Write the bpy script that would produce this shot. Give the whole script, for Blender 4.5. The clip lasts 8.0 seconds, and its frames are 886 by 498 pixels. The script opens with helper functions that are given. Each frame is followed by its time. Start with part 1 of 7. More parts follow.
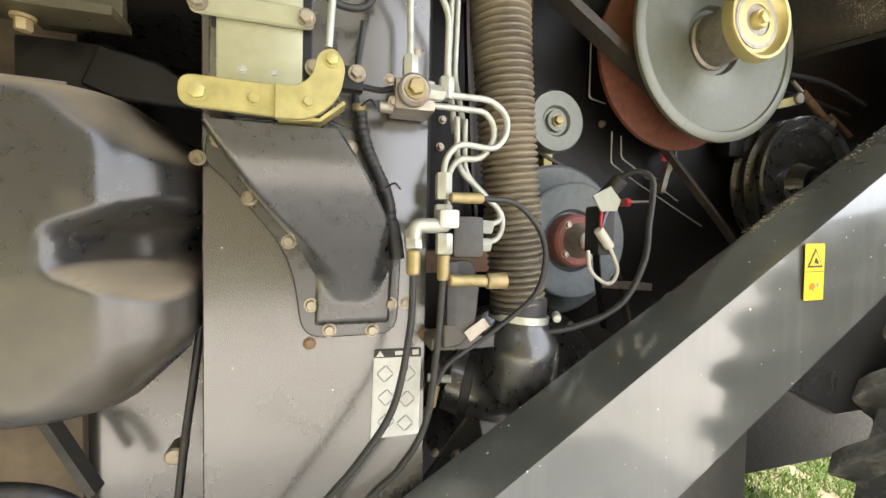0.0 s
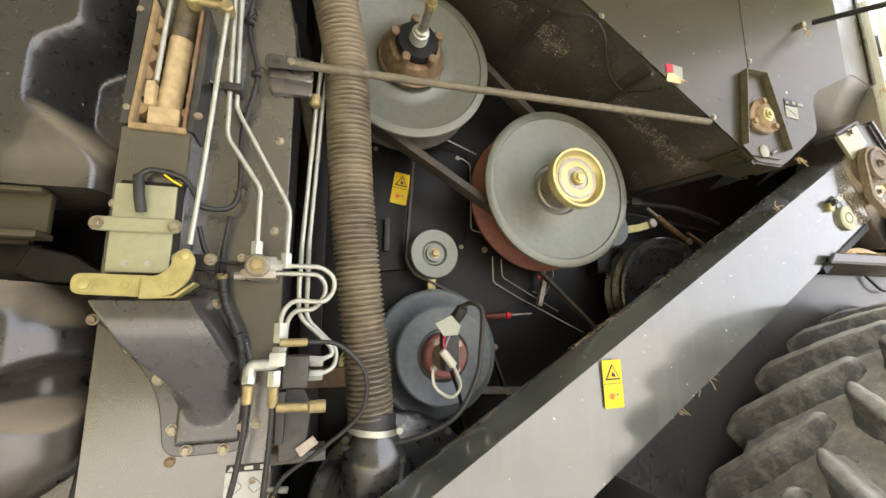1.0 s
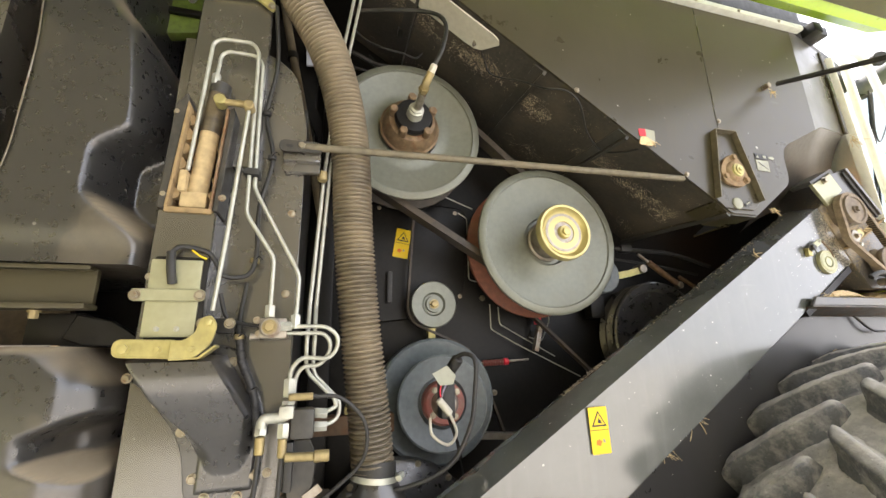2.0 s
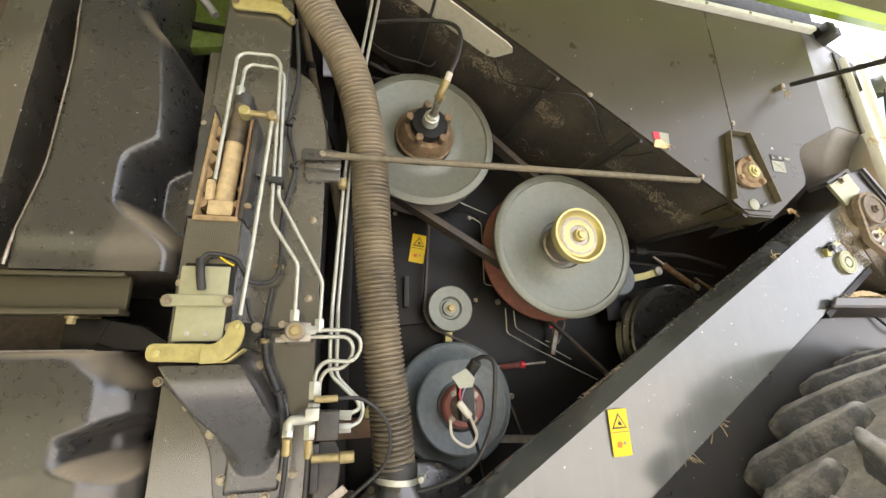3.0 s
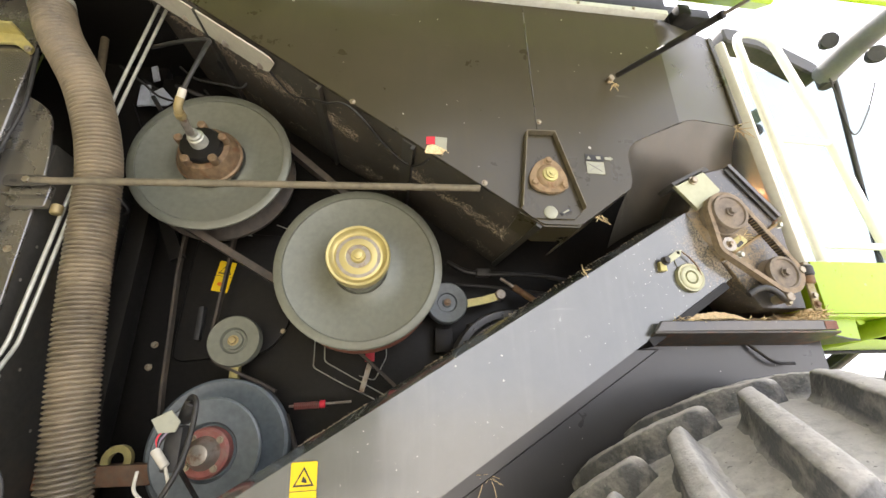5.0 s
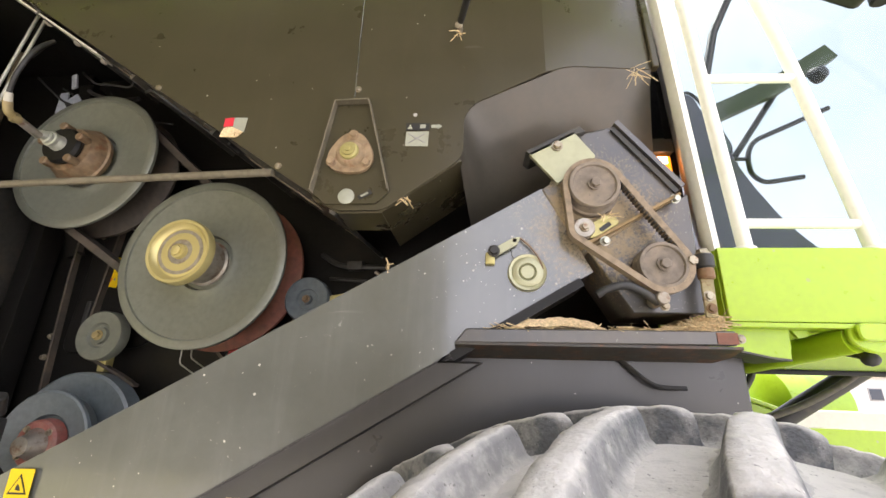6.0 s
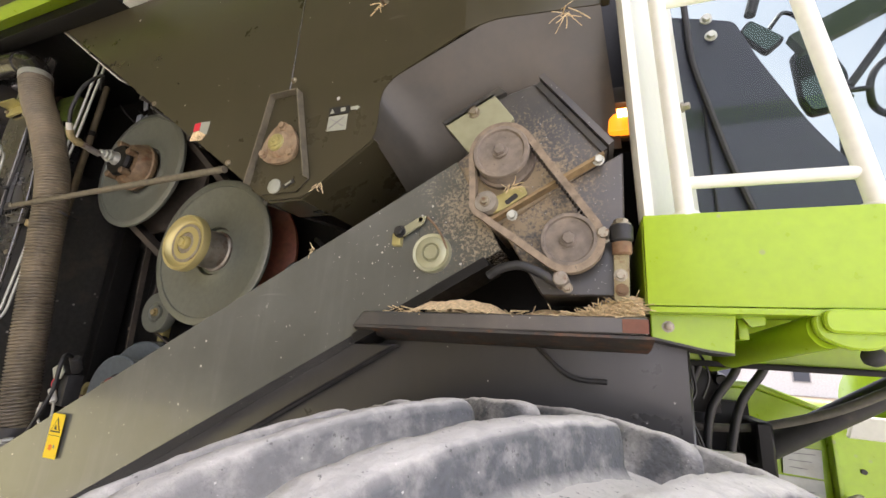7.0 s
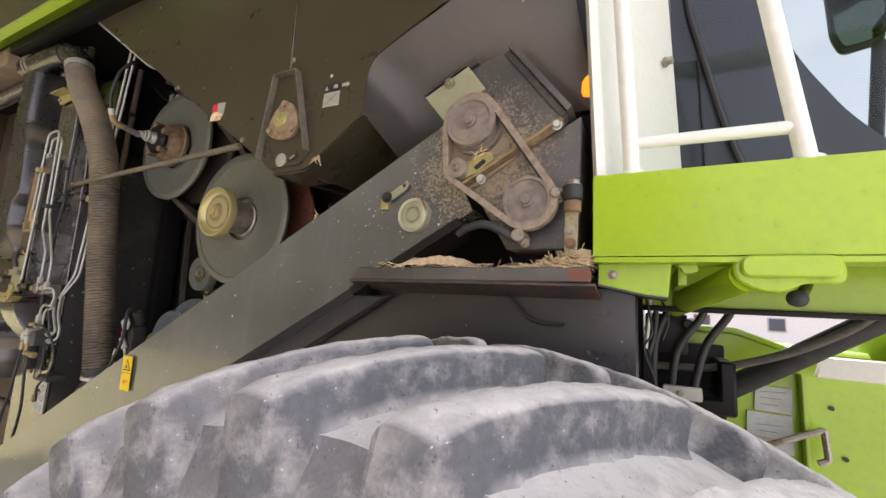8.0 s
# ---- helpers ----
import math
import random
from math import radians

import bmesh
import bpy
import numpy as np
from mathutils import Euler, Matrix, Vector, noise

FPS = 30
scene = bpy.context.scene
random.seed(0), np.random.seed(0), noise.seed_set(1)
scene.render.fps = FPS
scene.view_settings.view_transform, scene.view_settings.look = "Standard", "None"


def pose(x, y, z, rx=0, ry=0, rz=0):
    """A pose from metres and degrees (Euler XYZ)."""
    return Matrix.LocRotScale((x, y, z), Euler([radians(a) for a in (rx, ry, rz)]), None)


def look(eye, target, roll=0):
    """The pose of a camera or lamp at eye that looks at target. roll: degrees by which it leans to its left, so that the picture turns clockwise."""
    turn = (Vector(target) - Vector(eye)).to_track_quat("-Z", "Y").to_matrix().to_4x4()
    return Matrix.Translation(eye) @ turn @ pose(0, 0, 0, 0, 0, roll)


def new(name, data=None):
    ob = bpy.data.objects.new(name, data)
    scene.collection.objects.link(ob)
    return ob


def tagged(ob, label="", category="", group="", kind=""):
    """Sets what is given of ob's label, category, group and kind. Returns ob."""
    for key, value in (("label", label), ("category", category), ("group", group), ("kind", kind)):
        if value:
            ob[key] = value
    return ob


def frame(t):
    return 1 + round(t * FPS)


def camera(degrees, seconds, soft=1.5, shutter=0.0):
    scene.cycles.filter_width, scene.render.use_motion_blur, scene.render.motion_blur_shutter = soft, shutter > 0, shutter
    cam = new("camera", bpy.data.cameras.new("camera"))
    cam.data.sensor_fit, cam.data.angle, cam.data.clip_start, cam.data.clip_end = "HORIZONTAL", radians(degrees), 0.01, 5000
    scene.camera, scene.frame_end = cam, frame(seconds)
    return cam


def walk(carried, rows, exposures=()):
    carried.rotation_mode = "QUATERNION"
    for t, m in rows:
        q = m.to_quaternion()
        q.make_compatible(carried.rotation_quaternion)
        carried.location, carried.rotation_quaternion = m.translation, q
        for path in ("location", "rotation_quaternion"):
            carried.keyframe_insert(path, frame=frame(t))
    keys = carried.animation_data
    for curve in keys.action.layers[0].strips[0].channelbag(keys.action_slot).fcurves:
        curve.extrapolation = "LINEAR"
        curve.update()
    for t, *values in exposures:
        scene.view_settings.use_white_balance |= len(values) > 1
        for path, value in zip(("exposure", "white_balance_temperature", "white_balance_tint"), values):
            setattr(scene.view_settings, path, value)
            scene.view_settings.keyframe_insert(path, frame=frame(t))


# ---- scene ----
cam = camera(94.7, 8.0)
PATH = [
    (0, (-0.958, -0.528, 1.729), (-0.376, 1.384, 1.649), 1.1),
    (0.5, (-0.857, -0.684, 1.785), (-0.241, 1.212, 1.945), 0.3),
    (1, (-0.733, -0.815, 1.82), (-0.144, 1.067, 2.152), -0.3),
    (1.5, (-0.712, -0.912, 1.856), (-0.154, 0.957, 2.299), -0.8),
    (3, (-0.747, -0.942, 1.848), (-0.266, 0.926, 2.375), -1.5),
    (3.5, (-0.75, -0.924, 1.842), (-0.261, 0.942, 2.37), -1.6),
    (4, (-0.572, -0.967, 1.801), (-0.073, 0.894, 2.337), -1.8),
    (4.5, (-0.25, -1.023, 1.809), (0.145, 0.848, 2.397), -2.0),
    (5, (0.085, -0.964, 1.843), (0.352, 0.9, 2.518), -1.5),
    (5.2, (0.253, -0.931, 1.883), (0.46, 0.942, 2.554), -1.1),
    (6.3, (0.964, -0.765, 1.923), (0.611, 1.116, 2.504), 2.5),
    (6.5, (1.043, -0.721, 1.939), (0.567, 1.14, 2.495), 3.0),
    (7, (1.248, -0.716, 1.944), (0.535, 1.091, 2.423), 3.6),
    (7.5, (1.355, -0.757, 1.948), (0.454, 0.985, 2.338), 3.7),
    (8, (1.406, -0.764, 1.932), (0.521, 1.008, 2.205), 2.9),
]
walk(cam, [(t, look(eye, target, roll)) for t, eye, target, roll in PATH],
     exposures=[(0, 1.97, 6450, 13), (0.6, 1.84, 6550, 14), (3.6, 1.84, 6530, 15), (4.5, 1.74, 6510, 16), (5, 1.76, 6500, 16), (6.3, 1.45, 6450, 20), (7, 1.18, 6400, 22), (8, 0.92, 6350, 24)])

# ---- world, sun, exposure ----
world = bpy.data.worlds.new("sky")
scene.world = world
world.use_nodes = True
wn, wl = world.node_tree.nodes, world.node_tree.links
sky = wn.new("ShaderNodeTexSky")
sky.sky_type, sky.sun_disc = "NISHITA", False
sky.sun_elevation, sky.sun_rotation = radians(67), radians(-20)
wcoord, wnoise, wramp, wmix = (wn.new("ShaderNode" + k) for k in ("TexCoord", "TexNoise", "ValToRGB", "MixRGB"))
wnoise.inputs["Scale"].default_value, wnoise.inputs["Detail"].default_value = 2.4, 6
wramp.color_ramp.elements[0].position, wramp.color_ramp.elements[1].position = 0.36, 0.60
wramp.color_ramp.elements[0].color = (0.66, 0.66, 0.66, 1)
wmix.inputs["Color2"].default_value = (7.2, 7.4, 7.8, 1)
wl.new(wcoord.outputs["Generated"], wnoise.inputs["Vector"])
wl.new(wnoise.outputs["Fac"], wramp.inputs["Fac"])
wl.new(wramp.outputs["Color"], wmix.inputs["Fac"])
wl.new(sky.outputs["Color"], wmix.inputs["Color1"])
wl.new(wmix.outputs["Color"], wn["Background"].inputs["Color"])
wn["Background"].inputs["Strength"].default_value = 0.14

sun = new("sun", bpy.data.lights.new("sun", "SUN"))
sun.data.energy, sun.data.angle, sun.data.color = 3.0, radians(1.5), (1.0, 0.95, 0.86)
sun.matrix_world = look((-1.6, 4.2, 11.0), (0, 0, 0))


# ---- materials ----
def material(name, base, rough=0.5, metal=0.0, dust=0.0, dust_col=(0.30, 0.235, 0.15), dust_scale=5.0, vary=0.25,
             bump=0.15, bump_scale=60.0, top_dust_light=0.0, spots=0.0, spot_col=(0.55, 0.52, 0.45), spot_scale=45.0, coat=0.0, rust=0.0,
             stretch=(1, 1, 1), top_range=(0.25, 0.9), top_even=(0.25, 0.6), ior=1.5, hard=0.0, hard_scale=3.2, bump_depth=0.002,
             nicks=0.0, nick_scale=60.0, nick_col=(0.06, 0.06, 0.055)):
    m = bpy.data.materials.new(name)
    m.use_nodes = True
    n, l = m.node_tree.nodes, m.node_tree.links
    p = n["Principled BSDF"]

    def add(kind, **ins):
        node = n.new("ShaderNode" + kind)
        for k, v in ins.items():
            node.inputs[k.replace("_", " ")].default_value = v
        return node

    def ramp(a, b, src):
        r = n.new("ShaderNodeMapRange")
        r.inputs["From Min"].default_value, r.inputs["From Max"].default_value = a, b
        l.new(src, r.inputs["Value"])
        return r.outputs["Result"]

    def mixed(fac, a, b):
        x = n.new("ShaderNodeMixRGB")
        for v, key in ((fac, "Fac"), (a, "Color1"), (b, "Color2")):
            if isinstance(v, (tuple, list)):
                x.inputs[key].default_value = (*v, 1)
            elif isinstance(v, float):
                x.inputs[key].default_value = v
            else:
                l.new(v, x.inputs[key])
        return x.outputs["Color"]

    def maths(op, a, b):
        x = n.new("ShaderNodeMath")
        x.operation = op
        x.use_clamp = True
        for i, v in enumerate((a, b)):
            if isinstance(v, float):
                x.inputs[i].default_value = v
            else:
                l.new(v, x.inputs[i])
        return x.outputs[0]

    co = n.new("ShaderNodeTexCoord").outputs["Object"]
    mp = n.new("ShaderNodeMapping")
    mp.inputs["Scale"].default_value = stretch
    l.new(co, mp.inputs["Vector"])
    co = mp.outputs["Vector"]
    big, fine, grit = add("TexNoise", Scale=dust_scale, Detail=7.0, Roughness=0.65), add("TexNoise", Scale=bump_scale, Detail=4.0), add("TexNoise", Scale=bump_scale * 5, Detail=2.0)
    for t in (big, fine, grit):
        l.new(co, t.inputs["Vector"])
    lo, hi = tuple(c * (1 - vary) for c in base), tuple(min(1, c * (1 + vary)) for c in base)
    col = mixed(ramp(0.3, 0.7, fine.outputs["Fac"]), lo, hi)
    col = mixed(maths("MULTIPLY", ramp(0.35, 0.75, big.outputs["Fac"]), vary), col, tuple(c * 0.55 for c in base))
    rough_out = ramp(0.2, 0.8, fine.outputs["Fac"])
    if rust:
        rn = add("TexNoise", Scale=dust_scale * 2.3, Detail=8.0, Roughness=0.7)
        l.new(co, rn.inputs["Vector"])
        col = mixed(maths("MULTIPLY", ramp(0.62 - 0.25 * rust, 0.72 - 0.2 * rust, rn.outputs["Fac"]), 0.8), col, (0.17, 0.07, 0.03))
    amount = None
    if hard:
        # wiped and dusty areas with clear borders
        hn = add("TexNoise", Scale=hard_scale, Detail=3.0, Roughness=0.45)
        l.new(co, hn.inputs["Vector"])
        clear = maths("MULTIPLY", ramp(0.53, 0.555, hn.outputs["Fac"]), ramp(0.25, 0.65, big.outputs["Fac"]))
    if dust or top_dust_light:
        base_d = maths("MULTIPLY", ramp(0.62 - 0.35 * dust, 0.9 - 0.35 * dust, big.outputs["Fac"]), ramp(-0.4, 0.42, grit.outputs["Fac"]))
        amount = maths("MULTIPLY", base_d, min(1.0, dust * 1.3))
        # Paler up-facing sides: settled dust, and on the tyre skylight put into colour.
        if top_dust_light:
            g = n.new("ShaderNodeNewGeometry")
            sep = n.new("ShaderNodeSeparateXYZ")
            l.new(g.outputs["Normal"], sep.inputs[0])
            up = maths("MULTIPLY", ramp(top_range[0], top_range[1], sep.outputs["Z"]), ramp(top_even[0], top_even[1], big.outputs["Fac"]))
            amount = maths("ADD", amount, maths("MULTIPLY", up, top_dust_light))
        if hard:
            amount = maths("ADD", amount, maths("MULTIPLY", clear, hard))
        col = mixed(amount, col, dust_col)
    if spots:
        v = n.new("ShaderNodeTexVoronoi")
        v.inputs["Scale"].default_value = spot_scale
        v.inputs["Randomness"].default_value = 1.0
        l.new(co, v.inputs["Vector"])
        sel = n.new("ShaderNodeSeparateColor")
        l.new(v.outputs["Color"], sel.inputs[0])
        dot = maths("MULTIPLY", ramp(0.20, 0.13, v.outputs["Distance"]), ramp(1 - spots, 1 - spots + 0.05, sel.outputs[0]))
        col = mixed(dot, col, spot_col)
    if nicks:
        # small dark cuts and pale chips
        nn = add("TexNoise", Scale=nick_scale, Detail=3.0, Roughness=0.6)
        l.new(co, nn.inputs["Vector"])
        col = mixed(maths("MULTIPLY", ramp(0.655, 0.70, nn.outputs["Fac"]), nicks), col, nick_col)
        col = mixed(maths("MULTIPLY", ramp(0.30, 0.265, nn.outputs["Fac"]), nicks), col, tuple(min(1.0, c * 1.2) for c in dust_col))
    l.new(col, p.inputs["Base Color"])
    rmap = n.new("ShaderNodeMapRange")
    rmap.inputs["To Min"].default_value, rmap.inputs["To Max"].default_value = max(0.03, rough - 0.09), min(1, rough + 0.1)
    l.new(rough_out, rmap.inputs["Value"])
    rr = rmap.outputs["Result"]
    if amount is not None:
        rr = maths("ADD", rr, maths("MULTIPLY", amount, 0.5))
        if metal:
            inv = maths("SUBTRACT", metal, maths("MULTIPLY", amount, metal))
            l.new(inv, p.inputs["Metallic"])
    elif metal:
        p.inputs["Metallic"].default_value = metal
    l.new(rr, p.inputs["Roughness"])
    p.inputs["IOR"].default_value = ior
    if coat:
        p.inputs["Coat Weight"].default_value, p.inputs["Coat Roughness"].default_value = coat, 0.18
    if bump:
        b = add("Bump", Strength=bump, Distance=bump_depth)
        l.new(fine.outputs["Fac"], b.inputs["Height"])
        l.new(b.outputs["Normal"], p.inputs["Normal"])
    return m


def plain(name, colour, rough=0.5, metal=0.0, glow=0.0):
    m = bpy.data.materials.new(name)
    m.use_nodes = True
    p = m.node_tree.nodes["Principled BSDF"]
    p.inputs["Base Color"].default_value = (*colour, 1)
    p.inputs["Roughness"].default_value, p.inputs["Metallic"].default_value = rough, metal
    if glow:
        p.inputs["Emission Color"].default_value = (*colour, 1)
        p.inputs["Emission Strength"].default_value = glow
    return m


def panel_paint(name, base, rough=0.25, ior=1.8, stain=(0.2, 0.17, 0.11), stain_amount=0.25, stain_scale=1.3, specks=0.3, speck_scale=42.0,
                coat=0.4, patch=None, patch_col=(0.34, 0.265, 0.16), scratch=0.15, top_dust_light=0.0, streak=0.2):
    """Glossy machine paint: soft stains, streaks of rain, dried splashes, scratches, and dust caked round a place."""
    m = bpy.data.materials.new(name)
    m.use_nodes = True
    n, l = m.node_tree.nodes, m.node_tree.links
    p = n["Principled BSDF"]
    co = n.new("ShaderNodeTexCoord").outputs["Object"]

    def link(v, socket):
        if isinstance(v, tuple):
            socket.default_value = (*v, 1) if len(v) == 3 else v
        elif isinstance(v, float):
            socket.default_value = v
        else:
            l.new(v, socket)

    def noise_tex(scale, detail=4.0, rough_=0.55, stretch=None):
        t = n.new("ShaderNodeTexNoise")
        t.inputs["Scale"].default_value, t.inputs["Detail"].default_value, t.inputs["Roughness"].default_value = scale, detail, rough_
        if stretch:
            mp = n.new("ShaderNodeMapping")
            mp.inputs["Scale"].default_value = stretch
            l.new(co, mp.inputs["Vector"]), l.new(mp.outputs["Vector"], t.inputs["Vector"])
        else:
            l.new(co, t.inputs["Vector"])
        return t.outputs["Fac"]

    def ramp(lo, hi, v, to0=0.0, to1=1.0):
        r = n.new("ShaderNodeMapRange")
        r.inputs["From Min"].default_value, r.inputs["From Max"].default_value = lo, hi
        r.inputs["To Min"].default_value, r.inputs["To Max"].default_value = to0, to1
        l.new(v, r.inputs["Value"])
        return r.outputs["Result"]

    def maths(op, x, y):
        k = n.new("ShaderNodeMath")
        k.operation, k.use_clamp = op, True
        link(x, k.inputs[0]), link(y, k.inputs[1])
        return k.outputs[0]

    def mixed(f, x, y):
        k = n.new("ShaderNodeMixRGB")
        link(f, k.inputs["Fac"]), link(x, k.inputs["Color1"]), link(y, k.inputs["Color2"])
        return k.outputs["Color"]

    soft, mid = noise_tex(stain_scale, 3.0), noise_tex(stain_scale * 6, 6.0, 0.65)
    streaks = noise_tex(9.0, 4.0, 0.6, (3.0, 3.0, 0.25))
    film = maths("MULTIPLY", ramp(0.38, 0.72, soft), ramp(0.25, 0.7, mid, 0.55, 1.0))
    film = maths("ADD", maths("MULTIPLY", film, stain_amount), maths("MULTIPLY", ramp(0.52, 0.75, streaks), streak * stain_amount))
    if top_dust_light:
        g = n.new("ShaderNodeNewGeometry")
        sep = n.new("ShaderNodeSeparateXYZ")
        l.new(g.outputs["Normal"], sep.inputs[0])
        film = maths("ADD", film, maths("MULTIPLY", maths("MULTIPLY", ramp(0.3, 0.9, sep.outputs["Z"]), ramp(0.25, 0.6, mid)), top_dust_light))
    col = mixed(film, mixed(ramp(0.3, 0.7, mid), tuple(x * 0.93 for x in base), tuple(x * 1.07 for x in base)), stain)
    cake = film
    if scratch:
        s = maths("MULTIPLY", ramp(0.71, 0.74, noise_tex(16.0, 2.0, 0.5, (0.35, 1.0, 3.0))), ramp(0.5, 0.62, soft))
        col = mixed(maths("MULTIPLY", s, scratch), col, (0.42, 0.41, 0.38))
    near = wide = None
    if patch:
        far = n.new("ShaderNodeVectorMath")
        far.operation = "DISTANCE"
        pos = n.new("ShaderNodeNewGeometry")
        l.new(pos.outputs["Position"], far.inputs[0])
        far.inputs[1].default_value = patch[:3]
        near = ramp(patch[3], patch[3] * 0.12, far.outputs["Value"])
        grains = noise_tex(150.0, 6.0, 0.75)
        # grains grow denser towards the middle of the patch
        dense = maths("MULTIPLY", ramp(0.66, 0.84, maths("ADD", grains, maths("MULTIPLY", near, ramp(0.3, 0.7, mid, 0.26, 0.60)))), 0.9)
        wide = ramp(patch[3] * 2.6, patch[3] * 0.5, far.outputs["Value"])
        col = mixed(dense, col, patch_col)
        cake = maths("ADD", cake, dense)
    if specks:
        for scale, size, share in ((speck_scale, 0.13, 1.0), (speck_scale * 2.2, 0.15, 0.9)):
            v = n.new("ShaderNodeTexVoronoi")
            v.inputs["Scale"].default_value = scale
            l.new(co, v.inputs["Vector"])
            sel = n.new("ShaderNodeSeparateColor")
            l.new(v.outputs["Color"], sel.inputs[0])
            reach = maths("MULTIPLY", sel.outputs[1], size)
            dot = maths("LESS_THAN", v.outputs["Distance"], reach)
            keep = maths("GREATER_THAN", maths("ADD", maths("MULTIPLY", sel.outputs[0], 0.999), maths("MULTIPLY", wide, 0.52) if near else 0.0), 1.0 - specks * share)
            dot = maths("MULTIPLY", maths("MULTIPLY", dot, keep), 0.75)
            col = mixed(dot, col, (0.56, 0.54, 0.49))
            cake = maths("ADD", cake, dot)
    l.new(col, p.inputs["Base Color"])
    rr = maths("ADD", ramp(0.25, 0.75, mid, rough - 0.05, rough + 0.07), maths("MULTIPLY", cake, 0.5))
    l.new(rr, p.inputs["Roughness"])
    p.inputs["IOR"].default_value = ior
    l.new(maths("MULTIPLY", maths("SUBTRACT", 1.0, cake), coat), p.inputs["Coat Weight"])
    p.inputs["Coat Roughness"].default_value = max(0.04, rough * 0.5)
    wavy = n.new("ShaderNodeBump")
    wavy.inputs["Strength"].default_value, wavy.inputs["Distance"].default_value = 0.10, 0.01
    l.new(noise_tex(5.0, 1.0), wavy.inputs["Height"])
    l.new(wavy.outputs["Normal"], p.inputs["Normal"])
    return m


M_SHEET = panel_paint("olive grey sheet paint", (0.047, 0.041, 0.022), 0.27, 1.46, stain=(0.125, 0.105, 0.063), stain_amount=0.28, specks=0.06, speck_scale=26, coat=0.1, streak=0.2)
M_DUSTSHEET = material("dusty recessed sheet", (0.049, 0.045, 0.036), 0.36, dust=0.5, dust_col=(0.15, 0.12, 0.085), dust_scale=1.6, vary=0.08, bump=0.02, coat=0.3)
M_BEAM = panel_paint("grey guard paint", (0.078, 0.085, 0.078), 0.10, 1.82, stain=(0.235, 0.242, 0.222), stain_amount=0.52, specks=0.17, speck_scale=44, coat=0.6, patch=(1.10, 0.05, 2.25, 0.25), scratch=0.5)
M_FRAME = material("dark grey frame paint", (0.042, 0.041, 0.036), 0.42, dust=0.30, dust_col=(0.2, 0.16, 0.105), dust_scale=7, vary=0.25, bump=0.08, top_dust_light=0.5, spots=0.04, spot_scale=40)
M_COVER = panel_paint("dusty drive cover paint", (0.046, 0.046, 0.046), 0.30, 1.7, stain=(0.25, 0.205, 0.15), stain_amount=0.42, stain_scale=4.0, specks=0.14, speck_scale=70, coat=0.2, patch=(1.08, 0.05, 2.26, 0.23))
M_COL = panel_paint("olive grey elevator paint", (0.048, 0.046, 0.037), 0.20, 2.1, stain=(0.145, 0.125, 0.09), stain_amount=0.30, specks=0.06, speck_scale=34, coat=0.55, top_dust_light=0.5)
# Grimy steel; the bay's brownish black shade is put into its colour too.
M_DARK = material("grimy steel in bay-shade black", (0.0075, 0.0070, 0.0060), 0.45, dust=0.2, dust_col=(0.055, 0.040, 0.023), dust_scale=6, vary=0.35, bump=0.2, ior=1.36)
M_CHAFF = material("chaff covered steel", (0.048, 0.044, 0.036), 0.5, dust=0.45, dust_col=(0.16, 0.13, 0.09), dust_scale=5, vary=0.35, bump=0.3, bump_scale=90, spots=0.10, spot_col=(0.25, 0.20, 0.13), spot_scale=120)
M_PULLEY = material("grey green pulley paint", (0.165, 0.175, 0.140), 0.40, metal=0.3, dust=0.35, dust_col=(0.17, 0.15, 0.10), dust_scale=3, vary=0.10, bump=0.05, coat=0.2)
M_PULLEY_BLUE = material("blue grey pulley paint", (0.115, 0.138, 0.145), 0.42, dust=0.3, dust_col=(0.17, 0.16, 0.12), dust_scale=5, vary=0.15, bump=0.08, coat=0.2)
M_REDPUL = material("rusty red pulley", (0.19, 0.062, 0.035), 0.6, dust=0.3, dust_scale=6, rust=0.4, bump=0.2)
M_GOLD = material("yellow passivated steel", (0.44, 0.39, 0.155), 0.38, metal=0.45, dust=0.35, dust_col=(0.32, 0.285, 0.15), dust_scale=12, vary=0.15, bump=0.05)
M_GOLDCAP = material("yellow zinc hub cap", (0.54, 0.465, 0.20), 0.34, metal=0.5, dust=0.08, dust_scale=9, vary=0.03, bump=0.0)
M_ZINC = material("galvanised steel pipe", (0.47, 0.48, 0.42), 0.36, metal=0.5, dust=0.34, dust_col=(0.34, 0.32, 0.24), dust_scale=14, vary=0.15, bump=0.05)
M_BRASS = material("brass fitting", (0.36, 0.29, 0.14), 0.45, metal=0.6, dust=0.4, dust_scale=25, vary=0.2)
M_BOLT = material("zinc bolt", (0.36, 0.325, 0.245), 0.38, metal=0.8, dust=0.35, dust_scale=30, vary=0.2, rust=0.35)
M_STEEL = material("worn bare steel", (0.36, 0.33, 0.28), 0.42, metal=0.7, dust=0.4, dust_scale=10, vary=0.2, rust=0.3)
M_ALU = material("pale aluminium case", (0.38, 0.38, 0.245), 0.36, metal=0.4, dust=0.2, dust_col=(0.27, 0.25, 0.155), dust_scale=8, vary=0.06, bump=0.05)
M_PLASTIC = material("black moulded tank plastic", (0.024, 0.024, 0.023), 0.30, dust=0.18, dust_col=(0.32, 0.26, 0.17), dust_scale=3.0, vary=0.06, bump=0.012, bump_scale=60, top_dust_light=0.9, ior=1.8, hard=0.12, hard_scale=4.0, top_even=(0.1, 0.5), spots=0.03, spot_scale=55)
M_CHUTE = material("black satin chute", (0.032, 0.032, 0.031), 0.30, dust=0.2, dust_col=(0.20, 0.165, 0.12), dust_scale=4, vary=0.15, bump=0.04, top_dust_light=0.3, coat=0.8, ior=1.75)
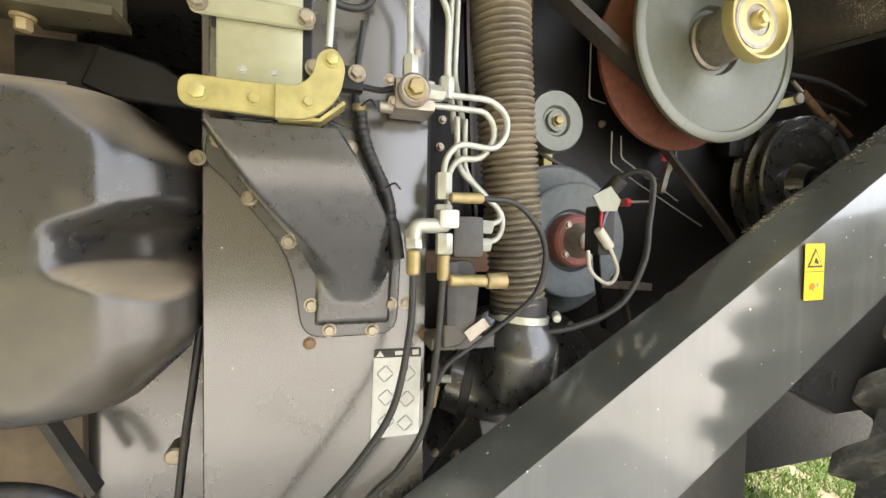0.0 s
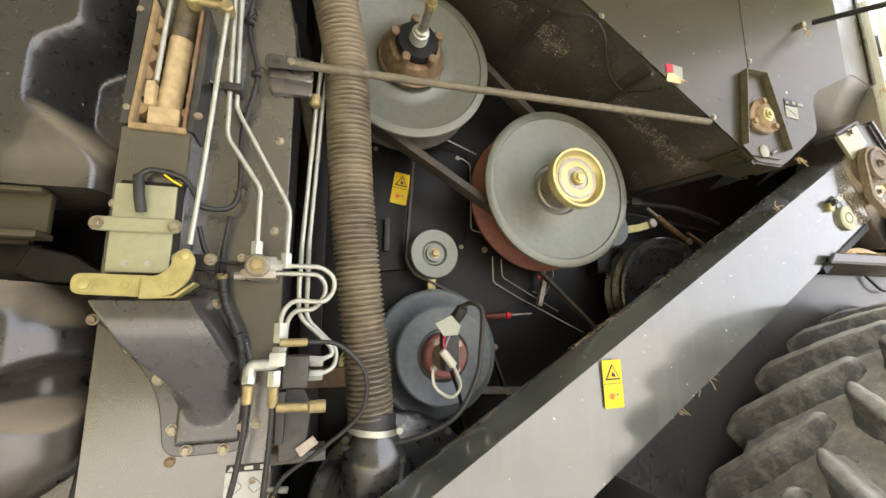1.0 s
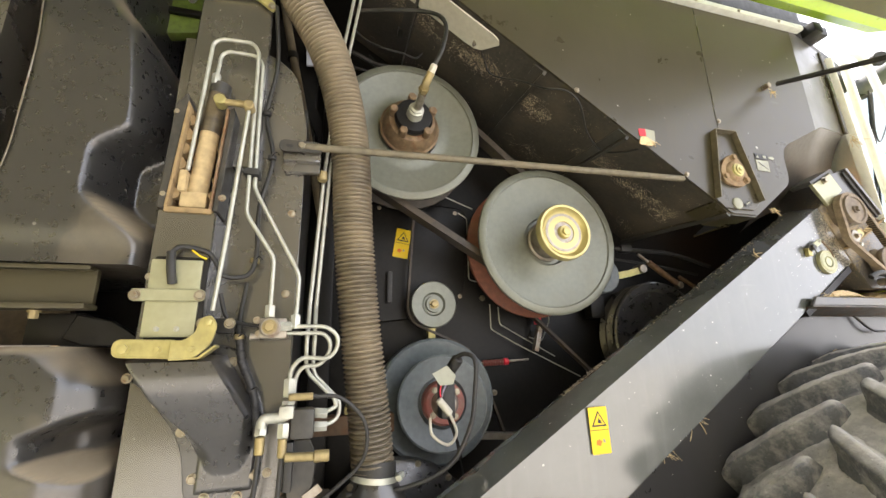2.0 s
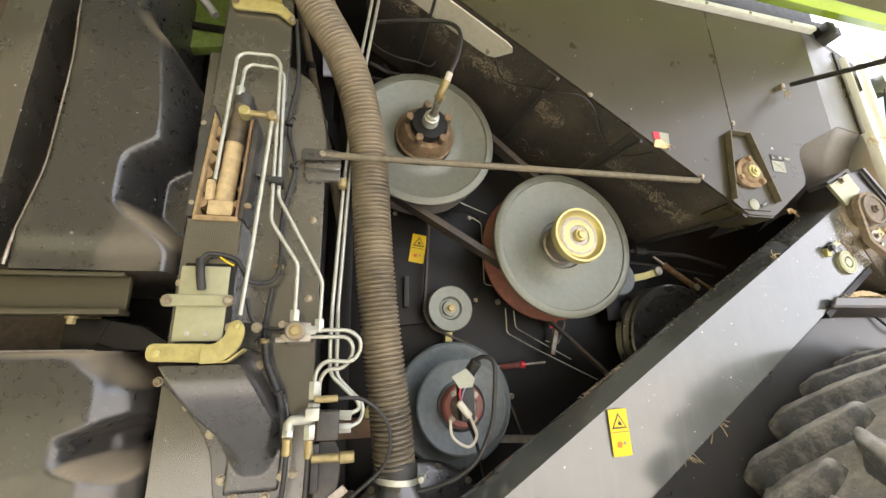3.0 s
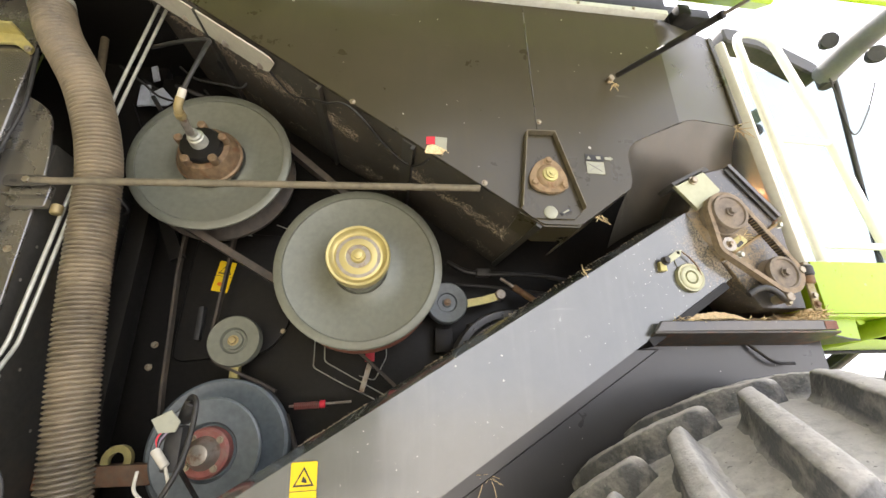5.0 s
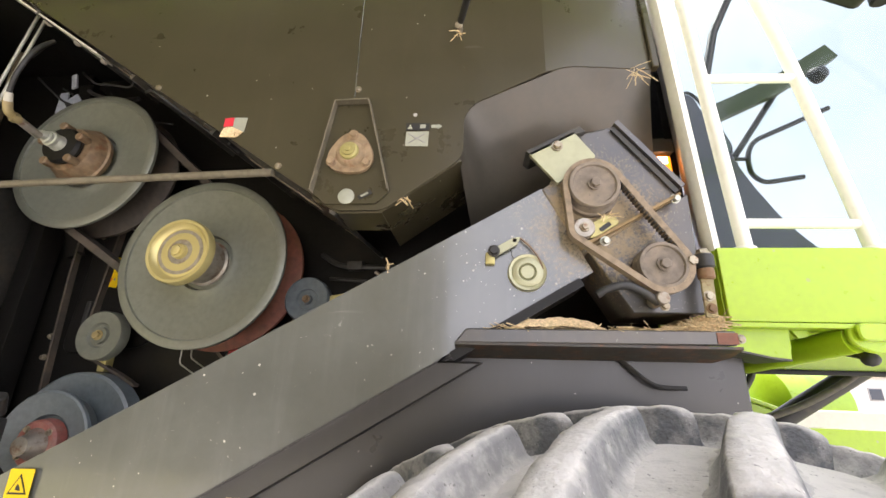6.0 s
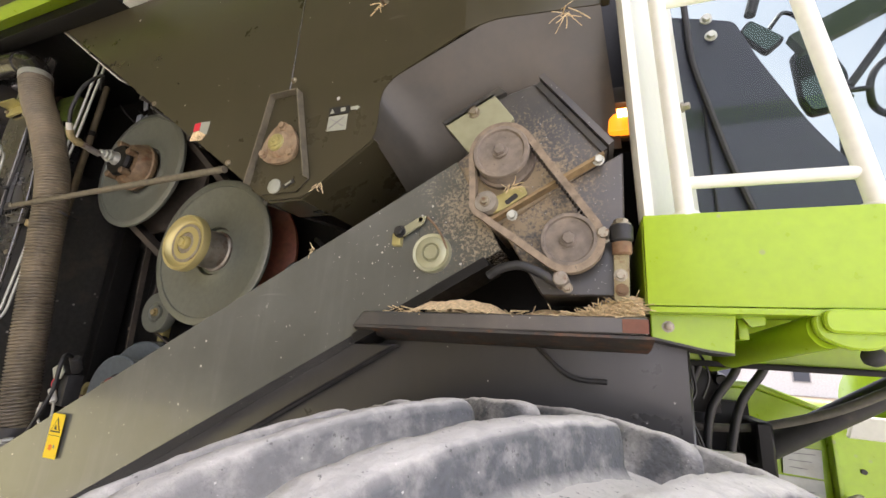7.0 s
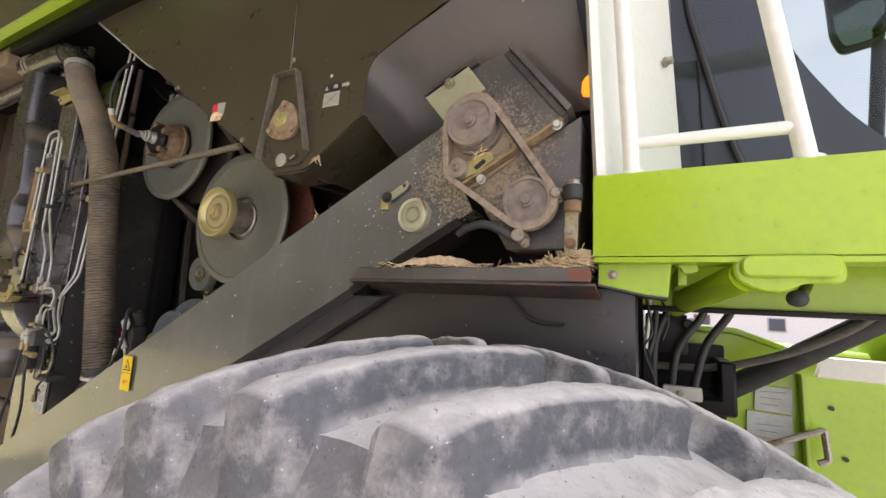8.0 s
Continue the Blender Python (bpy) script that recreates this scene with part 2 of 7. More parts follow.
M_RUBBER = material("black rubber hose", (0.024, 0.024, 0.023), 0.5, dust=0.2, dust_scale=12, vary=0.3)
M_BELT = material("worn rubber belt", (0.05, 0.042, 0.033), 0.6, dust=0.4, dust_col=(0.17, 0.125, 0.08), dust_scale=10, vary=0.3)
M_BELTTAN = material("dust caked drive belt", (0.26, 0.205, 0.145), 0.9, dust=0.5, dust_col=(0.41, 0.33, 0.235), dust_scale=24, vary=0.35, bump=0.6, nicks=0.4, nick_scale=120)
M_DUSTPUL = material("dust caked pulley", (0.20, 0.168, 0.135), 0.75, dust=0.45, dust_col=(0.38, 0.31, 0.225), dust_scale=16, vary=0.25, bump=0.3, nicks=0.35, nick_scale=110)
M_HOSE = material("dusty ribbed hose", (0.105, 0.088, 0.060), 0.36, dust=0.6, dust_col=(0.31, 0.25, 0.16), dust_scale=4.5, vary=0.3, bump=0.15, coat=0.25, ior=1.6)
M_GREEN = material("lime green machine paint", (0.35, 0.53, 0.012), 0.33, dust=0.14, dust_col=(0.34, 0.36, 0.12), dust_scale=5, vary=0.05, bump=0.02, spots=0.05, spot_col=(0.36, 0.40, 0.15), spot_scale=38, coat=0.3)
M_WHITE = material("cream white paint", (0.80, 0.80, 0.71), 0.35, dust=0.12, dust_col=(0.55, 0.5, 0.4), dust_scale=6, vary=0.04, bump=0.03, coat=0.2)
# Skylight on the tyre's upper faces is painted in with the dust.
M_TYRE = material("dusty tyre rubber with painted skylight", (0.113, 0.118, 0.123), 0.64, dust=0.42, dust_col=(0.62, 0.595, 0.545), dust_scale=26, vary=0.14, bump=0.8, bump_scale=130, top_dust_light=0.95, top_range=(0.34, 0.98), top_even=(-0.2, 0.45), bump_depth=0.004, nicks=0.6, nick_scale=120)
M_YELLOW = plain("yellow sticker", (0.80, 0.56, 0.0), 0.45)
M_BLACK = plain("black print", (0.02, 0.02, 0.02), 0.5)
M_RED = plain("red sticker", (0.65, 0.03, 0.05), 0.5)
M_ORANGE = plain("orange print", (0.75, 0.18, 0.01), 0.5)
M_LABEL = material("white label", (0.55, 0.56, 0.50), 0.5, dust=0.25, dust_scale=20, vary=0.08, bump=0.0)
M_STICKER = material("weathered label", (0.33, 0.34, 0.27), 0.5, dust=0.3, dust_scale=30, vary=0.1, bump=0.0)
M_LABELGREY = plain("grey print", (0.26, 0.26, 0.25), 0.5)
M_STRAW = material("straw", (0.72, 0.56, 0.32), 0.85, vary=0.4, dust=0.3, dust_col=(0.30, 0.21, 0.12), bump_scale=200)
M_CHAFFBIT = material("weathered chaff flakes", (0.36, 0.30, 0.215), 0.9, vary=0.5, dust=0.4, dust_col=(0.17, 0.135, 0.095), dust_scale=9, bump=0.0)
M_SLOTDUST = material("ochre dust on steel", (0.27, 0.19, 0.095), 0.9, vary=0.3, dust=0.5, dust_col=(0.42, 0.30, 0.15), dust_scale=14, bump=0.5)
M_RODDUST = material("dust dulled steel rod", (0.17, 0.15, 0.105), 0.6, metal=0.3, dust=0.5, dust_col=(0.24, 0.20, 0.13), dust_scale=16, vary=0.25)
M_ELBOW = material("glossy black pipe", (0.022, 0.021, 0.019), 0.22, dust=0.25, dust_col=(0.14, 0.11, 0.07), dust_scale=7, vary=0.2, bump=0.05, ior=1.8)
M_AMBER = plain("amber lens", (1.0, 0.27, 0.01), 0.2, glow=0.9)
M_LAMPGLOW = plain("bright bulb", (1.0, 0.72, 0.4), 0.3, glow=4.0)
M_PURPLE = plain("grey violet film on glass", (0.25, 0.22, 0.31), 0.42)
M_PLATE = material("light primer plate", (0.52, 0.50, 0.42), 0.45, dust=0.2, dust_scale=8, vary=0.08)
M_REDHUB = material("red hub paint", (0.25, 0.075, 0.06), 0.5, dust=0.5, dust_col=(0.30, 0.25, 0.20), dust_scale=18, vary=0.2)
M_COPPER = material("rusty greasy hub", (0.20, 0.135, 0.075), 0.5, metal=0.3, dust=0.35, dust_scale=14, vary=0.35, rust=0.35)
M_RUSTY = material("dusty rusted bracket", (0.19, 0.115, 0.06), 0.75, dust=0.45, dust_col=(0.34, 0.26, 0.17), dust_scale=16, vary=0.3, rust=0.4)
M_STRAPDUST = material("dusty passivated strap", (0.30, 0.26, 0.14), 0.75, dust=0.5, dust_col=(0.42, 0.34, 0.22), dust_scale=20, vary=0.25, rust=0.35)
M_DUST = material("dry dust and grain", (0.78, 0.59, 0.34), 0.95, vary=0.3, bump=0.6, bump_scale=180)

M_GLASS = bpy.data.materials.new("tinted cab glass")
M_GLASS.use_nodes = True
gn, gl = M_GLASS.node_tree.nodes, M_GLASS.node_tree.links
g_tr, g_gl, g_mx = (gn.new("ShaderNode" + k) for k in ("BsdfTransparent", "BsdfGlossy", "MixShader"))
g_tr.inputs["Color"].default_value = (0.60, 0.645, 0.63, 1)
g_gl.inputs["Roughness"].default_value = 0.02
g_mx.inputs[0].default_value = 0.02
gl.new(g_tr.outputs[0], g_mx.inputs[1]), gl.new(g_gl.outputs[0], g_mx.inputs[2])
gl.new(g_mx.outputs[0], gn["Material Output"].inputs["Surface"])


# ---- building helpers ----
def thing(name, at, label, category, group=""):
    e = new(name)
    e.location = at
    e.empty_display_size = 0.05
    return tagged(e, label, category, group)


def origin(ob):
    return origin(ob.parent) + Vector(ob.location) if ob.parent else Vector(ob.location)


def finish(bm, name, mat, angle=38):
    bmesh.ops.recalc_face_normals(bm, faces=bm.faces)
    me = bpy.data.meshes.new(name)
    bm.to_mesh(me)
    bm.free()
    me.materials.append(mat)
    me.shade_smooth()
    me.set_sharp_from_angle(angle=radians(angle))
    return me


def part(name, bm, mat, parent, label="", angle=38):
    """One mesh, built in world metres, under a thing or a part."""
    bmesh.ops.translate(bm, vec=-origin(parent), verts=bm.verts)
    ob = new(name, finish(bm, name, mat, angle))
    ob.parent = parent
    return tagged(ob, label) if label else ob


def whole(name, bm, mat, label, category, kind="", group="", angle=38):
    """A thing of one mesh, with its origin at the middle of its foot."""
    xs = [v.co for v in bm.verts]
    o = Vector(((min(v.x for v in xs) + max(v.x for v in xs)) / 2, (min(v.y for v in xs) + max(v.y for v in xs)) / 2, min(v.z for v in xs)))
    bmesh.ops.translate(bm, vec=-o, verts=bm.verts)
    ob = new(name, finish(bm, name, mat, angle))
    ob.location = o
    return tagged(ob, label, category, group, kind)


def bevel(bm, width, seg=2, angle=30):
    if width:
        es = [e for e in bm.edges if len(e.link_faces) == 2 and e.calc_face_angle(0) > radians(angle)]
        bmesh.ops.bevel(bm, geom=es, offset=width, segments=seg, profile=0.6, affect="EDGES", clamp_overlap=True)
    return bm


def box(x0, x1, y0, y1, z0, z1, bev=0.003, bm=None):
    b = bmesh.new()
    bmesh.ops.create_cube(b, size=1)
    for v in b.verts:
        v.co = Vector(((x0 + x1) / 2 + v.co.x * (x1 - x0), (y0 + y1) / 2 + v.co.y * (y1 - y0), (z0 + z1) / 2 + v.co.z * (z1 - z0)))
    bevel(b, bev)
    return join(bm, b)


def join(bm, b):
    if bm is None:
        return b
    me = bpy.data.meshes.new("tmp")
    b.to_mesh(me)
    b.free()
    bm.from_mesh(me)
    bpy.data.meshes.remove(me)
    return bm


def prism(poly, y0, y1, bev=0.0, bm=None, seg=1):
    """A flat plate: an outline in x and z, from y0 to y1."""
    b = bmesh.new()
    vs = [b.verts.new((x, y0, z)) for x, z in poly]
    f = b.faces.new(vs)
    r = bmesh.ops.extrude_face_region(b, geom=[f])
    for v in r["geom"]:
        if isinstance(v, bmesh.types.BMVert):
            v.co.y = y1
    bmesh.ops.recalc_face_normals(b, faces=b.faces)
    bevel(b, bev, seg)
    return join(bm, b)


def rounded(poly, radii, seg=5):
    """An outline with its corners rounded."""
    out, n = [], len(poly)
    for i in range(n):
        p, a, b = Vector(poly[i]), Vector(poly[i - 1]), Vector(poly[(i + 1) % n])
        r = radii[i] if isinstance(radii, (list, tuple)) else radii
        if r <= 0:
            out.append(tuple(p))
            continue
        r = min(r, 0.45 * (a - p).length, 0.45 * (b - p).length)
        s, e = p + (a - p).normalized() * r, p + (b - p).normalized() * r
        for k in range(seg + 1):
            t = k / seg
            out.append(tuple((1 - t) ** 2 * s + 2 * t * (1 - t) * p + t * t * e))
    return out


def ring_frame(d):
    d = d.normalized()
    u = d.cross(Vector((0, 0, 1))) if abs(d.z) < 0.9 else d.cross(Vector((1, 0, 0)))
    u.normalize()
    return u, d.cross(u)


def lathe(profile, at=(0, 0, 0), axis=(0, -1, 0), seg=48, bm=None, caps=True):
    """Turn (radius, distance along the axis) about an axis through at."""
    b = bmesh.new()
    a, o = Vector(axis).normalized(), Vector(at)
    u, w = ring_frame(a)
    rings = []
    for r, h in profile:
        if r < 1e-6:
            rings.append([b.verts.new(o + a * h)])
        else:
            rings.append([b.verts.new(o + a * h + r * (math.cos(2 * math.pi * k / seg) * u + math.sin(2 * math.pi * k / seg) * w)) for k in range(seg)])
    for p, q in zip(rings, rings[1:]):
        for k in range(seg):
            j = (k + 1) % seg
            if len(p) == 1 and len(q) == 1:
                continue
            if len(p) == 1:
                b.faces.new((p[0], q[j], q[k]))
            elif len(q) == 1:
                b.faces.new((p[k], p[j], q[0]))
            else:
                b.faces.new((p[k], p[j], q[j], q[k]))
    return join(bm, b)


def cyl(p, q, r, bm=None, seg=20, r2=None, bev=0.0):
    p, q = Vector(p), Vector(q)
    h = (q - p).length
    r2 = r if r2 is None else r2
    c = min(bev, h / 3)
    prof = [(0, 0), (r - c, 0), (r, c), (r2, h - c), (r2 - c, h), (0, h)] if c else [(0, 0), (r, 0), (r2, h), (0, h)]
    return lathe(prof, p, q - p, seg, bm)


def path_points(pts, radius=0.02, step=6):
    """A bent line with filleted corners."""
    pts = [Vector(p) for p in pts]
    out = [pts[0]]
    for i in range(1, len(pts) - 1):
        p, a, b = pts[i], pts[i - 1], pts[i + 1]
        r = min(radius, 0.48 * (a - p).length, 0.48 * (b - p).length)
        s, e = p + (a - p).normalized() * r, p + (b - p).normalized() * r
        out += [(1 - t) ** 2 * s + 2 * t * (1 - t) * p + t * t * e for t in (k / step for k in range(step + 1))]
    out.append(pts[-1])
    return out


def smooth_points(pts, n=10):
    """A flowing line through the points."""
    P = [Vector(p) for p in pts]
    P = [2 * P[0] - P[1]] + P + [2 * P[-1] - P[-2]]
    out = []
    for i in range(1, len(P) - 2):
        a, b, c, d = P[i - 1:i + 3]
        for k in range(n):
            t = k / n
            out.append(0.5 * (2 * b + (c - a) * t + (2 * a - 5 * b + 4 * c - d) * t * t + (3 * b - a - 3 * c + d) * t ** 3))
    out.append(P[-2])
    return out


def sweep(pts, radius, seg=12, bm=None, cap=True):
    """A tube along points; radius is a number or a function of the way along, in metres."""
    pts = [Vector(p) for p in pts]
    pts = [p for i, p in enumerate(pts) if i == 0 or (p - pts[i - 1]).length > 1e-5]
    b = bmesh.new()
    u, prev, run, rings = None, None, 0.0, []
    for i, p in enumerate(pts):
        d = (pts[min(i + 1, len(pts) - 1)] - pts[max(i - 1, 0)]).normalized()
        if u is None:
            u, _ = ring_frame(d)
        else:
            u = (u - d * u.dot(d)).normalized()
            run += (p - prev).length
        w = d.cross(u)
        r = radius(run) if callable(radius) else radius
        rings.append([b.verts.new(p + r * (math.cos(2 * math.pi * k / seg) * u + math.sin(2 * math.pi * k / seg) * w)) for k in range(seg)])
        prev = p
    for p, q in zip(rings, rings[1:]):
        for k in range(seg):
            j = (k + 1) % seg
            b.faces.new((p[k], p[j], q[j], q[k]))
    if cap:
        b.faces.new(rings[0][::-1])
        b.faces.new(rings[-1])
    return join(bm, b)


def strap(pts, width, thick, side=(0, 1, 0), bm=None, closed=False):
    """A flat band along points; width runs along side."""
    pts = [Vector(p) for p in pts]
    s = Vector(side).normalized()
    b = bmesh.new()
    rings, n = [], len(pts)
    for i, p in enumerate(pts):
        q, o = (pts[(i + 1) % n], pts[i - 1]) if closed else (pts[min(i + 1, n - 1)], pts[max(i - 1, 0)])
        d = (q - o).normalized()
        nrm = d.cross(s).normalized()
        rings.append([b.verts.new(p + s * width / 2 * a + nrm * thick / 2 * c) for a, c in ((-1, -1), (1, -1), (1, 1), (-1, 1))])
    for i in range(n if closed else n - 1):
        p, q = rings[i], rings[(i + 1) % n]
        for k in range(4):
            b.faces.new((p[k], p[(k + 1) % 4], q[(k + 1) % 4], q[k]))
    if not closed:
        b.faces.new(rings[0][::-1])
        b.faces.new(rings[-1])
    return join(bm, b)


def belt_loop(c1, r1, c2, r2, y, n=18):
    """The points of an open belt round two pulleys in a plane of constant y."""
    a, b = Vector(c1), Vector(c2)
    d = (b - a).length
    th = math.atan2(b[1] - a[1], b[0] - a[0])
    off = math.acos((r1 - r2) / d)
    pts = []
    for c, r, s, e in ((a, r1, th + off, th + 2 * math.pi - off), (b, r2, th - off, th + off)):
        pts += [(c[0] + r * math.cos(s + (e - s) * k / n), y, c[1] + r * math.sin(s + (e - s) * k / n)) for k in range(n + 1)]
    return pts


def hull_loop(circles, y, n=72):
    """The outline of a belt laid round several pulleys, tight on the outside."""
    pts = [(cx + r * math.cos(2 * math.pi * k / n), cz + r * math.sin(2 * math.pi * k / n)) for cx, cz, r in circles for k in range(n)]
    pts = sorted(set(pts))

    def half(seq):
        h = []
        for p in seq:
            while len(h) > 1 and (h[-1][0] - h[-2][0]) * (p[1] - h[-2][1]) - (h[-1][1] - h[-2][1]) * (p[0] - h[-2][0]) <= 0:
                h.pop()
            h.append(p)
        return h[:-1]

    return [(x, y, z) for x, z in half(pts) + half(pts[::-1])]


def hexbolt(at, r, h=0.008, axis=(0, -1, 0), washer=1.35, bm=None, twist=0.3):
    a, o = Vector(axis).normalized(), Vector(at)
    b = lathe([(0, 0), (r * washer, 0), (r * washer, 0.25 * h), (0, 0.25 * h)], o, a, 16)
    hx = lathe([(0, 0.25 * h), (r, 0.25 * h), (r, h * 0.9), (r * 0.86, h), (0, h)], o, a, 6)
    bmesh.ops.rotate(hx, verts=hx.verts, cent=o, matrix=Matrix.Rotation(twist, 3, a))
    b = join(b, hx)
    return join(bm, b)


def bolt(at, r, parent, h=0.008, axis=(0, -1, 0), mat=None, name="bolt", twist=0.3):
    return part(name, hexbolt(at, r, h, axis, twist=twist), mat or M_BOLT, parent)


def slab(name, x0, x1, y0, y1, z0, z1, mat, label, category="wall", bev=0.004):
    return whole(name, box(x0, x1, y0, y1, z0, z1, bev), mat, label, category, "structure")


# ---- ground, distance ----
M_GROUND = material("dry dirt yard with grass", (0.52, 0.48, 0.41), 0.95, dust=0.9, dust_col=(0.68, 0.64, 0.57), dust_scale=0.35, vary=0.35, bump=0.6, bump_scale=25)
gn, gl = M_GROUND.node_tree.nodes, M_GROUND.node_tree.links
dirt_col = gn["Principled BSDF"].inputs["Base Color"].links[0].from_socket
g_pos, g_xyz, g_noise, g_turf, g_sum, g_fac, g_col = (gn.new("ShaderNode" + k) for k in ("NewGeometry", "SeparateXYZ", "TexNoise", "TexNoise", "Math", "MapRange", "MixRGB"))
g_noise.inputs["Scale"].default_value, g_noise.inputs["Detail"].default_value = 0.5, 6.0
g_turf.inputs["Scale"].default_value, g_turf.inputs["Detail"].default_value = 6.0, 6.0
gl.new(g_pos.outputs["Position"], g_xyz.inputs[0]), gl.new(g_pos.outputs["Position"], g_noise.inputs["Vector"]), gl.new(g_pos.outputs["Position"], g_turf.inputs["Vector"])
g_sum.operation = "MULTIPLY_ADD"
g_sum.inputs[1].default_value = 7.0
gl.new(g_noise.outputs["Fac"], g_sum.inputs[0]), gl.new(g_xyz.outputs["X"], g_sum.inputs[2])
g_fac.inputs["From Min"].default_value, g_fac.inputs["From Max"].default_value = 0.5, -1.5
gl.new(g_sum.outputs[0], g_fac.inputs["Value"]), gl.new(g_fac.outputs[0], g_col.inputs["Fac"])
g_grass = gn.new("ShaderNodeMixRGB")
g_grass.inputs["Color1"].default_value, g_grass.inputs["Color2"].default_value = (0.34, 0.34, 0.13, 1), (0.56, 0.50, 0.28, 1)
gl.new(g_turf.outputs["Fac"], g_grass.inputs["Fac"])
gl.new(dirt_col, g_col.inputs["Color1"]), gl.new(g_grass.outputs["Color"], g_col.inputs["Color2"])
# Brown soil beyond the machine, painted darker to stand in for its shadow.
g_soil_shade, g_side = gn.new("ShaderNodeMixRGB"), gn.new("ShaderNodeMapRange")
g_side.inputs["From Min"].default_value, g_side.inputs["From Max"].default_value = 0.2, 0.9
g_soil_shade.inputs["Color2"].default_value = (0.27, 0.215, 0.145, 1)
gl.new(g_xyz.outputs["Y"], g_side.inputs["Value"]), gl.new(g_side.outputs[0], g_soil_shade.inputs["Fac"])
gl.new(g_col.outputs["Color"], g_soil_shade.inputs["Color1"])
gl.new(g_soil_shade.outputs["Color"], gn["Principled BSDF"].inputs["Base Color"])
gb = bmesh.new()
bmesh.ops.create_grid(gb, x_segments=40, y_segments=40, size=400)
for v in gb.verts:
    v.co.z = 0.0
whole("ground", gb, M_GROUND, "dry grassy dirt yard under the harvester", "ground", "structure")

gb = bmesh.new()
rg = random.Random(5)
for k in range(40000):
    x, y = rg.uniform(1.7, 4.2), rg.uniform(0.9, 4.2)
    if noise.noise((x * 1.6, y * 1.6, 0)) < -0.12:
        continue
    h, a, w = rg.uniform(0.02, 0.07), rg.uniform(0, 6.28), 0.005
    lean = Vector((rg.uniform(-0.05, 0.05), rg.uniform(-0.05, 0.05), h))
    s = Vector((math.cos(a) * w, math.sin(a) * w, 0))
    o = Vector((x, y, 0))
    gb.faces.new([gb.verts.new(o - s), gb.verts.new(o + s), gb.verts.new(o + lean)])
M_GRASS = material("green grass blades", (0.12, 0.20, 0.035), 0.8, vary=0.5, bump=0)
whole("grass", gb, M_GRASS, "short patchy green grass on the dirt", "grass", "stuff")

house = thing("farm_building", (22, 46, 0), "long low white farm building with a grey roof", "building")
part("wall", box(2, 46, 45, 52, 0, 3.4, 0.0), material("white render", (0.75, 0.74, 0.7), 0.8, vary=0.08, bump=0.1, bump_scale=8), house)
part("roof", prism([(1.4, 3.4), (46.6, 3.4), (46.0, 5.2), (2.0, 5.2)], 44.4, 52.6), material("grey roof sheets", (0.42, 0.41, 0.4), 0.6, vary=0.1), house)
for k in range(7):
    wx = 5.5 + 5.6 * k
    win = part("window", box(wx, wx + 1.3, 44.93, 45.1, 1.1, 2.3, 0.0), plain("window frame", (0.3, 0.1, 0.08)) if k == 0 else house.children[0].active_material, house)
    part("pane", box(wx + 0.1, wx + 1.2, 44.88, 44.92, 1.2, 2.2, 0.0), plain("dark pane", (0.05, 0.06, 0.08), 0.1) if k == 0 else bpy.data.materials["dark pane"], win)

# ---- the machine's body ----
# outer side sheet
SHEET = rounded([(-0.70, 3.08), (0.435, 2.312), (0.50, 2.270), (0.605, 2.270), (0.785, 2.400), (0.786, 2.535), (1.045, 2.662), (1.268, 2.690), (1.252, 3.08)],
                [0, 0, 0.01, 0.02, 0.03, 0.05, 0.03, 0, 0])
BEND = 0.985


def soft_step(t):
    return t * t * (3 - 2 * t)


def bent(x):
    """How far the front of the side sheet, bent inwards at x = BEND, lies behind its plane."""
    return 0.25 * max(0.0, x - BEND)


side = thing("side_panel", (0.4, 0.0, 2.27), "large olive grey sheet metal side panel, dusty and streaked", "panel")
nb = prism(SHEET, 0.0, 0.005)
bmesh.ops.bisect_plane(nb, geom=nb.verts[:] + nb.edges[:] + nb.faces[:], plane_co=(BEND, 0, 0), plane_no=(1, 0, 0))
for v in nb.verts:
    v.co.y += bent(v.co.x)
part("sheet", nb, M_SHEET, side, angle=8)
part("lower_flange", strap([(0.60, 0.125, 2.268), (0.780, 0.125, 2.397)], 0.24, 0.005), M_SHEET, side)
part("foot_flange", strap([(0.437, 0.06, 2.306), (0.503, 0.06, 2.267), (0.603, 0.06, 2.267)], 0.11, 0.005), M_SHEET, side)
nb = bmesh.new()
edge = [q for q in SHEET if q[1] < 2.695 and q[0] > 0.77 and q[1] > 2.372]
walls = []
for k, (x, z) in enumerate(edge):
    f = k / (len(edge) - 1)
    ix, iz = 0.805 + 0.50 * soft_step(f), 2.29 + 0.13 * soft_step(min(1.0, f * 1.6))
    row = []
    for j in range(9):
        g = j / 8
        row.append(nb.verts.new((x + (ix - x) * g, 0.003 + bent(x) + (0.22 - bent(x)) * g ** 0.8, z + (iz - z) * g)))
    walls.append(row)
for r0, r1 in zip(walls, walls[1:]):
    for j in range(8):
        nb.faces.new((r0[j], r1[j], r1[j + 1], r0[j + 1]))
part("recess_panel", nb, M_DUSTSHEET, side, angle=50)
part("edge_strip", prism([(1.268, 2.692), (1.286, 2.692), (1.270, 3.08), (1.252, 3.08)], 0.060, 0.085, 0.003), M_SHEET, side)
# Dark strip added to shut out the sky below the flap.
part("rear_rail", box(-5.5, -0.30, -0.058, 0.0, 3.062, 3.24, 0.004), M_DARK, side)
part("upper_rail", box(-0.30, 1.03, -0.020, 0.0, 3.0845, 3.16, 0.003), M_DARK, side)
part("top_rail", box(-0.30, 1.03, -0.026, 0.0, 3.064, 3.084, 0.003), M_LABEL, side, "white painted top rail")
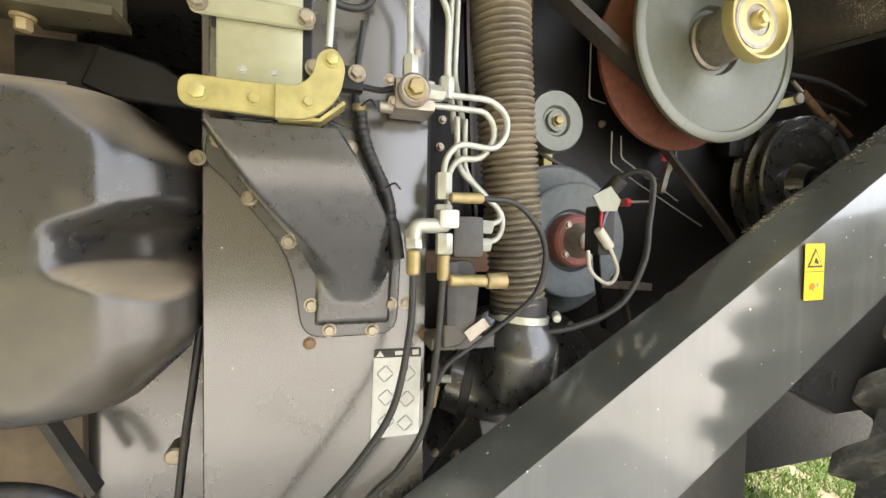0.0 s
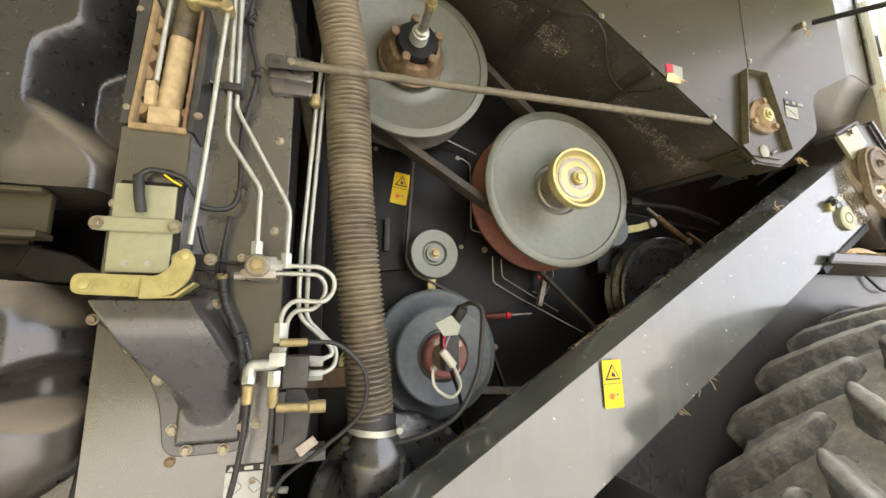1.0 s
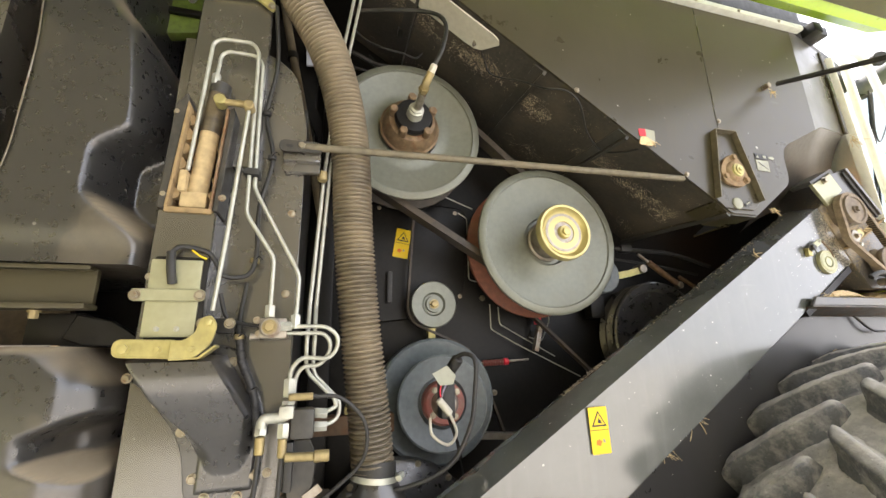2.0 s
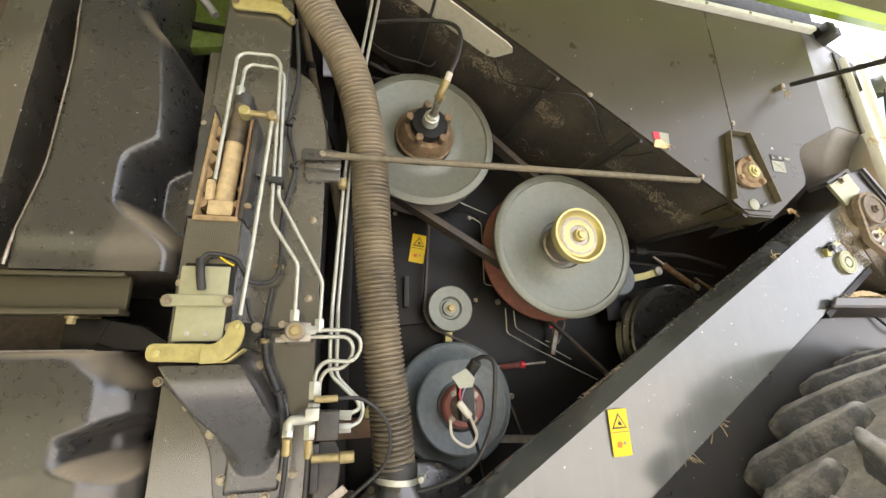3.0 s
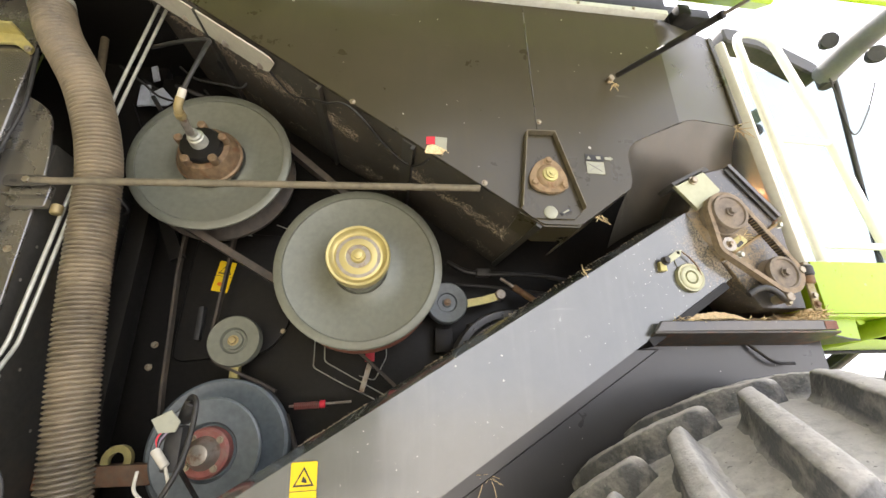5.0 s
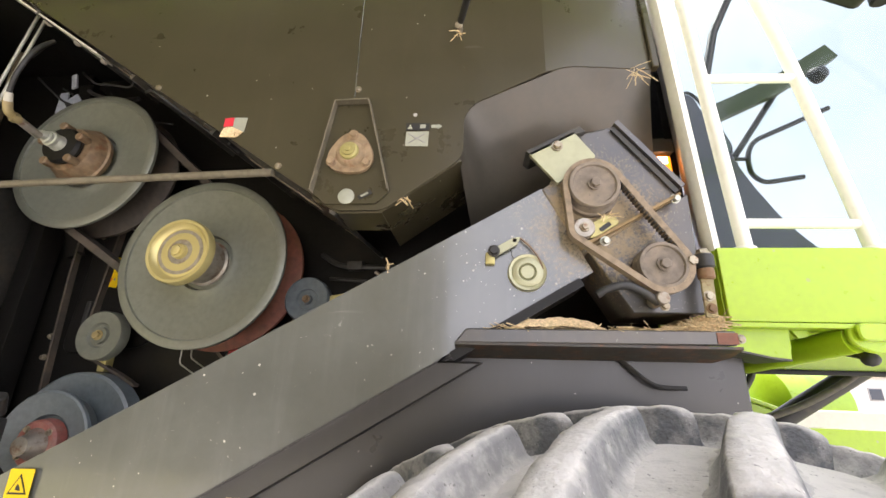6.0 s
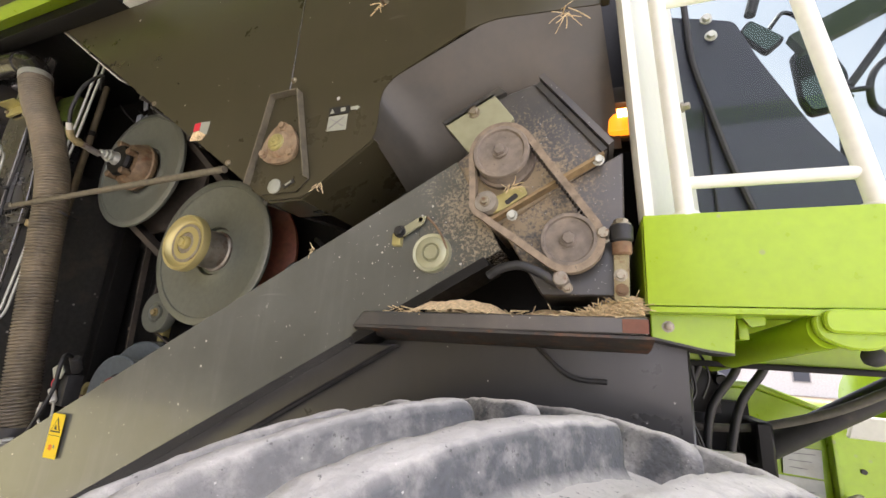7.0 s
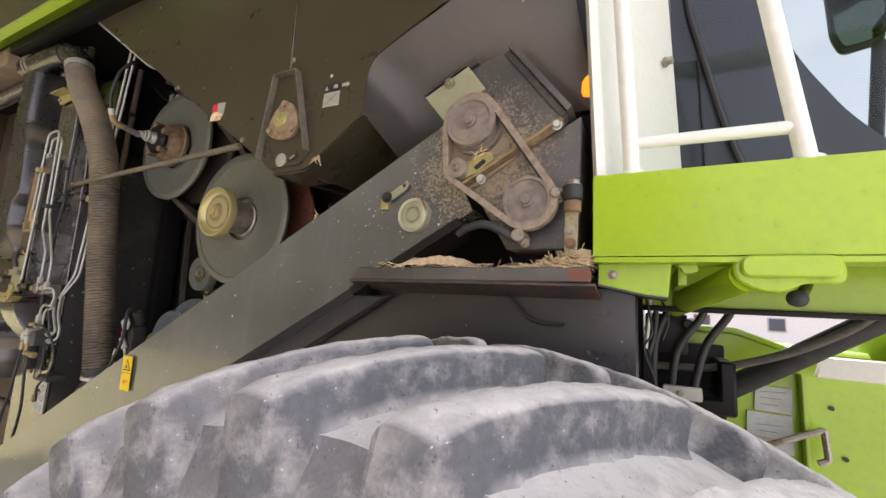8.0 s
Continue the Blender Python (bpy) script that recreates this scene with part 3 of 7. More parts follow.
for rx in (0.3, 0.5, 0.7, 0.9):
    bolt((rx, -0.026, 3.074), 0.005, side, 0.005)
part("weld_seam", sweep([(0.512 + 0.002 * noise.noise((0, k * 0.4, 3)), -0.0008, 2.575 + 0.485 * k / 24) for k in range(25)], 0.0016, 6), M_COL, side)
for bx, bz in ((-0.023, 2.627), (0.343, 2.387), (0.52, 2.60)):
    bolt((bx, 0.0, bz), 0.0065, side, 0.005)

# slanting chaff panel under the sheet's edge
nb = bmesh.new()
N = 48
up0, up1, lo0, lo1 = Vector((-0.74, 0.006, 3.106)), Vector((0.490, 0.006, 2.274)), Vector((-0.74, 0.495, 3.150)), Vector((0.490, 0.495, 2.318))


def on_slope(s, w):
    """A place on the sloping sheet: s down along its edge, w inwards across it."""
    return up0.lerp(up1, s).lerp(lo0.lerp(lo1, s), w)


grid = [[nb.verts.new(on_slope(i / N, j / 12) + Vector((0, 0, 0.004 * noise.noise((i * 0.6, j * 0.8, 3))))) for j in range(13)] for i in range(N + 1)]
for i in range(N):
    for j in range(12):
        nb.faces.new((grid[i][j], grid[i + 1][j], grid[i + 1][j + 1], grid[i][j + 1]))
chaffpan = thing("sloping_panel", (-0.2, 0.2, 2.2), "dark sloping sheet caked with chaff and dust", "panel")
part("sheet", nb, M_CHAFF, chaffpan)
for fr in (0.20, 0.503, 0.722):
    part("rib", strap([on_slope(fr, 0.01) + Vector((0, 0.0, -0.010)), on_slope(fr, 0.98) + Vector((0, 0.0, -0.010))], 0.010, 0.016, side=(0.83, 0, -0.56)), M_FRAME, chaffpan)
    part("rib_foot", strap([on_slope(fr - 0.012, 0.01) + Vector((0, 0.0, -0.004)), on_slope(fr - 0.012, 0.98) + Vector((0, 0.0, -0.004))], 0.034, 0.004, side=(0.83, 0, -0.56)), M_FRAME, chaffpan)
part("end_flange", strap([on_slope(0.998, 0.0) + Vector((0, 0, -0.008)), on_slope(0.998, 1.0) + Vector((0, 0, -0.008))], 0.016, 0.008, side=(0.83, 0, -0.56)), M_FRAME, chaffpan)
fb = bmesh.new()
rf = random.Random(21)
for k in range(22000):
    s, kind = rf.random(), rf.random()
    if kind < 0.62:
        w = 0.25 + 0.14 * s + rf.gauss(0, 0.05)
    elif kind < 0.80:
        w = 0.73 + rf.gauss(0, 0.045)
    else:
        w = rf.uniform(0.03, 0.95)
    clump = noise.noise((s * 9, w * 4, 1)) + 0.6 * noise.noise((s * 34, w * 14, 5))
    if clump + rf.uniform(-0.35, 0.15) < (0.02 if kind < 0.62 else 0.22) or not 0.02 < w < 0.97:
        continue
    p = on_slope(s, w) + Vector((0, 0, -0.005))
    d = Vector((rf.uniform(-1, 1), rf.uniform(-1, 1), rf.uniform(-0.6, 0.2))).normalized() * rf.uniform(0.0006, 0.0020)
    e = d.cross(Vector((rf.uniform(-1, 1), rf.uniform(-1, 1), rf.uniform(-1, 1)))).normalized() * rf.uniform(0.0004, 0.0010)
    fb.faces.new([fb.verts.new(p + q) for q in (-d - e, d - e, d + e, -d + e)])
whole("chaff", fb, M_CHAFFBIT, "pale chaff flakes stuck along the sloping sheet", "chaff", "stuff")

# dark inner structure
# Near-black walls: besides grime, their colour holds the bay's shade.
slab("wall_inner", -0.80, 1.40, 0.50, 0.53, 0.9, 3.3, M_DARK, "black grimy inner machine wall behind the pulleys, bay shade in its tone", "wall")
slab("wall_rear", -2.6, -0.80, 0.46, 0.50, 0.7, 3.3, M_DARK, "black grimy inner wall behind the tank, bay shade in its tone", "wall")
# Unseen lid, added so that no sky light falls into the bay.
slab("ceiling", -2.6, 1.22, 0.0, 0.52, 3.10, 3.14, M_DARK, "unseen dark deck added over the bay against sky light", "ceiling")
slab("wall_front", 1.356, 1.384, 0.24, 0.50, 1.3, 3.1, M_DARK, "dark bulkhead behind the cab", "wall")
# Plain unseen block in place of the far body, added to shade the bay.
slab("wall_body", -6.0, 1.40, 0.54, 3.3, 1.0, 3.9, M_SHEET, "unseen block for the harvester's far body, added to keep sun out", "wall")
slab("wall_tail", -6.0, -2.6, -0.1, 0.5, 0.9, 3.6, M_SHEET, "rear side of the harvester body", "wall")
# Two unseen walls, added to cut sky light and darken the paint's reflections.
slab("wall_yard", -30.0, 0.6, -10.4, -10.0, 0.0, 12.5, material("dull brown boards of unseen walls", (0.17, 0.145, 0.075), 0.85, vary=0.3, stretch=(6, 6, 0.3)), "plain unseen wall added across the yard to darken reflections", "wall")
slab("wall_shed", -20.4, -20.0, -9.9, -0.3, 0.0, 10.0, bpy.data.materials["dull brown boards of unseen walls"], "plain unseen wall added beyond the tail to darken reflections", "wall")
M_UNDER = panel_paint("dark chassis paint", (0.027, 0.027, 0.028), 0.26, 1.58, stain=(0.10, 0.09, 0.07), stain_amount=0.35, specks=0.06, speck_scale=30, coat=0.3)
lower = thing("chassis_panel", (0.5, 0.15, 1.2), "dark grey chassis side panel above the wheel", "panel")
part("panel", prism([(0.02, 1.42), (0.25, 1.30), (1.392, 1.30), (1.392, 1.985), (0.72, 1.985), (0.10, 1.62)], 0.13, 0.16, 0.004), M_UNDER, lower)
part("rail", prism([(-0.06, 1.425), (0.833, 1.949), (0.70, 1.949), (-0.10, 1.485)], 0.092, 0.126, 0.004), M_UNDER, lower)
part("inner_post", box(-0.30, -0.05, 0.12, 0.15, 0.7, 1.55, 0.004), M_FRAME, lower)
part("hose_bracket", sweep(path_points([(1.12, 0.12, 1.97), (1.19, 0.11, 1.905), (1.255, 0.11, 1.905)], 0.03), 0.0045, 8), M_RUBBER, lower)
for bx, bz in ((1.05, 1.80), (1.30, 1.85), (1.36, 1.45)):
    bolt((bx, 0.13, bz), 0.005, lower, 0.004, mat=M_FRAME)

# ---- diagonal belt guard ----
TH = math.atan(0.579)
DX, DZ = math.cos(TH), math.sin(TH)


def on_beam(s, u, y):
    """A place on the guard: s along it from x = 0, u up across it from its lower edge."""
    return Vector((s * DX - u * DZ, y + 0.042 * (s * DX + 0.07), 1.522 + s * DZ + u * DX))


guard = thing("belt_guard", (0, 0, 1.3), "long diagonal grey metal belt guard, dusty with pale specks", "guard")
gb = bmesh.new()
section = [(0.0, 0.10), (0.0, 0.0), (0.224, 0.0), (0.243, 0.075), (0.243, 0.10), (0.237, 0.10), (0.237, 0.078), (0.219, 0.006), (0.006, 0.006), (0.006, 0.10)]
ends = []
for s_lo, s_hi in ((-1.10, -1.10), (1.235, 1.235)):
    ends.append([gb.verts.new(on_beam(s_lo + 0.06 * u if s_lo > 0 else s_lo, u, y)) for u, y in section])
for k in range(len(section)):
    j = (k + 1) % len(section)
    gb.faces.new((ends[0][k], ends[0][j], ends[1][j], ends[1][k]))
gb.faces.new(ends[0]), gb.faces.new(ends[1][::-1])
bevel(gb, 0.003, 2)
part("cover", gb, M_BEAM, guard)
part("inner_flange", strap([on_beam(-1.1, 0.0, 0.12), on_beam(0.92, 0.0, 0.12)], 0.06, 0.005), M_UNDER, guard)
part("end_rail", strap([on_beam(0.88, -0.008, 0.05), on_beam(1.20, -0.006, 0.05)], 0.11, 0.02), M_DARK, guard)

# ---- drive housing at the guard's end ----
drive = thing("drive_housing", (1.15, 0.05, 2.05), "dark grey belt drive housing with dusty pulleys, bolted beside the cab", "machine part")
part("upper_cover", prism([(0.968, 2.338), (0.985, 2.352), (1.045, 2.478), (1.150, 2.505), (1.272, 2.338), (1.245, 2.303), (1.050, 2.180)], 0.045, 0.20, 0.003), M_COVER, drive)
part("cap_strip", strap([(1.148, 0.115, 2.508), (1.276, 0.115, 2.336)], 0.17, 0.012), M_COVER, drive)
part("cap_lip", strap([(1.140, 0.04, 2.494), (1.264, 0.04, 2.326)], 0.006, 0.012), M_FRAME, drive)
part("lower_cover", prism([(1.060, 2.198), (1.250, 2.304), (1.296, 2.327), (1.291, 2.053), (1.146, 2.053)], 0.055, 0.22, 0.003), M_COVER, drive)
part("mounting_plate", prism(rounded([(0.939, 2.425), (1.047, 2.482), (1.094, 2.415), (1.002, 2.345)], 0.006), 0.030, 0.042, 0.001), M_ALU, drive, "dusty pale passivated plate")
part("angle", prism([(0.932, 2.432), (1.040, 2.488), (1.062, 2.497), (1.075, 2.482), (1.050, 2.475), (0.945, 2.420)], 0.030, 0.10, 0.001), M_FRAME, drive)
bolt((1.006, 0.030, 2.443), 0.010, drive, 0.012)
part("seam_flange", strap([(1.045, 0.035, 2.192), (1.262, 0.035, 2.313)], 0.03, 0.006), M_SLOTDUST, drive)
for bx, bz in ((1.252, 2.303), (1.093, 2.205)):
    bolt((bx, 0.03, bz), 0.008, drive, 0.014, axis=(0.1, -1, -0.2), mat=M_ZINC)


def small_pulley(c, r, y, depth, mat, parent, name="pulley"):
    bm = lathe([(0, 0.004), (r * 0.22, 0.004), (r * 0.24, 0), (r * 0.80, 0), (r * 0.84, 0.005), (r * 0.96, 0.005), (r, 0), (r, -0.006), (r * 0.86, -depth * 0.5), (r, -depth + 0.006), (r, -depth), (0, -depth)], (c[0], y, c[1]), (0, -1, 0), 40)
    p = part(name, bm, mat, parent)
    nb = hexbolt((c[0], y - 0.004, c[1]), 0.011, 0.012)
    part("nut", nb, M_DUSTPUL, p)
    return p


PU, PL, PI = (1.074, 2.327), (1.199, 2.146), (1.046, 2.227)
small_pulley(PU, 0.056, 0.0, 0.034, M_DUSTPUL, drive)
small_pulley(PL, 0.050, 0.008, 0.036, M_DUSTPUL, drive)
part("shaft", cyl((PU[0], 0.03, PU[1]), (PU[0], 0.06, PU[1]), 0.062, seg=32), M_DUSTPUL, drive)
part("shaft", cyl((PL[0], 0.04, PL[1]), (PL[0], 0.07, PL[1]), 0.028), M_STEEL, drive)
tp = part("tension_roller", lathe([(0, 0), (0.010, 0), (0.011, -0.002), (0.021, -0.002), (0.0225, -0.004), (0.0225, -0.024), (0, -0.024)], (PI[0], 0.0, PI[1]), (0, -1, 0), 32), M_STEEL, drive)
part("nut", hexbolt((PI[0], 0.0, PI[1]), 0.0075, 0.008), M_BOLT, tp)
ab = prism(rounded([(1.045, 2.205), (1.075, 2.212), (1.125, 2.243), (1.118, 2.258), (1.10, 2.262), (1.070, 2.245), (1.040, 2.235)], 0.006), 0.018, 0.026, 0.001)
arm = part("tension_arm", ab, M_GOLD, drive, "dusty yellow slotted tensioner arm")
part("slot", prism(rounded([(1.079, 2.229), (1.086, 2.222), (1.108, 2.238), (1.102, 2.246)], 0.005), 0.0165, 0.0185), M_BLACK, arm)
loop = hull_loop([(PU[0], PU[1], 0.060), (PL[0], PL[1], 0.054), (PI[0], PI[1], 0.0265)], 0.014)
part("drive_belt", strap(loop, 0.022, 0.013, closed=True), M_BELTTAN, drive, "tan dust-caked drive belt")
tb = bmesh.new()
edge = [Vector(p) for p in loop]
runs = [(edge[i], edge[(i + 1) % len(edge)]) for i in range(len(edge))]
a, b = max(runs, key=lambda r: (r[0] - r[1]).length if r[0].x + r[1].x > 2 * 1.14 else 0)
for k in range(26):
    p = a.lerp(b, (k + 0.5) / 26)
    d = (b - a).normalized()
    nrm = Vector((-d.z, 0, d.x))
    box(p.x - 0.002, p.x + 0.002, 0.004, 0.024, p.z - 0.002, p.z + 0.002, 0.0, tb)
    for v in tb.verts[-8:]:
        v.co += (nrm if (PU[0] + PL[0]) / 2 * nrm.x + (PU[1] + PL[1]) / 2 * nrm.z > p.dot(nrm) else -nrm) * 0.008
part("belt_teeth", tb, M_BELT, drive)
lv = sweep(smooth_points([(1.058, 0.0, 2.080), (1.08, -0.004, 2.092), (1.115, -0.006, 2.098), (1.15, 0.0, 2.085), (1.178, 0.01, 2.068)]), 0.0085, 10)
part("rubber_lever", lv, M_RUBBER, drive)
part("lever_pivot", cyl((1.185, 0.05, 2.075), (1.185, -0.005, 2.075), 0.013, bev=0.002), M_STEEL, drive)
bolt((1.195, 0.02, 2.062), 0.007, drive, 0.01)

stay = thing("support_bracket", (1.284, 0.02, 2.03), "dusty yellow steel bracket with a rubber-capped bolt beside the housing", "bracket")
part("plate", prism(rounded([(1.270, 2.04), (1.293, 2.04), (1.297, 2.150), (1.272, 2.150)], 0.004), 0.016, 0.022, 0.001), M_STRAPDUST, stay)
part("collar", cyl((1.285, 0.02, 2.118), (1.285, 0.02, 2.142), 0.016, bev=0.003), M_RUSTY, stay)
part("rubber_cap", cyl((1.285, 0.02, 2.140), (1.285, 0.02, 2.172), 0.019, bev=0.004), M_RUBBER, stay)
part("cap_nut", hexbolt((1.285, 0.02, 2.170), 0.012, 0.012, axis=(0, 0, 1)), M_BOLT, stay)
bolt((1.281, 0.016, 2.083), 0.008, stay, 0.008)
bolt((1.282, 0.016, 2.058), 0.008, stay, 0.008, mat=M_RUSTY)
part("side_bolt", hexbolt((1.256, 0.03, 2.155), 0.011, 0.03), M_BOLT, stay)

# latch on the guard
LX, LY, LZ = -0.012, 0.046, 0.008
latch = thing("guard_latch", (0.91, 0.046, 2.08), "zinc plated latch disc and clip on the guard", "latch")
part("disc", lathe([(0, 0.004), (0.014, 0.004), (0.017, -0.001), (0.020, 0.004), (0.030, 0.004), (0.034, 0.001), (0.040, 0.003), (0.042, -0.004), (0.042, -0.01), (0, -0.01)], (0.938 + LX, -0.012 + LY, 2.128 + LZ), (0, -1, 0), 36), M_ALU, latch)
part("link", prism(rounded([(0.905 + LX, 2.195 + LZ), (0.935 + LX, 2.21 + LZ), (0.965 + LX, 2.165 + LZ), (0.935 + LX, 2.14 + LZ), (0.905 + LX, 2.165 + LZ)], 0.008), -0.006 + LY, -0.001 + LY, 0.001), M_BEAM, latch)
part("clip", prism(rounded([(0.862 + LX, 2.178 + LZ), (0.905 + LX, 2.203 + LZ), (0.925 + LX, 2.208 + LZ), (0.918 + LX, 2.190 + LZ), (0.872 + LX, 2.163 + LZ)], 0.004), -0.018 + LY, -0.012 + LY, 0.001), M_ALU, latch)
part("clip_foot", box(0.848 + LX, 0.868 + LX, -0.018 + LY, -0.001 + LY, 2.145 + LZ, 2.172 + LZ, 0.002), M_GOLD, latch)
part("wire_spring", sweep(smooth_points([(0.925 + LX, -0.014 + LY, 2.205 + LZ), (0.945 + LX, -0.016 + LY, 2.185 + LZ), (0.962 + LX, -0.016 + LY, 2.160 + LZ), (0.972 + LX, -0.012 + LY, 2.135 + LZ)], 6), 0.0022, 6), M_RUSTY, latch)
bolt((0.866 + LX, -0.018 + LY, 2.174 + LZ), 0.010, latch, 0.012, mat=M_RUBBER)
bolt((0.912 + LX, -0.012 + LY, 2.199 + LZ), 0.006, latch, 0.006)

# ---- shelf ----
shelf = thing("shelf", (1.05, 0.1, 1.98), "grey metal ledge above the wheel, edge chipped", "ledge")
part("tray", box(0.80, 1.318, 0.03, 0.30, 1.996, 2.004, 0.002), M_FRAME, shelf)
part("front_lip", prism([(0.770, 1.982), (1.318, 1.986), (1.318, 2.014), (0.795, 2.012)], 0.012, 0.024, 0.003), M_COVER, shelf)
fb = bmesh.new()
fold = [(0.013, 1.984), (0.013, 1.979), (0.060, 1.966), (0.22, 1.950), (0.22, 1.956), (0.060, 1.972)]
fl, fr = [fb.verts.new((0.772, y, z)) for y, z in fold], [fb.verts.new((1.326, y, z)) for y, z in fold]
for k in range(len(fold)):
    fb.faces.new((fl[k], fl[(k + 1) % len(fold)], fr[(k + 1) % len(fold)], fr[k]))
fb.faces.new(fl[::-1]), fb.faces.new(fr)
part("lower_fold", fb, material("rust streaked underside", (0.050, 0.046, 0.040), 0.5, dust=0.4, dust_col=(0.15, 0.115, 0.075), dust_scale=9, rust=0.45), shelf)
part("rusty_end", box(1.280, 1.3185, 0.0105, 0.012, 1.988, 2.010, 0.0), M_REDPUL, shelf, "flaking red-brown end")
db = bmesh.new()
rows = []
for i in range(61):
    x = 0.83 + 0.485 * i / 60
    row = []
    for j in range(9):
        y = 0.026 + 0.20 * j / 8
        h = 0.022 * max(0.0, 0.45 + noise.noise((x * 14, y * 14, 0)) + 0.9 * math.exp(-((x - 0.98) / 0.09) ** 2) + 1.5 * math.exp(-((x - 1.29) / 0.05) ** 2)) * (0.4 if j == 0 else 1)
        row.append(db.verts.new((x, y, 2.006 + h + 0.003 * noise.noise((x * 90, y * 90, 2)))))
    rows.append(row)
for r0, r1 in zip(rows, rows[1:]):
    for j in range(8):
        db.faces.new((r0[j], r1[j], r1[j + 1], r0[j + 1]))
whole("grain_dust", db, M_DUST, "dry chaff and grain dust heaped on the ledge", "chaff", "stuff")

# ---- tyre ----
TC, TY = Vector((1.12, 0, 0.93)), (-0.452, 0.125)
TMID, half = (TY[0] + TY[1]) / 2, (TY[1] - TY[0]) / 2
tyre = thing("front_tyre", (1.12, -0.15, 0), "huge dusty tractor-lug tyre, tops painted pale for skylight", "tyre")


def tread_floor(a):
    """The radius between the lugs; a runs from -1 to 1 across the tread."""
    return 0.893 - 0.034 * a * a - 0.06 * max(0, abs(a) - 0.9) / 0.1


prof = [(tread_floor(-1 + 2 * k / 40), (-1 + 2 * k / 40) * half) for k in range(41)]
prof = [(0.42, -half + 0.06), (0.60, -half - 0.01), (0.75, -half - 0.03)] + prof + [(0.75, half + 0.005), (0.60, half + 0.01), (0.42, half - 0.06)]
carc = lathe(prof, (TC.x, TMID, TC.z), (0, 1, 0), 220)
for v in carc.verts:
    v.co += (v.co - Vector((TC.x, v.co.y, TC.z))).normalized() * (0.0025 * noise.noise(v.co * 14) + 0.0015 * noise.noise(v.co * 45))
part("carcass", carc, M_TYRE, tyre)


def lug_mesh(side_sign, nose, tail_lag):
    """One lug about angle 0: from its nose near the middle, nose across, to its tail at the shoulder."""
    b = bmesh.new()
    n, rings = 44, []
    for i in range(n + 1):
        s = i / n
        a = nose + (1.03 - nose) * s
        lag = radians(tail_lag) * (s + 0.16 * s * (1 - s))
        w = 0.024 + 0.006 * s
        floor = tread_floor(side_sign * a) - 0.006
        top = 0.950 - 0.034 * a * a - 0.10 * max(0, a - 0.94)
        end = (0.45, 0.70, 0.88, 0.97)[i] if i < 4 else 1.0
        drop = (0.018, 0.008, 0.003, 0.001)[i] if i < 4 else 0.0
        ring = []
        for off, r in ((-w - 0.036, floor), (-w - 0.020, floor + 0.007), (-w - 0.010, floor + 0.019), (-w - 0.003, top - 0.014), (-w * 0.95, top - 0.005), (-w * 0.82, top - 0.001), (-w * 0.3, top),
                       (w * 0.3, top), (w * 0.82, top - 0.001), (w * 0.95, top - 0.005), (w + 0.003, top - 0.014), (w + 0.014, floor + 0.020), (w + 0.028, floor + 0.008), (w + 0.050, floor)):
            worn = 0.0045 * noise.noise((s * 7, off * 26, side_sign * 3)) + 0.0022 * noise.noise((s * 24, off * 80, side_sign * 7)) + 0.0012 * noise.noise((s * 60, off * 190, side_sign * 5))
            ring.append(b.verts.new((off * end / 0.93 + lag, a * half * side_sign, r - drop + worn)))
        rings.append(ring)
    for p, q in zip(rings, rings[1:]):
        for k in range(len(p) - 1):
            b.faces.new((p[k], p[k + 1], q[k + 1], q[k]))
    b.faces.new(rings[0]), b.faces.new(rings[-1][::-1])
    for v in b.verts:
        ang, y, r = v.co
        v.co = Vector((-r * math.sin(ang), y, r * math.cos(ang)))
    return b


LUGS = 30
ctr = Vector((TC.x, TMID, TC.z)) - Vector(tyre.location)
for side_sign, nose, tail_lag, phase in ((1, 0.22, 16.0, -2.2), (-1, -0.19, 13.5, 3.6)):
    me = finish(lug_mesh(side_sign, nose, tail_lag), "lug", M_TYRE, 70)
    for k in range(LUGS):
        ob = new("lug", me)
        ob.parent = tyre
        ob.matrix_basis = Matrix.Translation(ctr) @ Matrix.Rotation(-radians(360 / LUGS * k + phase), 4, "Y")
# ---- platform, railing and cab ----
plat = thing("platform", (1.8, 0.2, 1.97), "lime green cab access platform", "platform")
part("front_fascia", box(1.320, 2.6, 0.028, 0.040, 2.035, 2.190, 0.004), M_GREEN, plat)
part("end_plate", box(1.318, 1.330, 0.040, 0.36, 2.035, 2.188, 0.004), M_GREEN, plat)
part("deck", box(1.330, 2.6, 0.040, 0.60, 2.170, 2.184, 0.003), M_GREEN, plat)
part("fold", box(1.322, 2.6, 0.028, 0.10, 2.024, 2.034, 0.003), M_GREEN, plat)
part("gusset", prism(rounded([(1.326, 2.030), (1.326, 1.985), (1.405, 1.968), (1.442, 1.964), (1.450, 2.030)], 0.004), 0.060, 0.068, 0.002), M_GREEN, plat)
part("gusset_flange", strap([(1.326, 0.12, 1.985), (1.405, 0.12, 1.968), (1.442, 0.12, 1.964)], 0.12, 0.004), M_FRAME, plat)
bolt((1.352, 0.060, 2.004), 0.007, plat, 0.006)
part("lug_plate", prism(rounded([(1.455, 2.030), (1.490, 2.030), (1.490, 2.012), (1.470, 2.008)], 0.004), 0.07, 0.078, 0.001), M_GREEN, plat)
part("knob", lathe([(0, 0.016), (0.007, 0.0145), (0.0125, 0.009), (0.0148, 0.0), (0.0125, -0.009), (0.007, -0.0145), (0, -0.016)], (1.635, 0.117, 1.973), (0.4, -1, 0), 20), material("scuffed rubber knob", (0.055, 0.054, 0.056), 0.7, dust=0.2), plat, "round grey rubber knob")
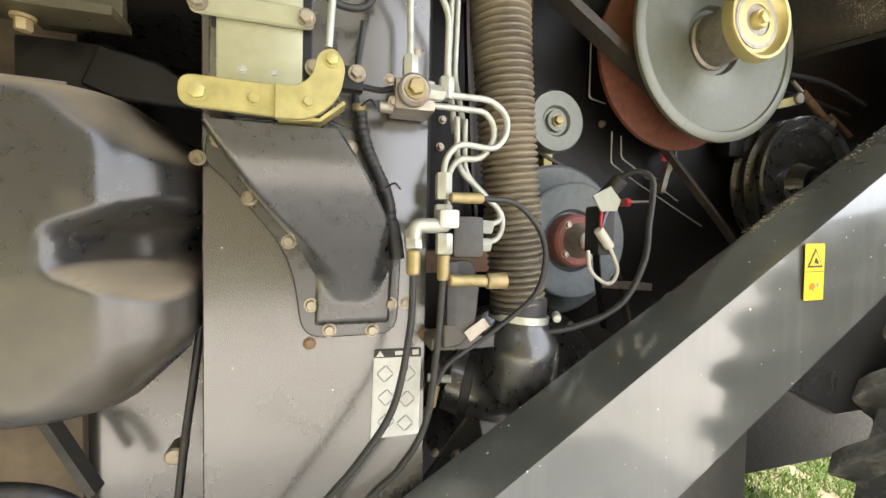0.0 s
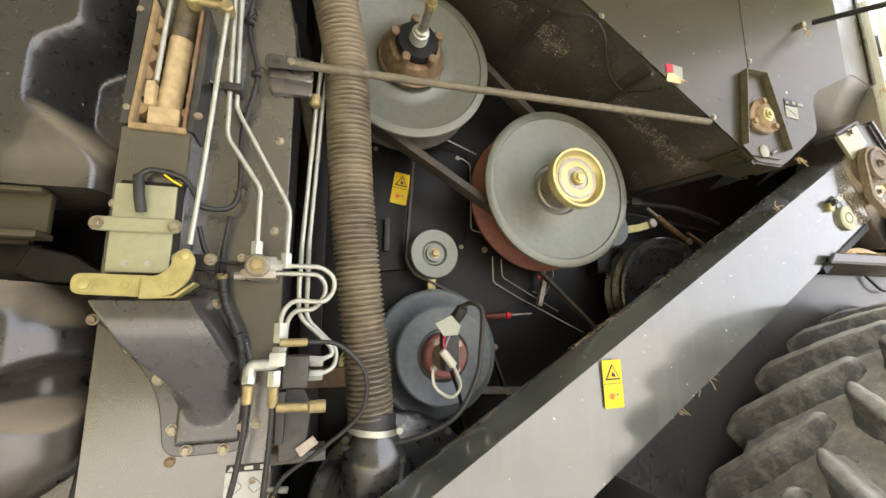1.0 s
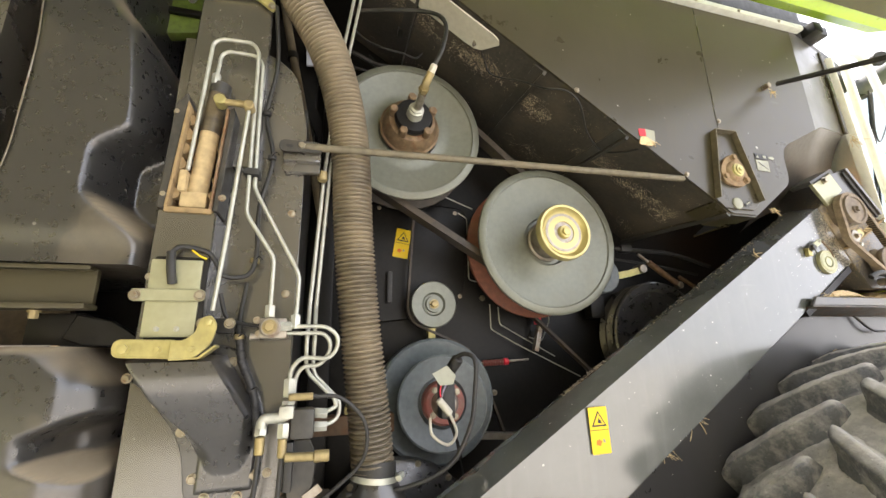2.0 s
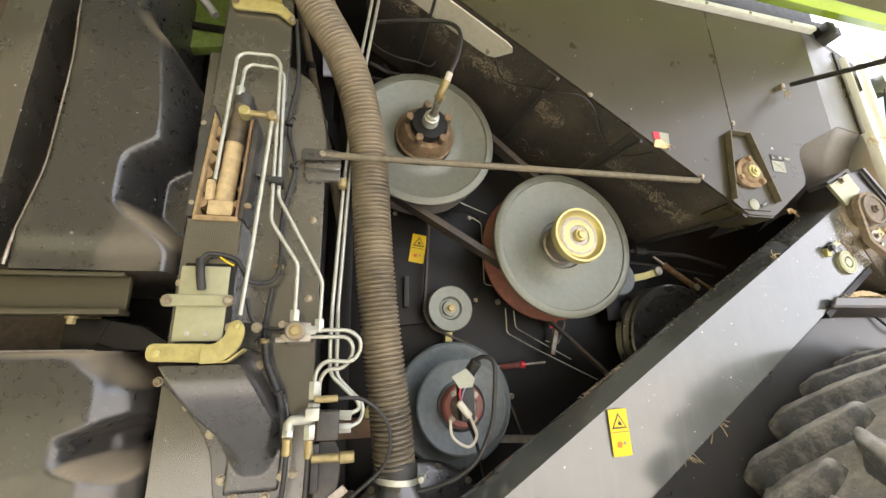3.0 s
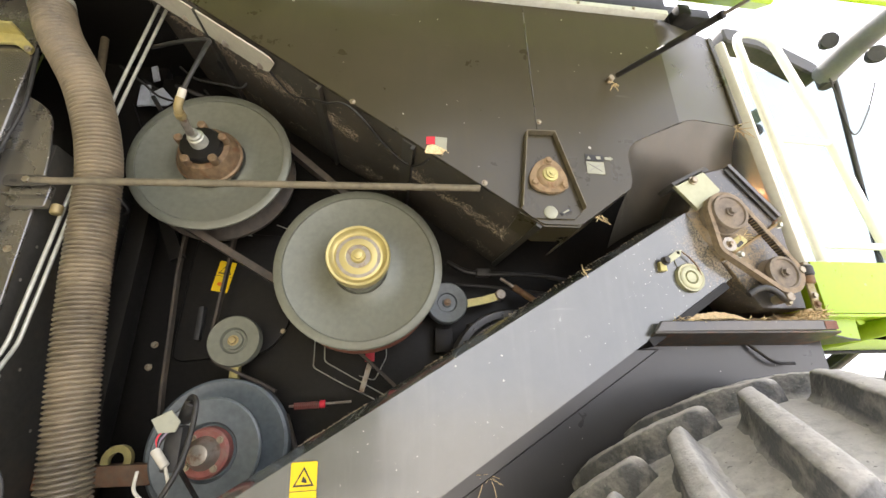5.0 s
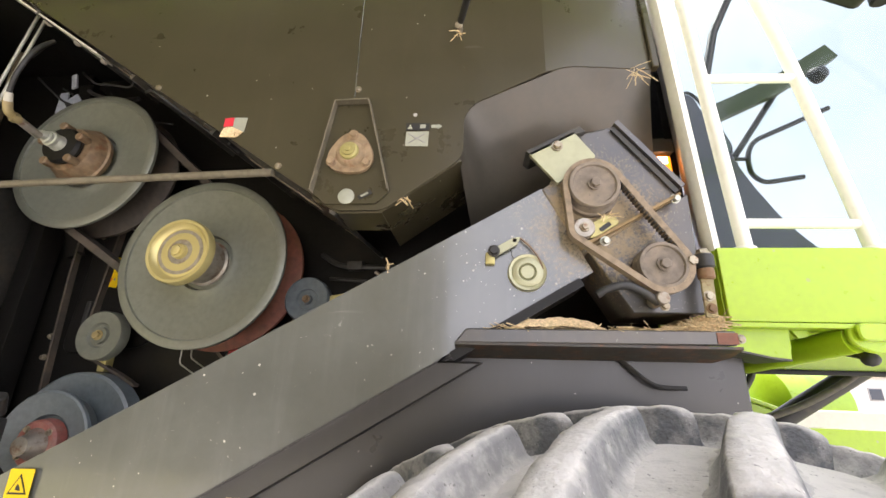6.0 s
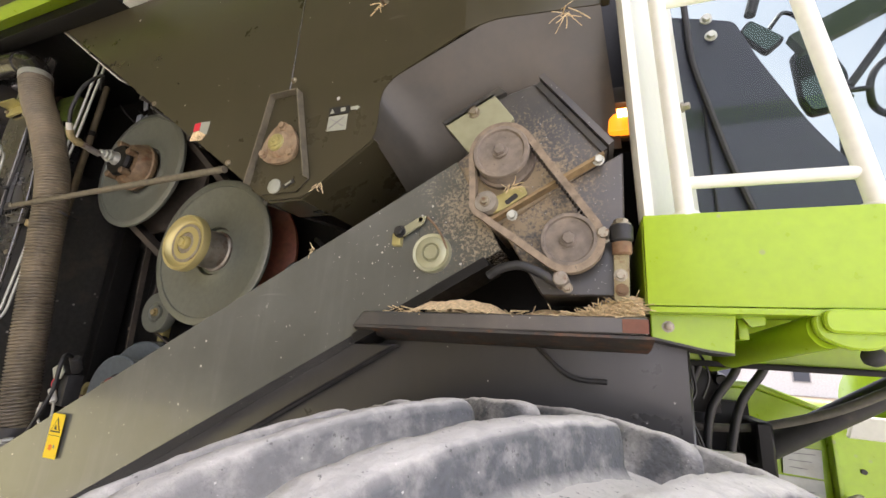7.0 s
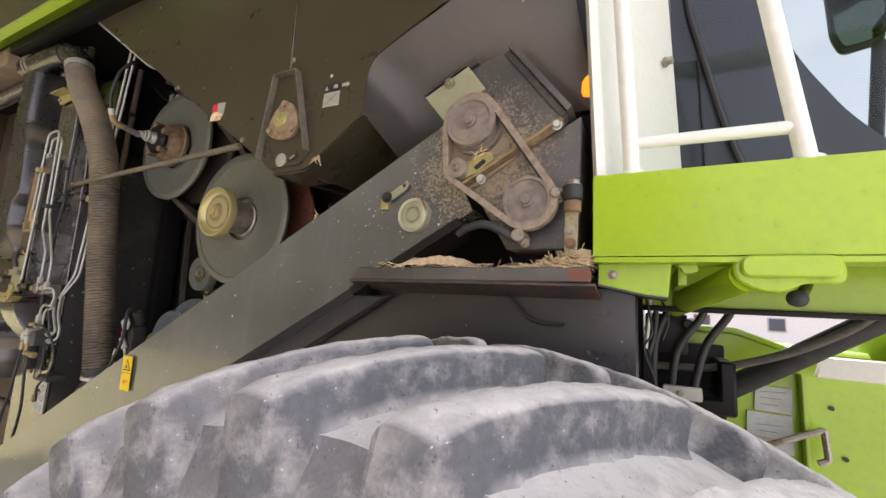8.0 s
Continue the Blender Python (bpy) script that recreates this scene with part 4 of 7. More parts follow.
part("knob_stem", cyl((1.640, 0.12, 1.977), (1.70, 0.30, 2.01), 0.009), M_DARK, plat)
part("under_beam", box(1.40, 2.6, 0.30, 0.38, 1.95, 2.168, 0.006), M_GREEN, plat)
part("beam_lip", box(1.40, 2.6, 0.285, 0.300, 1.944, 1.956, 0.003), M_DARK, plat)
part("cross_beam", box(1.46, 1.475, 0.10, 0.30, 1.99, 2.024, 0.003), M_GREEN, plat)
tube_end = prism(rounded([(1.535, 2.032), (1.672, 2.032), (1.672, 1.992), (1.62, 1.992), (1.60, 1.978), (1.57, 1.978), (1.535, 1.995)], 0.016), 0.03, 0.042, 0.003)
part("end_bracket", tube_end, M_GREEN, plat)
part("oblong_plate", prism(rounded([(1.543, 2.034), (1.665, 2.034), (1.665, 2.0), (1.543, 2.0)], 0.016), 0.018, 0.030, 0.003), M_GREEN, plat)
part("tube", cyl((1.555, 0.05, 2.005), (1.47, 0.36, 1.96), 0.026, seg=24), M_GREEN, plat)

rail = thing("handrail", (1.5, 0.06, 2.19), "cream white tubular handrail on the platform", "railing")
frame_pts = path_points([(1.388, 0.045, 2.19), (1.349, 0.045, 3.10), (1.500, 0.045, 3.10), (1.575, 0.045, 2.72), (1.640, 0.045, 2.19)], 0.085, 10)
part("tube", sweep(frame_pts, 0.0148, 20), M_WHITE, rail)
part("crossbar", cyl((1.386, 0.045, 2.250), (1.634, 0.045, 2.247), 0.011), M_WHITE, rail)
part("crossbar", cyl((1.369, 0.045, 2.632), (1.588, 0.045, 2.625), 0.011), M_WHITE, rail)
for fx in (1.389, 1.642):
    part("foot", cyl((fx, 0.052, 2.186), (fx, 0.052, 2.196), 0.024, bev=0.002), M_WHITE, rail)

cab = thing("cab", (1.9, 0.8, 2.03), "harvester cab with cream corner post and tinted glass", "cab")
pb = bmesh.new()
pts = [(1.318, 0.060), (1.326, 0.046), (1.342, 0.052), (1.498, 0.45), (1.506, 0.475), (1.490, 0.480), (1.332, 0.080), (1.318, 0.078)]
lo = [pb.verts.new((x, y, 2.188)) for x, y in pts]
hi = [pb.verts.new((x - 0.035, y, 3.05)) for x, y in pts]
for k in range(len(pts)):
    pb.faces.new((lo[k], lo[(k + 1) % len(pts)], hi[(k + 1) % len(pts)], hi[k]))
pb.faces.new(lo[::-1]), pb.faces.new(hi)
bevel(pb, 0.006, 2)
post = part("corner_post", pb, M_WHITE, cab)
part("bolt", hexbolt((1.462, 0.385, 2.60), 0.010, 0.02, axis=(0.93, -0.37, 0)), M_STEEL, post)
part("side_glass", box(1.492, 2.75, 0.585, 0.590, 2.10, 3.50, 0.0), M_GLASS, cab, "tinted side window")
cab.children[-1].visible_shadow = False
part("window_seal", sweep(path_points([(1.528, 0.575, 3.20), (1.538, 0.575, 2.867), (1.611, 0.575, 2.507), (1.644, 0.575, 2.39), (1.71, 0.575, 2.17)], 0.05), 0.010, 8), M_RUBBER, cab)
part("inner_seal", sweep([(1.560, 0.578, 2.707), (1.570, 0.578, 2.17)], 0.004, 6), M_RUBBER, cab)
part("quarter_glass", prism(rounded([(1.47, 2.10), (1.47, 3.08), (1.568, 3.046), (1.668, 3.01), (1.688, 2.955), (1.712, 2.875), (1.813, 2.63), (1.892, 2.485), (1.96, 2.40), (2.12, 2.25), (2.25, 2.10)], [0, 0, 0.01, 0.02, 0.03, 0.03, 0.05, 0.05, 0.05, 0, 0]), 0.600, 0.606), M_PURPLE, cab, "grey violet tinted quarter glass")
for bx, bz in ((1.590, 3.02), (1.598, 2.955)):
    part("bolt", hexbolt((bx, 0.582, bz), 0.013, 0.016), M_ZINC, cab)
part("roof", prism(rounded([(1.86, 3.70), (2.05, 3.69), (2.386, 3.50), (2.40, 3.43), (2.36, 3.40), (2.05, 3.58), (1.86, 3.60)], 0.03), 0.50, 0.60, 0.01), M_FRAME, cab, "dark cab roof edge")
part("rear_frame", sweep([(1.90, 0.60, 3.52), (1.80, 0.60, 3.32), (1.712, 0.60, 3.02)], 0.016, 10), M_RUBBER, cab)
part("front_pillar", sweep([(2.585, 0.713, 2.40), (2.372, 0.455, 3.297), (2.345, 0.43, 3.40)], 0.013, 10), M_RUBBER, cab)
part("far_pillar", sweep([(2.20, 1.40, 2.15), (2.29, 1.40, 3.10)], 0.024, 10), M_RUBBER, cab)
M_OLIVE = material("dull dark green paint", (0.075, 0.10, 0.045), 0.5, vary=0.1)
arm = thing("mirror_bar", (2.3, 1.3, 3.2), "dull dark green bar that carries the mirrors", "bar")
part("bar", strap([(2.108, 1.30, 3.379), (2.525, 1.30, 3.580), (2.90, 1.30, 3.824)], 0.05, 0.10), M_OLIVE, arm)
part("brace", sweep([(2.560, 1.33, 3.56), (2.319, 1.40, 3.201)], 0.017, 8), M_RUBBER, arm)
part("work_lamp", lathe([(0, 0.0), (0.045, 0.0), (0.05, 0.02), (0.035, 0.06), (0, 0.07)], (2.74, 1.26, 3.62), (0.3, -1, 0), 20), M_RUBBER, arm)

arm = thing("roof_mirror", (2.3, 0.40, 3.38), "grey moulded mirror support with round lamps at the roof", "mirror")
M_ARM = material("weathered grey plastic", (0.16, 0.165, 0.165), 0.5, dust=0.3, dust_scale=6, vary=0.1)
ab0, ab1 = Vector((2.335, 0.46, 3.372)), Vector((2.189, 0.02, 3.321))
part("arm", sweep([ab0.lerp(ab1, k / 8) + Vector((0, 0, 0.012 * math.sin(math.pi * k / 8))) for k in range(9)], lambda d: 0.058 - 0.02 * d, 14), M_ARM, arm)
part("knuckle", cyl((2.34, 0.47, 3.42), (2.34, 0.47, 3.31), 0.036, bev=0.008), M_RUBBER, arm)
for c in ((2.150, 0.266, 3.392), (2.236, 0.181, 3.235)):
    part("lamp", lathe([(0, 0.0), (0.036, 0.0), (0.040, 0.012), (0.030, 0.045), (0, 0.05)], c, (0.35, 0.6, 0.25), 22), M_RUBBER, arm)
part("cable", sweep(smooth_points([(2.30, 0.42, 3.33), (2.42, 0.50, 3.05), (2.60, 0.52, 3.20), (2.75, 0.52, 3.42)], 8), 0.004, 6), M_RUBBER, arm)

# mirrors seen through the glass
M_MIRROR = plain("mirror glass", (0.10, 0.13, 0.11), 0.12, 1.0)


def cab_mirror(nm, poly, y, arm_pts, label):
    mir = thing(nm, (poly[0][0], y, min(q[1] for q in poly)), label, "mirror", "cab mirrors")
    part("housing", prism(rounded(poly, 0.03), y, y + 0.03, 0.006, seg=2), M_RUBBER, mir)
    cx, cz = sum(q[0] for q in poly) / len(poly), sum(q[1] for q in poly) / len(poly)
    part("glass", prism(rounded([(cx + (x - cx) * 0.86, cz + (z - cz) * 0.86) for x, z in poly], 0.025), y - 0.006, y - 0.001), M_MIRROR, mir)
    part("arm", sweep(path_points(arm_pts, 0.04), 0.010, 8), M_RUBBER, mir)


cab_mirror("small_mirror", [(1.951, 3.619), (2.008, 3.692), (2.148, 3.545), (2.061, 3.468)], 1.45, [(2.098, 1.49, 3.64), (2.166, 1.5, 3.741), (2.215, 1.5, 3.704), (2.30, 1.46, 3.47)], "small tilted mirror on a bent arm beyond the glass")
cab_mirror("rear_mirror", [(2.150, 3.446), (2.291, 3.490), (2.353, 3.303), (2.329, 3.128), (2.191, 3.102), (2.160, 3.186)], 1.45, [(2.29, 1.49, 3.25), (2.33, 1.49, 3.22), (2.33, 1.42, 3.16)], "large dark-framed mirror beyond the cab glass")
hoop = thing("mirror_hoop", (2.44, 1.4, 3.02), "bent black tube hoop beside the mirrors", "tube frame")
part("hoop", sweep(path_points([(2.90, 1.40, 3.513), (2.433, 1.40, 3.296), (2.386, 1.40, 3.204), (2.382, 1.40, 3.081), (2.442, 1.40, 3.025), (2.66, 1.40, 3.06)], 0.05, 6), 0.014, 10), M_RUBBER, hoop)
part("stub", sweep([(2.31, 1.40, 3.18), (2.39, 1.40, 3.18)], 0.012, 8), M_RUBBER, hoop)

# amber lamp beside the post
lamp = thing("marker_lamp", (1.31, 0.24, 2.44), "lit amber marker lamp in a black housing", "lamp")
part("housing", prism(rounded([(1.262, 2.438), (1.352, 2.438), (1.352, 2.53), (1.335, 2.558), (1.282, 2.558), (1.262, 2.53)], 0.012), 0.219, 0.29, 0.006), M_RUBBER, lamp)
part("hood", box(1.266, 1.350, 0.180, 0.222, 2.512, 2.556, 0.010), M_RUBBER, lamp)
part("lens", box(1.276, 1.342, 0.190, 0.2185, 2.446, 2.508, 0.010), M_AMBER, lamp, "glowing amber lens")
part("bulb_glow", box(1.296, 1.330, 0.185, 0.191, 2.480, 2.500, 0.004), M_LAMPGLOW, lamp)

# ---- below the platform ----
valves = thing("valve_bank", (1.46, 0.32, 1.82), "dark cluster of hydraulic couplings under the platform", "valve")
part("block", box(1.405, 1.50, 0.44, 0.56, 1.84, 1.94, 0.006), M_DARK, valves)
for k, (x, y, z) in enumerate(((1.415, 0.38, 1.90), (1.455, 0.40, 1.945), (1.50, 0.42, 1.915), (1.44, 0.36, 1.955))):
    part("coupling", cyl((x, y, z), (x + 0.012, y + 0.07, z + 0.004), 0.013, bev=0.003), M_DARK if k % 2 else M_RUBBER, valves)
part("front_plate", prism([(1.396, 1.64), (1.428, 1.64), (1.424, 1.80), (1.410, 1.86), (1.396, 1.86)], 0.27, 0.29, 0.004), M_DARK, valves)
for pts in ([(1.405, 0.26, 1.985), (1.418, 0.25, 1.90), (1.402, 0.24, 1.86), (1.422, 0.24, 1.79), (1.412, 0.25, 1.74)], [(1.43, 0.30, 1.99), (1.452, 0.30, 1.93), (1.44, 0.31, 1.88)]):
    part("wire", sweep(smooth_points(pts, 8), 0.0028, 6), M_RUBBER, valves)
hoses = thing("hose_bundle", (1.45, 0.40, 1.72), "black hydraulic hoses hanging under the platform", "hose")
for pts, r in (([(1.47, 0.40, 2.03), (1.455, 0.40, 1.95), (1.425, 0.40, 1.86), (1.42, 0.40, 1.70)], 0.0085), ([(1.535, 0.42, 2.0), (1.53, 0.42, 1.94), (1.475, 0.42, 1.85), (1.455, 0.42, 1.72)], 0.009),
               ([(1.585, 0.44, 2.0), (1.59, 0.44, 1.95), (1.535, 0.44, 1.86), (1.50, 0.44, 1.72)], 0.0095), ([(1.43, 0.34, 2.0), (1.425, 0.34, 1.90), (1.408, 0.34, 1.82), (1.405, 0.34, 1.66)], 0.0062),
               ([(1.42, 0.30, 2.0), (1.412, 0.30, 1.92), (1.402, 0.30, 1.84)], 0.005)):
    part("hose", sweep(smooth_points(pts), r, 12), M_RUBBER if r > 0.006 else M_ZINC, hoses)
part("clamp_block", box(1.44, 1.52, 0.37, 0.39, 1.742, 1.772, 0.004), M_PLATE, hoses, "pale clamp block")
part("clamp_bolt", hexbolt((1.475, 0.37, 1.757), 0.006, 0.006), M_BOLT, hoses)
grey = thing("grey_hose", (1.5, 0.5, 1.75), "long dull grey hose running forward beside the cylinder", "hose")
part("hose", sweep(smooth_points([(1.43, 0.52, 1.80), (1.557, 0.50, 1.810), (1.687, 0.46, 1.856), (1.788, 0.42, 1.917), (1.841, 0.38, 1.969), (1.94, 0.33, 2.05)]), 0.0095, 12), material("grey braided hose", (0.12, 0.11, 0.09), 0.7, dust=0.3), grey)
ram = thing("lift_cylinder", (1.6, 0.54, 1.70), "thick black hydraulic lift cylinder under the platform", "hydraulic cylinder")
part("barrel", cyl((1.585, 0.555, 1.748), (1.985, 0.422, 2.036), 0.027, seg=28), M_RUBBER, ram)
part("mount", prism([(1.49, 1.70), (1.60, 1.70), (1.60, 1.83), (1.565, 1.83), (1.565, 1.74), (1.49, 1.74)], 0.46, 0.60, 0.006), M_DARK, ram)
part("back_mount", box(1.42, 1.60, 0.62, 0.66, 1.62, 1.86, 0.006), M_DARK, ram)
hd = thing("header_frame", (1.9, 0.75, 0.4), "lime green header back frame with white decals", "header")
part("back_sheet", prism([(1.46, 0.5), (2.6, 0.5), (2.6, 1.79), (1.83, 1.80), (1.80, 1.835), (1.63, 1.895), (1.46, 1.895)], 0.665, 0.69, 0.004), M_GREEN, hd)
part("top_flange", prism([(1.46, 1.895), (1.63, 1.895), (1.80, 1.835), (1.83, 1.80), (1.83, 1.812), (1.805, 1.848), (1.635, 1.910), (1.46, 1.910)], 0.66, 1.05, 0.003), M_GREEN, hd)
part("step", box(1.765, 1.775, 0.63, 0.665, 0.6, 1.80, 0.003), M_GREEN, hd)
part("white_flap", prism([(1.785, 1.80), (2.6, 1.79), (2.6, 1.845), (1.80, 1.852)], 0.60, 0.615, 0.004), M_WHITE, hd, "pale grey rubber-edged flap")
for poly in ([(1.668, 1.695), (1.748, 1.692), (1.752, 1.758), (1.672, 1.760)], [(1.645, 1.59), (1.748, 1.59), (1.748, 1.688), (1.652, 1.690)]):
    dec = part("decal", prism(poly, 0.658, 0.664), M_LABEL, hd, "white scuffed decal")
    cx, cz = sum(p[0] for p in poly) / 4, sum(p[1] for p in poly) / 4
    for k in range(3):
        part("print_line", strap([(cx - 0.028, 0.6565, cz + 0.018 - 0.016 * k), (cx + 0.028 - 0.01 * k, 0.6565, cz + 0.02 - 0.018 * k)], 0.001, 0.0016), M_LABELGREY, dec)
part("hook", sweep(path_points([(1.655, 0.62, 1.60), (1.80, 0.62, 1.672), (1.805, 0.62, 1.60), (1.785, 0.62, 1.59)], 0.008), 0.008, 8), M_STEEL, hd)
for bx, bz in ((1.72, 1.57), (1.85, 1.60), (1.83, 1.72)):
    part("hole", cyl((bx, 0.664, bz), (bx, 0.66, bz), 0.006, seg=12), M_BLACK, hd)
drum = thing("reel_cover", (2.3, 1.5, 1.6), "rounded lime green drive cover on the header", "cover")
part("cover", lathe([(0, 0), (0.12, 0), (0.16, 0.03), (0.16, 0.30), (0.12, 0.33), (0, 0.33)], (2.12, 1.30, 1.84), (1, 0.1, 0), 36), M_GREEN, drum)
part("trough", prism([(1.5, 1.72), (3.6, 1.62), (3.6, 1.78), (1.5, 1.86)], 1.25, 1.55, 0.02), M_GREEN, drum)
part("stand", box(3.3, 3.5, 1.35, 1.5, 0.0, 1.7, 0.01), M_GREEN, drum)
part("reel_tube", cyl((1.6, 1.8, 1.75), (4.0, 1.6, 1.70), 0.05), M_WHITE, drum)

# hood flap that stands open above
flap = thing("hood_flap", (0.6, -0.1, 3.03), "lime green hood flap standing open above the bay", "hood")
fb = bmesh.new()
for x0, x1, pr in ((-5.6, 1.34, [(-0.06, 3.087), (-0.112, 3.050), (-0.16, 3.062), (-1.20, 3.44), (-1.22, 3.48), (-0.06, 3.12)]),):
    A = [fb.verts.new((x0, y, z + 0.055)) for y, z in pr]
    B = [fb.verts.new((x1, y, z)) for y, z in pr]
    for k in range(len(pr)):
        fb.faces.new((A[k], A[(k + 1) % len(pr)], B[(k + 1) % len(pr)], B[k]))
    fb.faces.new(A[::-1]), fb.faces.new(B)
bevel(fb, 0.008, 2)
part("panel", fb, M_GREEN, flap)
part("front_strip", box(1.342, 2.4, -0.170, -0.150, 3.045, 3.135, 0.006), M_GREEN, flap)
lin = bmesh.new()
lin.faces.new([lin.verts.new(q) for q in ((-5.5, -0.150, 3.1085), (1.30, -0.150, 3.0545), (1.30, -1.17, 3.4235), (-5.5, -1.17, 3.4775))])
part("lining", lin, material("dull olive hood lining", (0.060, 0.062, 0.016), 0.6, dust=0.4, dust_col=(0.10, 0.085, 0.05), dust_scale=3), flap, "dull olive inner face of the hood")
part("hinge", box(1.05, 1.095, -0.05, 0.0, 3.045, 3.09, 0.005), M_DARK, flap)
gas = thing("gas_strut", (0.75, 0, 2.76), "black gas strut between side panel and hood", "gas strut")
e0, way = Vector((0.771, -0.012, 2.772)), Vector((0.198, -0.930, -0.309))
part("cylinder", cyl(e0 + way * 0.03, e0 + way * 0.36, 0.0085, bev=0.001), M_RUBBER, gas)
part("cylinder_cap", cyl(e0 + way * 0.355, e0 + way * 0.368, 0.0093, bev=0.001), M_DARK, gas)
part("rod", cyl(e0 + way * 0.36, e0 + way * 0.66, 0.0040), M_STEEL, gas)
part("rod_end", cyl(e0 + way * 0.655, e0 + way * 0.69, 0.0075, bev=0.002), M_RUBBER, gas)
part("ball_joint", cyl((0.771, 0.004, 2.774), (0.771, -0.022, 2.772), 0.010, bev=0.002), M_BOLT, gas)

# ---- pulleys and belts ----


def disc_profile(R, hub, front, back):
    """A dished sheave half, from its back to its front rim and in to the hub."""
    return [(hub * 0.5, -back), (R * 0.55, -back), (R - 0.004, -0.012), (R, -0.008), (R, 0.002), (R - 0.006, 0.006), (R * 0.905, 0.006), (R * 0.895, 0.001),
            (R * 0.87, -0.001), (R * 0.6, -0.010), (hub * 1.35, -0.016), (hub * 1.25, -0.012), (hub * 1.15, -0.012), (hub * 1.08, -0.026), (hub * 0.5, -0.026)]


def axle_part(name, c, y, prof, mat, parent, label="", seg=64):
    return part(name, lathe(prof, (c[0], y, c[1]), (0, -1, 0), seg), mat, parent, label)


CB, CUP, CS, CL, CR = (0.0, 2.229), (-0.490, 2.585), (-0.382, 2.018), (-0.380, 1.716), (0.288, 2.139)

big = thing("variable_pulley", (CB[0], 0.35, CB[1] - 0.26), "large grey variable-speed pulley with yellow zinc hub cap", "pulley", "large variable pulleys")
axle_part("front_disc", CB, 0.272, disc_profile(0.258, 0.075, 0, 0.05), M_PULLEY, big)
axle_part("rear_disc", CB, 0.405, [(0, -0.012), (0.25, -0.012), (0.254, -0.008), (0.254, 0.004), (0.24, 0.01), (0.08, 0.06), (0, 0.06)], M_REDPUL, big, "rusty red rear disc")
axle_part("hub", CB, 0.20, [(0.0, -0.16), (0.072, -0.16), (0.070, -0.09), (0.064, -0.085), (0.064, 0.02), (0, 0.02)], M_STEEL, big)
cap = axle_part("hub_cap", CB, 0.180, [(0, 0.012), (0.019, 0.012), (0.021, 0.009), (0.022, -0.004), (0.034, -0.005), (0.036, 0.003), (0.040, 0.004), (0.070, -0.004), (0.078, 0.001), (0.083, 0.012),
                                          (0.090, 0.013), (0.093, 0.008), (0.093, -0.012), (0.088, -0.016), (0, -0.016)], M_GOLDCAP, big, "yellow zinc plated cap")
part("bolt", hexbolt((CB[0], 0.170, CB[1]), 0.014, 0.012), M_GOLDCAP, cap)

upp = thing("variable_pulley", (CUP[0], 0.35, CUP[1] - 0.25), "large grey pulley with greasy copper-brown hub and rotary oil fitting", "pulley", "large variable pulleys")
axle_part("front_disc", CUP, 0.272, disc_profile(0.248, 0.088, 0, 0.05), M_PULLEY, upp)
axle_part("rear_disc", CUP, 0.39, [(0, -0.012), (0.236, -0.012), (0.240, -0.008), (0.240, 0.004), (0.22, 0.01), (0.08, 0.05), (0, 0.05)], M_BELT, upp)
axle_part("hub", CUP, 0.225, [(0, -0.12), (0.096, -0.05), (0.100, -0.034), (0.094, -0.03), (0.088, -0.01), (0.074, 0.012), (0.060, 0.016), (0, 0.016)], M_COPPER, upp, "greasy copper-brown hub")
axle_part("hub_ring", CUP, 0.205, [(0.045, 0), (0.060, 0.0), (0.062, 0.012), (0.056, 0.022), (0.030, 0.024), (0, 0.024)], M_DARK, upp)
for k in range(5):
    a = 0.4 + 2 * math.pi * k / 5
    part("lug_block", cyl((CUP[0] + 0.066 * math.cos(a), 0.215, CUP[1] + 0.066 * math.sin(a)), (CUP[0] + 0.066 * math.cos(a), 0.178, CUP[1] + 0.066 * math.sin(a)), 0.013, bev=0.003), M_COPPER, upp)
axle_part("oil_coupling", CUP, 0.185, [(0, 0.062), (0.011, 0.062), (0.013, 0.058), (0.013, 0.046), (0.019, 0.044), (0.019, 0.036), (0.024, 0.034), (0.024, 0.024), (0.018, 0.022), (0.026, 0.010), (0.026, -0.01), (0, -0.01)], M_ZINC, upp)
part("union_shaft", cyl((CUP[0], 0.125, CUP[1] - 0.010), (CUP[0] + 0.001, 0.062, CUP[1] + 0.002), 0.0115, bev=0.002), M_STEEL, upp)
fp = part("feed_elbow", sweep(path_points([(CUP[0] + 0.001, 0.066, CUP[1] + 0.001), (CUP[0] + 0.002, 0.030, CUP[1] + 0.006), (CUP[0] + 0.013, 0.014, CUP[1] + 0.030)], 0.018), 0.0115, 12), M_BRASS, upp, "pale brass elbow fitting")
part("ferrule", cyl((CUP[0] + 0.012, 0.016, CUP[1] + 0.026), (CUP[0] + 0.021, 0.004, CUP[1] + 0.050), 0.0100, bev=0.002), M_PLATE, fp)
part("collar_nut", lathe([(0, 0), (0.0145, 0), (0.0155, 0.002), (0.0155, 0.012), (0.0145, 0.014), (0, 0.014)], (CUP[0] + 0.001, 0.058, CUP[1] + 0.002), (0, -1, 0.05), 6), M_BRASS, fp)
oilhose = thing("oil_hose", (CUP[0] + 0.02, 0.005, CUP[1] + 0.05), "thin black oil hose to the pulley hub", "hose")
part("hose", sweep(smooth_points([(CUP[0] + 0.020, 0.005, CUP[1] + 0.048), (CUP[0] + 0.042, -0.010, CUP[1] + 0.10), (CUP[0] + 0.055, 0.0, CUP[1] + 0.19), (CUP[0] + 0.03, 0.05, CUP[1] + 0.27), (-0.56, 0.10, 2.89), (-0.68, 0.16, 2.915)]), 0.0062, 10), M_RUBBER, oilhose)

